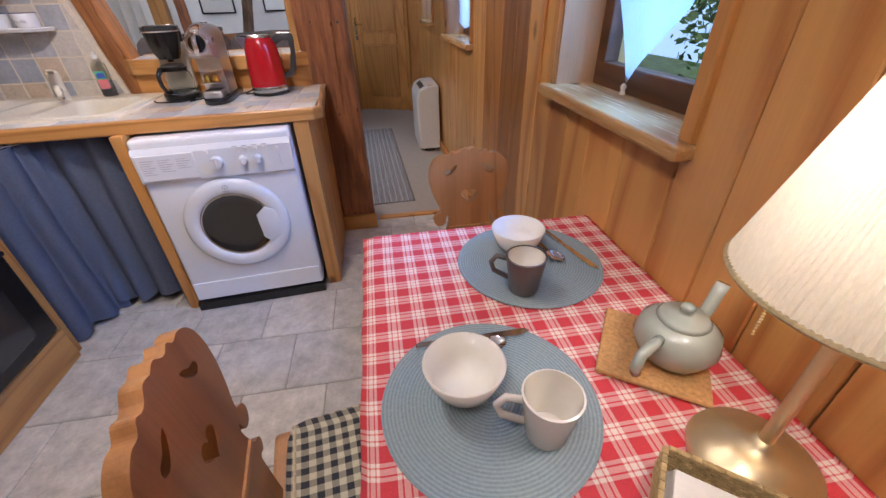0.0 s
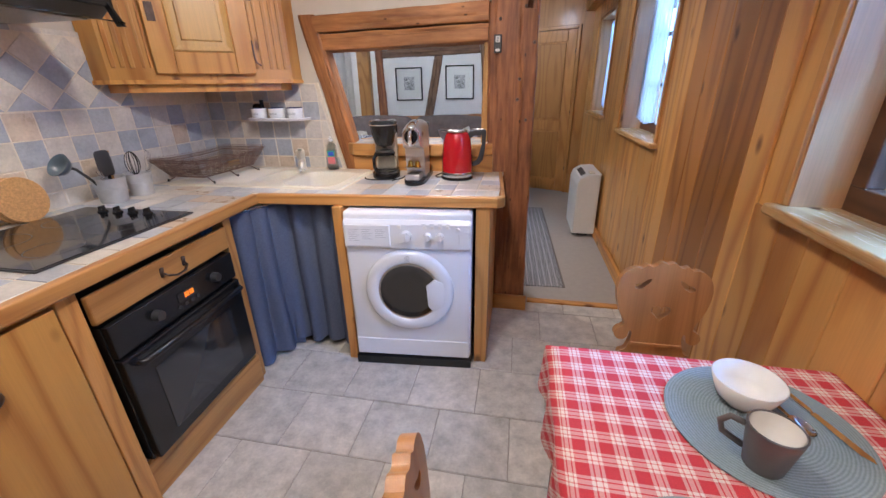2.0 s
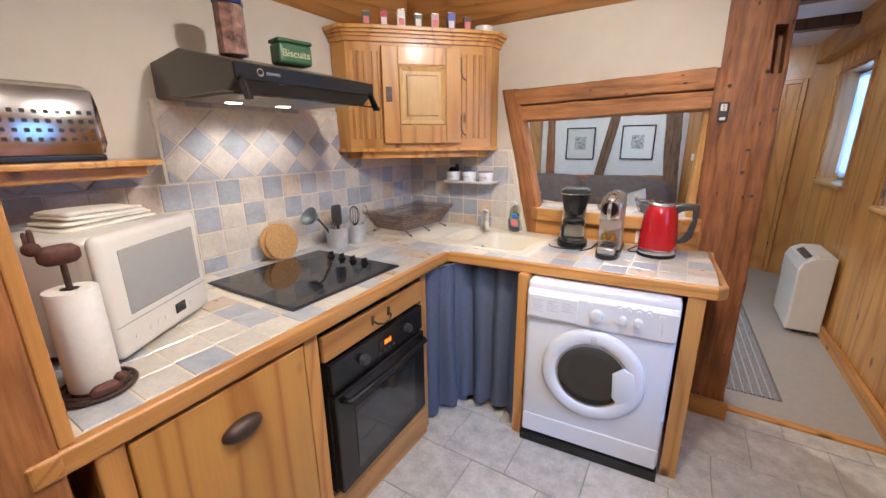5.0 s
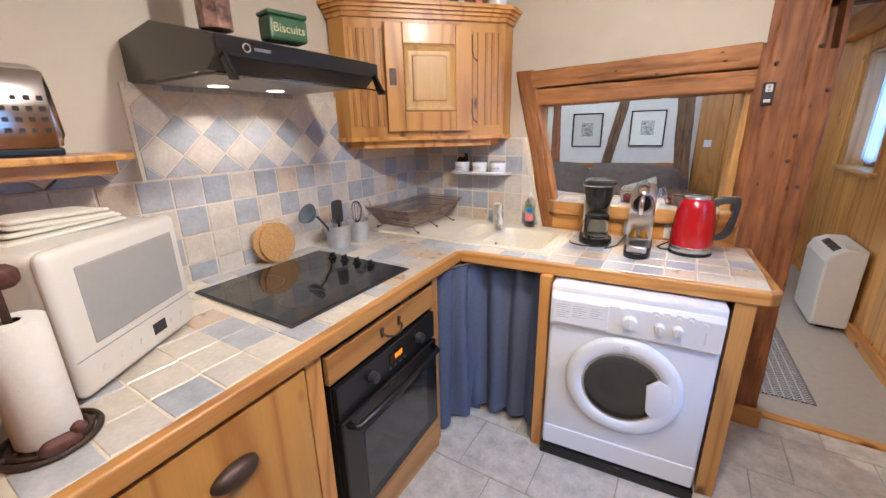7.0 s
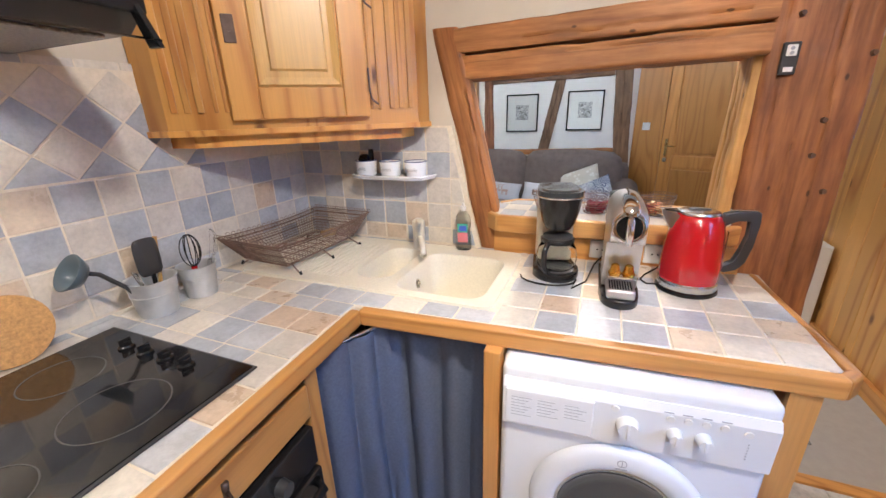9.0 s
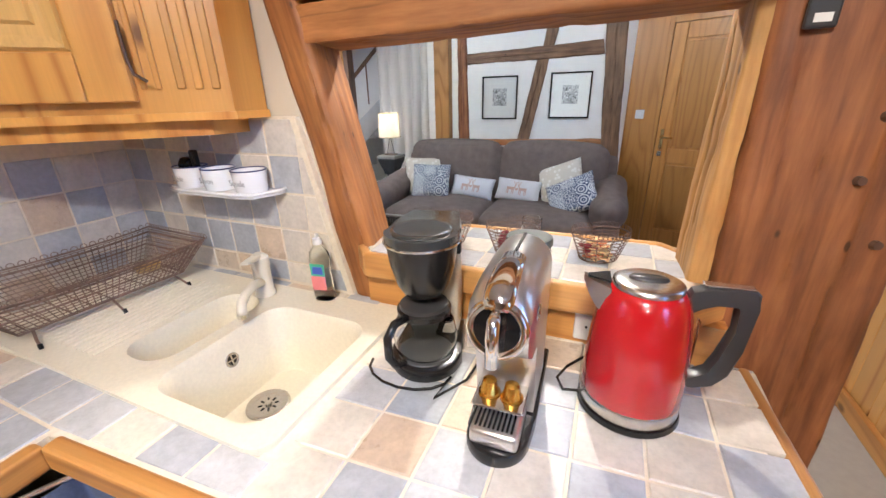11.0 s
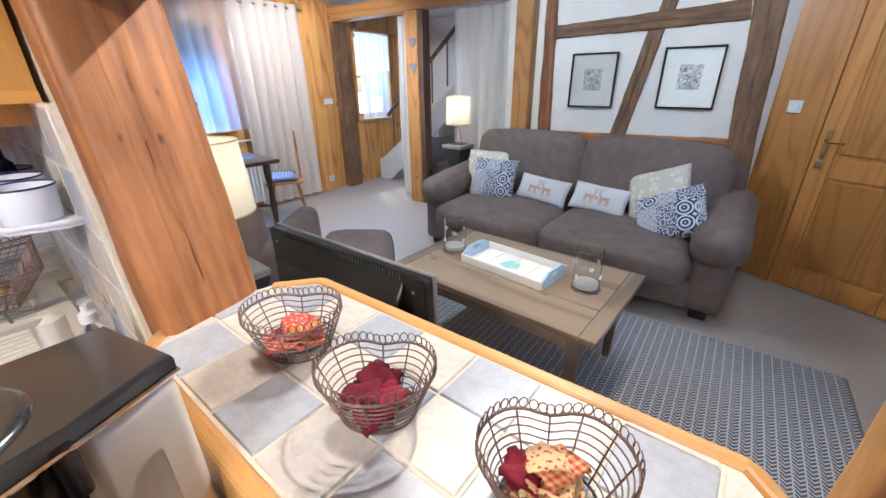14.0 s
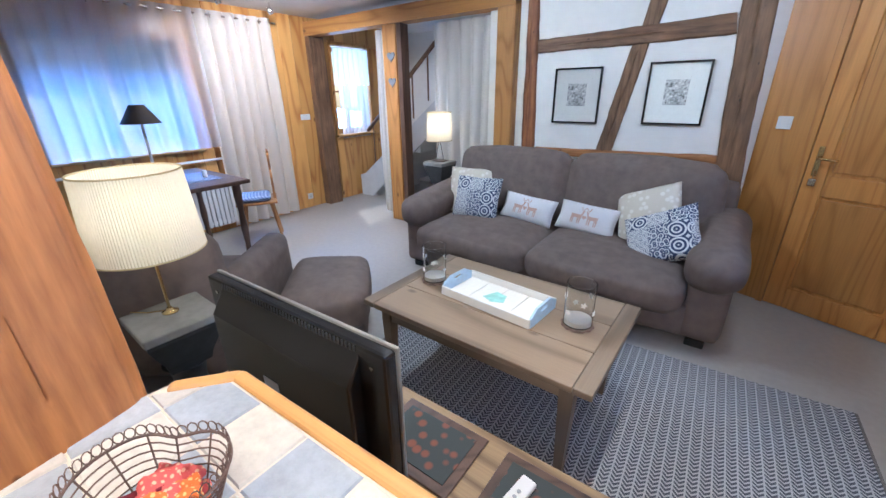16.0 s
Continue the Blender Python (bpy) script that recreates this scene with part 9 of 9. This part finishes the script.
def small_fixtures():
    def plate_box(name, label, cat, m, w=0.04, h=0.04, sw=True):
        s = thing(name, 0, 0, 0, label, cat)
        s.matrix_world = m
        part("plate", box(B(), -w, w, -0.008, 0, -h, h, 0.004), M_WHITE, s)
        if sw:
            part("rocker", box(B(), -w * 0.6, w * 0.6, -0.012, -0.008, -h * 0.6, h * 0.6, 0.003), M_WHITE, s)
        else:
            part("well", lathe(B(), [(0.02, 0.0), (0.018, -0.001), (0, -0.001)], 20, pose(0, -0.009, 0, 90, 0, 0)), M_GREYTXT, s)
    plate_box("light_switch", "white light switch beside the door", "switch", SLANT @ Matrix.Translation((0.13, 0, 1.225)))
    plate_box("wall_socket", "white wall socket low beside the door", "socket", SLANT @ Matrix.Translation((0.06, 0, 0.2)), sw=False)
    W = Matrix.Translation((X_W - 0.001, 6.04, 1.165)) @ pose(0, 0, 0, 0, 0, 90)
    plate_box("light_switch", "white double light switch on the panelling", "switch", W, 0.07, 0.035)
    plate_box("wall_socket", "white wall socket low on the panelling", "socket", Matrix.Translation((X_W - 0.001, 5.95, 0.15)) @ pose(0, 0, 0, 0, 0, 90), sw=False)
    for z in (1.79, 1.545):
        h = thing("hanging_heart", -3.545, 6.178, z, "small blue-grey wooden heart hanging on the post", "ornament", group="hanging hearts")
        part("heart", plate(B(), heart(0, 0, 0.055), [], 0.008), M_HEART, h).location.y = -0.008
    for x, y in ((-4.45, 4.93), (-4.55, 5.5), (-1.9, 4.6)):
        s = thing("ceiling_spotlight", x, y, Z_C, "small white ceiling spotlight, lit", "spotlight", group="ceiling spotlights")
        part("bracket", cyl(B(), (0, 0, -0.05), (0, 0, 0.001), 0.008, seg=10), M_CHROME, s)
        part("head", lathe(B(), [(0.012, 0.04), (0.025, 0.02), (0.028, -0.03), (0.024, -0.03), (0.02, 0.01)], 20, pose(0, 0, -0.075, 25, 0, 0)), M_CHROME, s, smooth=1)
        part("lens", lathe(B(), [(0, -0.024), (0.022, -0.024)], 20, pose(0, 0, -0.075, 25, 0, 0)), M_HOODLAMP, s, "lit lens")


M_HEART = plain("blue_grey_paint", (0.16, 0.19, 0.26), 0.6, grain=0.15)
small_fixtures()


def window_corner():
    def hang(name, x, y, z, w, h, folds, depth, mat, label, seed, rz=90):
        c = thing(name, x, y, z, label, "curtain", rz)
        part("cloth", drape_mesh(B(), w, h, folds, depth, seed, 0.02, 140, 14), mat, c, smooth=1)
        return c
    r = thing("curtain_rod", -4.88, 4.55, 2.17, "steel curtain rod with eyelets over the living room window", "curtain rod")
    part("rod", cyl(B(), (0, -1.4, 0), (0, 1.2, 0), 0.011, seg=14), M_STEEL, r, smooth=40)
    for y in (-1.35, 1.15):
        part("bracket", box(B(), -0.10, 0.0, y - 0.008, y + 0.008, -0.01, 0.01, 0.002), M_STEEL, r)
    for k in range(24):
        y = -1.3 + 0.105 * k
        part("eyelet", tube(B(), [(0.022 * math.cos(a) * 0.5, y + 0.006 * (k % 2), 0.022 * math.sin(a)) for a in (2 * math.pi * i / 16 for i in range(16))], 0.004, 6, True), M_STEEL, r)
    hang("sheer_curtain", -4.87, 4.12, 2.21, 1.5, 1.28, 11, 0.022, M_SHEER, "white sheer voile curtain before the window", 2)
    hang("drape", -4.87, 5.26, 2.21, 0.82, 2.17, 6, 0.04, M_DRAPE, "long pale linen drape with eyelets", 8)
    hang("drape", -4.87, 3.25, 2.21, 0.45, 2.17, 4, 0.035, M_DRAPE, "long pale linen drape with eyelets", 12)
    hang("drape", -3.80, 6.36, 2.08, 0.30, 2.05, 4, 0.03, M_DRAPE, "cream door curtain tied beside the post", 15, 0)
    hang("drape", -2.75, 6.40, 2.08, 0.80, 2.07, 6, 0.035, M_DRAPE, "wide cream curtain closing the stair alcove", 19, 0)
    hang("lace_curtain", X_W + 0.0, 6.87, 2.0, 0.62, 0.46, 7, 0.012, M_DRAPE, "white lace valance at the stair window", 23).location.x = X_W + 0.02
    hang("lace_curtain", X_W + 0.0, 6.87, 1.55, 0.52, 0.70, 6, 0.01, M_SHEER, "sheer white half curtain at the stair window", 27).location.x = X_W + 0.02
    t = thing("side_table", -4.38, 4.29, 0, "dark wooden dining table at the window", "table")
    part("tabletop", box(B(), -0.50, 0.55, -0.33, 0.30, 0.715, 0.75, 0.008), M_DARKWOOD, t)
    for sx in (-0.38, 0.43):
        for sy in (-0.25, 0.22):
            part("leg", lathe(B(), [(0, 0), (0.025, 0), (0.03, 0.05), (0.02, 0.12), (0.032, 0.3), (0.022, 0.45), (0.034, 0.6), (0.034, 0.715), (0, 0.715)], 20, Matrix.Translation((sx, sy, 0))), M_DARKWOOD, t, smooth=40)
    m = thing("table_runner", -4.33, 4.30, 0.7505, "blue checked place mats on the window table", "place mat")
    part("cloth", box(B(), -0.22, 0.26, -0.2, 0.17, 0, 0.003), M_BLUEPAD, m)
    p = thing("salt_cellar", -4.25, 4.40, 0.7535, "small white salt cellar on the window table", "salt cellar")
    part("body", lathe(B(), [(0, 0), (0.02, 0), (0.022, 0.05), (0.016, 0.06), (0, 0.062)], 18), M_WHITE, p, smooth=40)
    l = thing("table_lamp", -4.60, 4.14, 0.7505, "slim lamp with dark cone shade on the window table", "lamp")
    part("base", lathe(B(), [(0, 0), (0.06, 0), (0.06, 0.008), (0.012, 0.02), (0, 0.02)], 28), M_ZINC, l, smooth=40)
    part("stem", cyl(B(), (0, 0, 0.015), (0, 0, 0.52), 0.012, seg=12), M_ZINC, l, smooth=40)
    part("shade", lathe(B(), [(0.15, 0.47), (0.055, 0.62), (0.053, 0.62), (0.148, 0.47)], 40), M_DKSHADE, l, "dark brown cone shade", smooth=40)
    c = thing("window_chair", -4.30, 4.87, 0, "carved dark wood chair with pierced back and blue cushion", "chair", rz=-30)
    part("seat", box(B(), -0.2, 0.2, -0.2, 0.18, 0.42, 0.445, 0.008), M_CHAIR, c)
    half = [(0, 0.93), (0.02, 0.935), (0.035, 0.92), (0.03, 0.90), (0.055, 0.885), (0.07, 0.85), (0.062, 0.80), (0.045, 0.76), (0.045, 0.735), (0.065, 0.70), (0.07, 0.65), (0.055, 0.60), (0.045, 0.56), (0.055, 0.44)]
    holes = [ring(0.024, 0.84, 0.016, 0.03, 12), ring(-0.024, 0.84, 0.016, 0.03, 12), ring(0.025, 0.66, 0.015, 0.035, 12), ring(-0.025, 0.66, 0.015, 0.035, 12), ring(0, 0.745, 0.012, 0.015, 10)]
    k = part("backrest", plate(B(), half + [(-a, b) for a, b in reversed(half[1:])], holes, 0.022), M_CHAIR, c, "pierced figure-of-eight back")
    k.matrix_local = Matrix.Translation((0, 0.15, 0))
    for sx in (-1, 1):
        for sy in (-1, 1):
            part("leg", cyl(B(), (sx * 0.13, sy * 0.12, 0.42), (sx * 0.18, sy * 0.18, 0), 0.018, 0.013, 10), M_CHAIR, c)
    q = thing("seat_cushion", -4.30, 4.86, 0.4455, "blue checked seat cushion on the carved chair", "cushion", rz=-30)
    part("pad", soft(B(), -0.18, 0.18, -0.17, 0.13, 0, 0.05, 0.025, 0.008, 7), M_BLUEPAD, q, smooth=1)
    rd = thing("radiator", -4.92, 4.40, 0.08, "white ribbed panel radiator under the window", "radiator")
    for i in range(24):
        part("rib", box(B(), -0.03, 0.03, -0.58 + 0.048 * i, -0.54 + 0.048 * i, 0, 0.5, 0.008, 2), M_WHITE, rd)
    part("rail", box(B(), -0.02, 0.02, -0.58, 0.57, 0.03, 0.06), M_WHITE, rd)
    part("pipe", cyl(B(), (0.0, 0.55, -0.08), (0.0, 0.55, 0.03), 0.01, seg=10), M_WHITE, rd)
    pipe = thing("heating_pipe", -4.93, 4.55, 0.80, "white heating pipe along the wall under the window", "pipe")
    part("tube", cyl(B(), (0, -1.3, 0), (0, 0.72, 0), 0.013, seg=12), M_WHITE, pipe, smooth=40)
    for y in (-0.9, 0.4):
        part("clip", box(B(), -0.04, 0.014, y - 0.01, y + 0.01, -0.012, 0.012), M_WHITE, pipe)
    st = thing("staircase", -4.5, 7.0, 0, "grey-white stairs rising beyond the opening", "stairs")
    for k in range(10):
        part("step", box(B(), -0.40 + 0.22 * k, -0.15 + 0.22 * k, -0.12, 0.9, 0.0 if k == 0 else 0.18 * k - 0.02, 0.18 * (k + 1), 0.006), M_STAIR, st)
    part("stringer", prism(B(), [(-0.42, 0.0), (-0.2, 0.0), (2.0, 1.85), (2.0, 2.1), (-0.3, 0.34), (-0.42, 0.3)], -0.16, -0.125, "y", 0.004), M_STAIR, st, "pale stair stringer")
    part("handrail", tube(B(), [(-0.2, -0.14, 0.95), (0.6, -0.14, 1.62), (1.2, -0.14, 2.12)], 0.025, 10), M_BEAM_GREY, st, "dark wooden handrail", smooth=1)
    for k in range(5):
        x = -0.1 + 0.25 * k
        part("baluster", cyl(B(), (x, -0.14, 0.5 + 0.84 * (x + 0.1)), (x, -0.14, 1.03 + 0.835 * (x + 0.1)), 0.01, seg=8), M_BEAM_GREY, st)


M_BLUEPAD = gingham("blue_check_pad", (0.40, 0.46, 0.56), (0.07, 0.10, 0.20), 0.03, False)
M_DKSHADE = plain("dark_brown_fabric", (0.03, 0.02, 0.015), 0.8, grain=0.2, scale=80)
M_STAIR = plain("grey_white_paint", (0.58, 0.59, 0.60), 0.6, grain=0.05, scale=10)
window_corner()

# ---- outside ----
M_LEAF = plain("leaf_green", (0.06, 0.13, 0.03), 0.7, grain=0.5, scale=6)
M_BARK = plain("bark", (0.10, 0.07, 0.05), 0.9, grain=0.4, scale=20)
M_ROOF = plain("clay_roof", (0.20, 0.15, 0.13), 0.8, grain=0.3, scale=8)


def tree(x, y, h, seed):
    t = thing("tree", x, y, -1.1, "leafy green garden tree outside the windows", "tree", group="garden trees")
    rnd = random.Random(seed)
    bm = cyl(B(), (0, 0, 0), (0.1, 0.1, h * 0.7), 0.12, 0.05, 10)
    for k in range(6):
        a = k * 1.05
        cyl(bm, (0.06, 0.06, h * (0.35 + 0.05 * k)), (math.cos(a) * 1.0, math.sin(a) * 1.0, h * (0.6 + 0.05 * k)), 0.04, 0.015, 6)
    part("trunk", bm, M_BARK, t)
    bm = B()
    for k in range(4500):
        a, r, z = rnd.random() * 6.28, 1.5 * rnd.random() ** 0.5, rnd.gauss(0, 0.5)
        c = Vector((r * math.cos(a), r * math.sin(a), h * 0.72 + z * 1.2 - 0.2 * r))
        d = Vector((rnd.uniform(-1, 1), rnd.uniform(-1, 1), rnd.uniform(-1, 1))).normalized() * 0.07
        e = d.orthogonal().normalized() * 0.04
        vs = [bm.verts.new(c - d), bm.verts.new(c + e), bm.verts.new(c + d), bm.verts.new(c - e)]
        bm.faces.new(vs)
    part("crown", bm, M_LEAF, t, kind="stuff")


# added panel that glows by itself, so the east windows look bright
struct("backdrop", box(B(), 13.0, 13.1, -14, 26, -1.1, 9.0), glow("backdrop_glow", (0.45, 0.70, 1.0), 0.8), "glowing pale blue panel added beyond the garden to brighten the windows", "backdrop")
tree(5.2, 4.6, 3.9, 1)
tree(7.2, 7.6, 4.6, 2)
tree(-10.5, 7.2, 4.0, 3)


def neighbour():
    n = thing("neighbour_house", -11.0, 4.2, -1.1, "neighbouring house with tiled roof beyond the window", "house")
    part("wall", box(B(), -2.0, 0.0, -5.0, 3.2, 0, 2.3), M_PLASTER, n)
    rf = part("roof", prism(B(), [(0.35, 2.2), (0.35, 2.27), (-2.0, 4.2), (-2.0, 4.1)], -5.2, 3.4, "y"), M_ROOF, n)
    bm = B()
    for r in range(12):
        for c in range(40):
            x, z = 0.33 - 0.19 * r, 2.285 + 0.156 * r
            y = -5.15 + 0.21 * c + (0.1 if r % 2 else 0)
            prism(bm, [(x + 0.03, z - 0.015), (x + 0.03, z + 0.012), (x - 0.19, z + 0.17), (x - 0.19, z + 0.15)], y, y + 0.195, "y")
    part("shingles", bm, M_ROOF, n, kind="stuff")


neighbour()

# ---- pieces of walls and floors ----
def planks():
    rnd = random.Random(5)
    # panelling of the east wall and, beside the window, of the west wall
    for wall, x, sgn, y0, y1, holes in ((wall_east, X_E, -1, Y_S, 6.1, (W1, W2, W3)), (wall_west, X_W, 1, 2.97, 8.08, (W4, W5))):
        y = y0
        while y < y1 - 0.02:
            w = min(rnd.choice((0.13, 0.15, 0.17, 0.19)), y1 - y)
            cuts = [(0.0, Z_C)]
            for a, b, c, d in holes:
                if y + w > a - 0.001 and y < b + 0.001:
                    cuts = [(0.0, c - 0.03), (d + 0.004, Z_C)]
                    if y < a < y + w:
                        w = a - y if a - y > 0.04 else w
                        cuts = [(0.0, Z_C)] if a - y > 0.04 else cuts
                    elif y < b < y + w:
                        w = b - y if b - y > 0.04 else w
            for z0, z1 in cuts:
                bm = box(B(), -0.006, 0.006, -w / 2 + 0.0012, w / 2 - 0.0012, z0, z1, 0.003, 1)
                # planks in this stretch carry the wall's band of shade in their colour
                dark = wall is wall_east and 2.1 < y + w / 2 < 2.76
                o = part("plank", bm, M_PINE_SHADED if dark else M_PINE_WALL, wall)
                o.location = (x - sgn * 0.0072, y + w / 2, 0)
            y += w


def floor_tiles():
    bm = box(B(), -0.1555, 0.1555, -0.1485, 0.1485, -0.012, 0.0, 0.003, 1)
    first = None
    for j in range(-10, 5):
        y = 1.56 + 0.152 + 0.302 * j
        for i in range(-7, 6):
            x = -0.3145 + 0.314 * i + (0.157 if j % 2 == 0 else 0.0)
            if x + 0.16 < -2.0 or x - 0.16 > 0.76 or y < -1.4 or y - 0.15 > 2.9:
                continue
            if y + 0.15 > 2.9:
                o = part("tile", box(B(), -0.1555, 0.1555, -0.1485, 2.888 - y, -0.012, 0.0, 0.003, 1), M_STONE, floor_kitchen)
                o.location = (x, y, 0)
            elif first is None:
                first = part("tile", bm, M_STONE, floor_kitchen)
                first.location = (x, y, 0)
            else:
                share(first, "tile", floor_kitchen, Matrix.Translation((x, y, 0.0)))


planks()
floor_tiles()
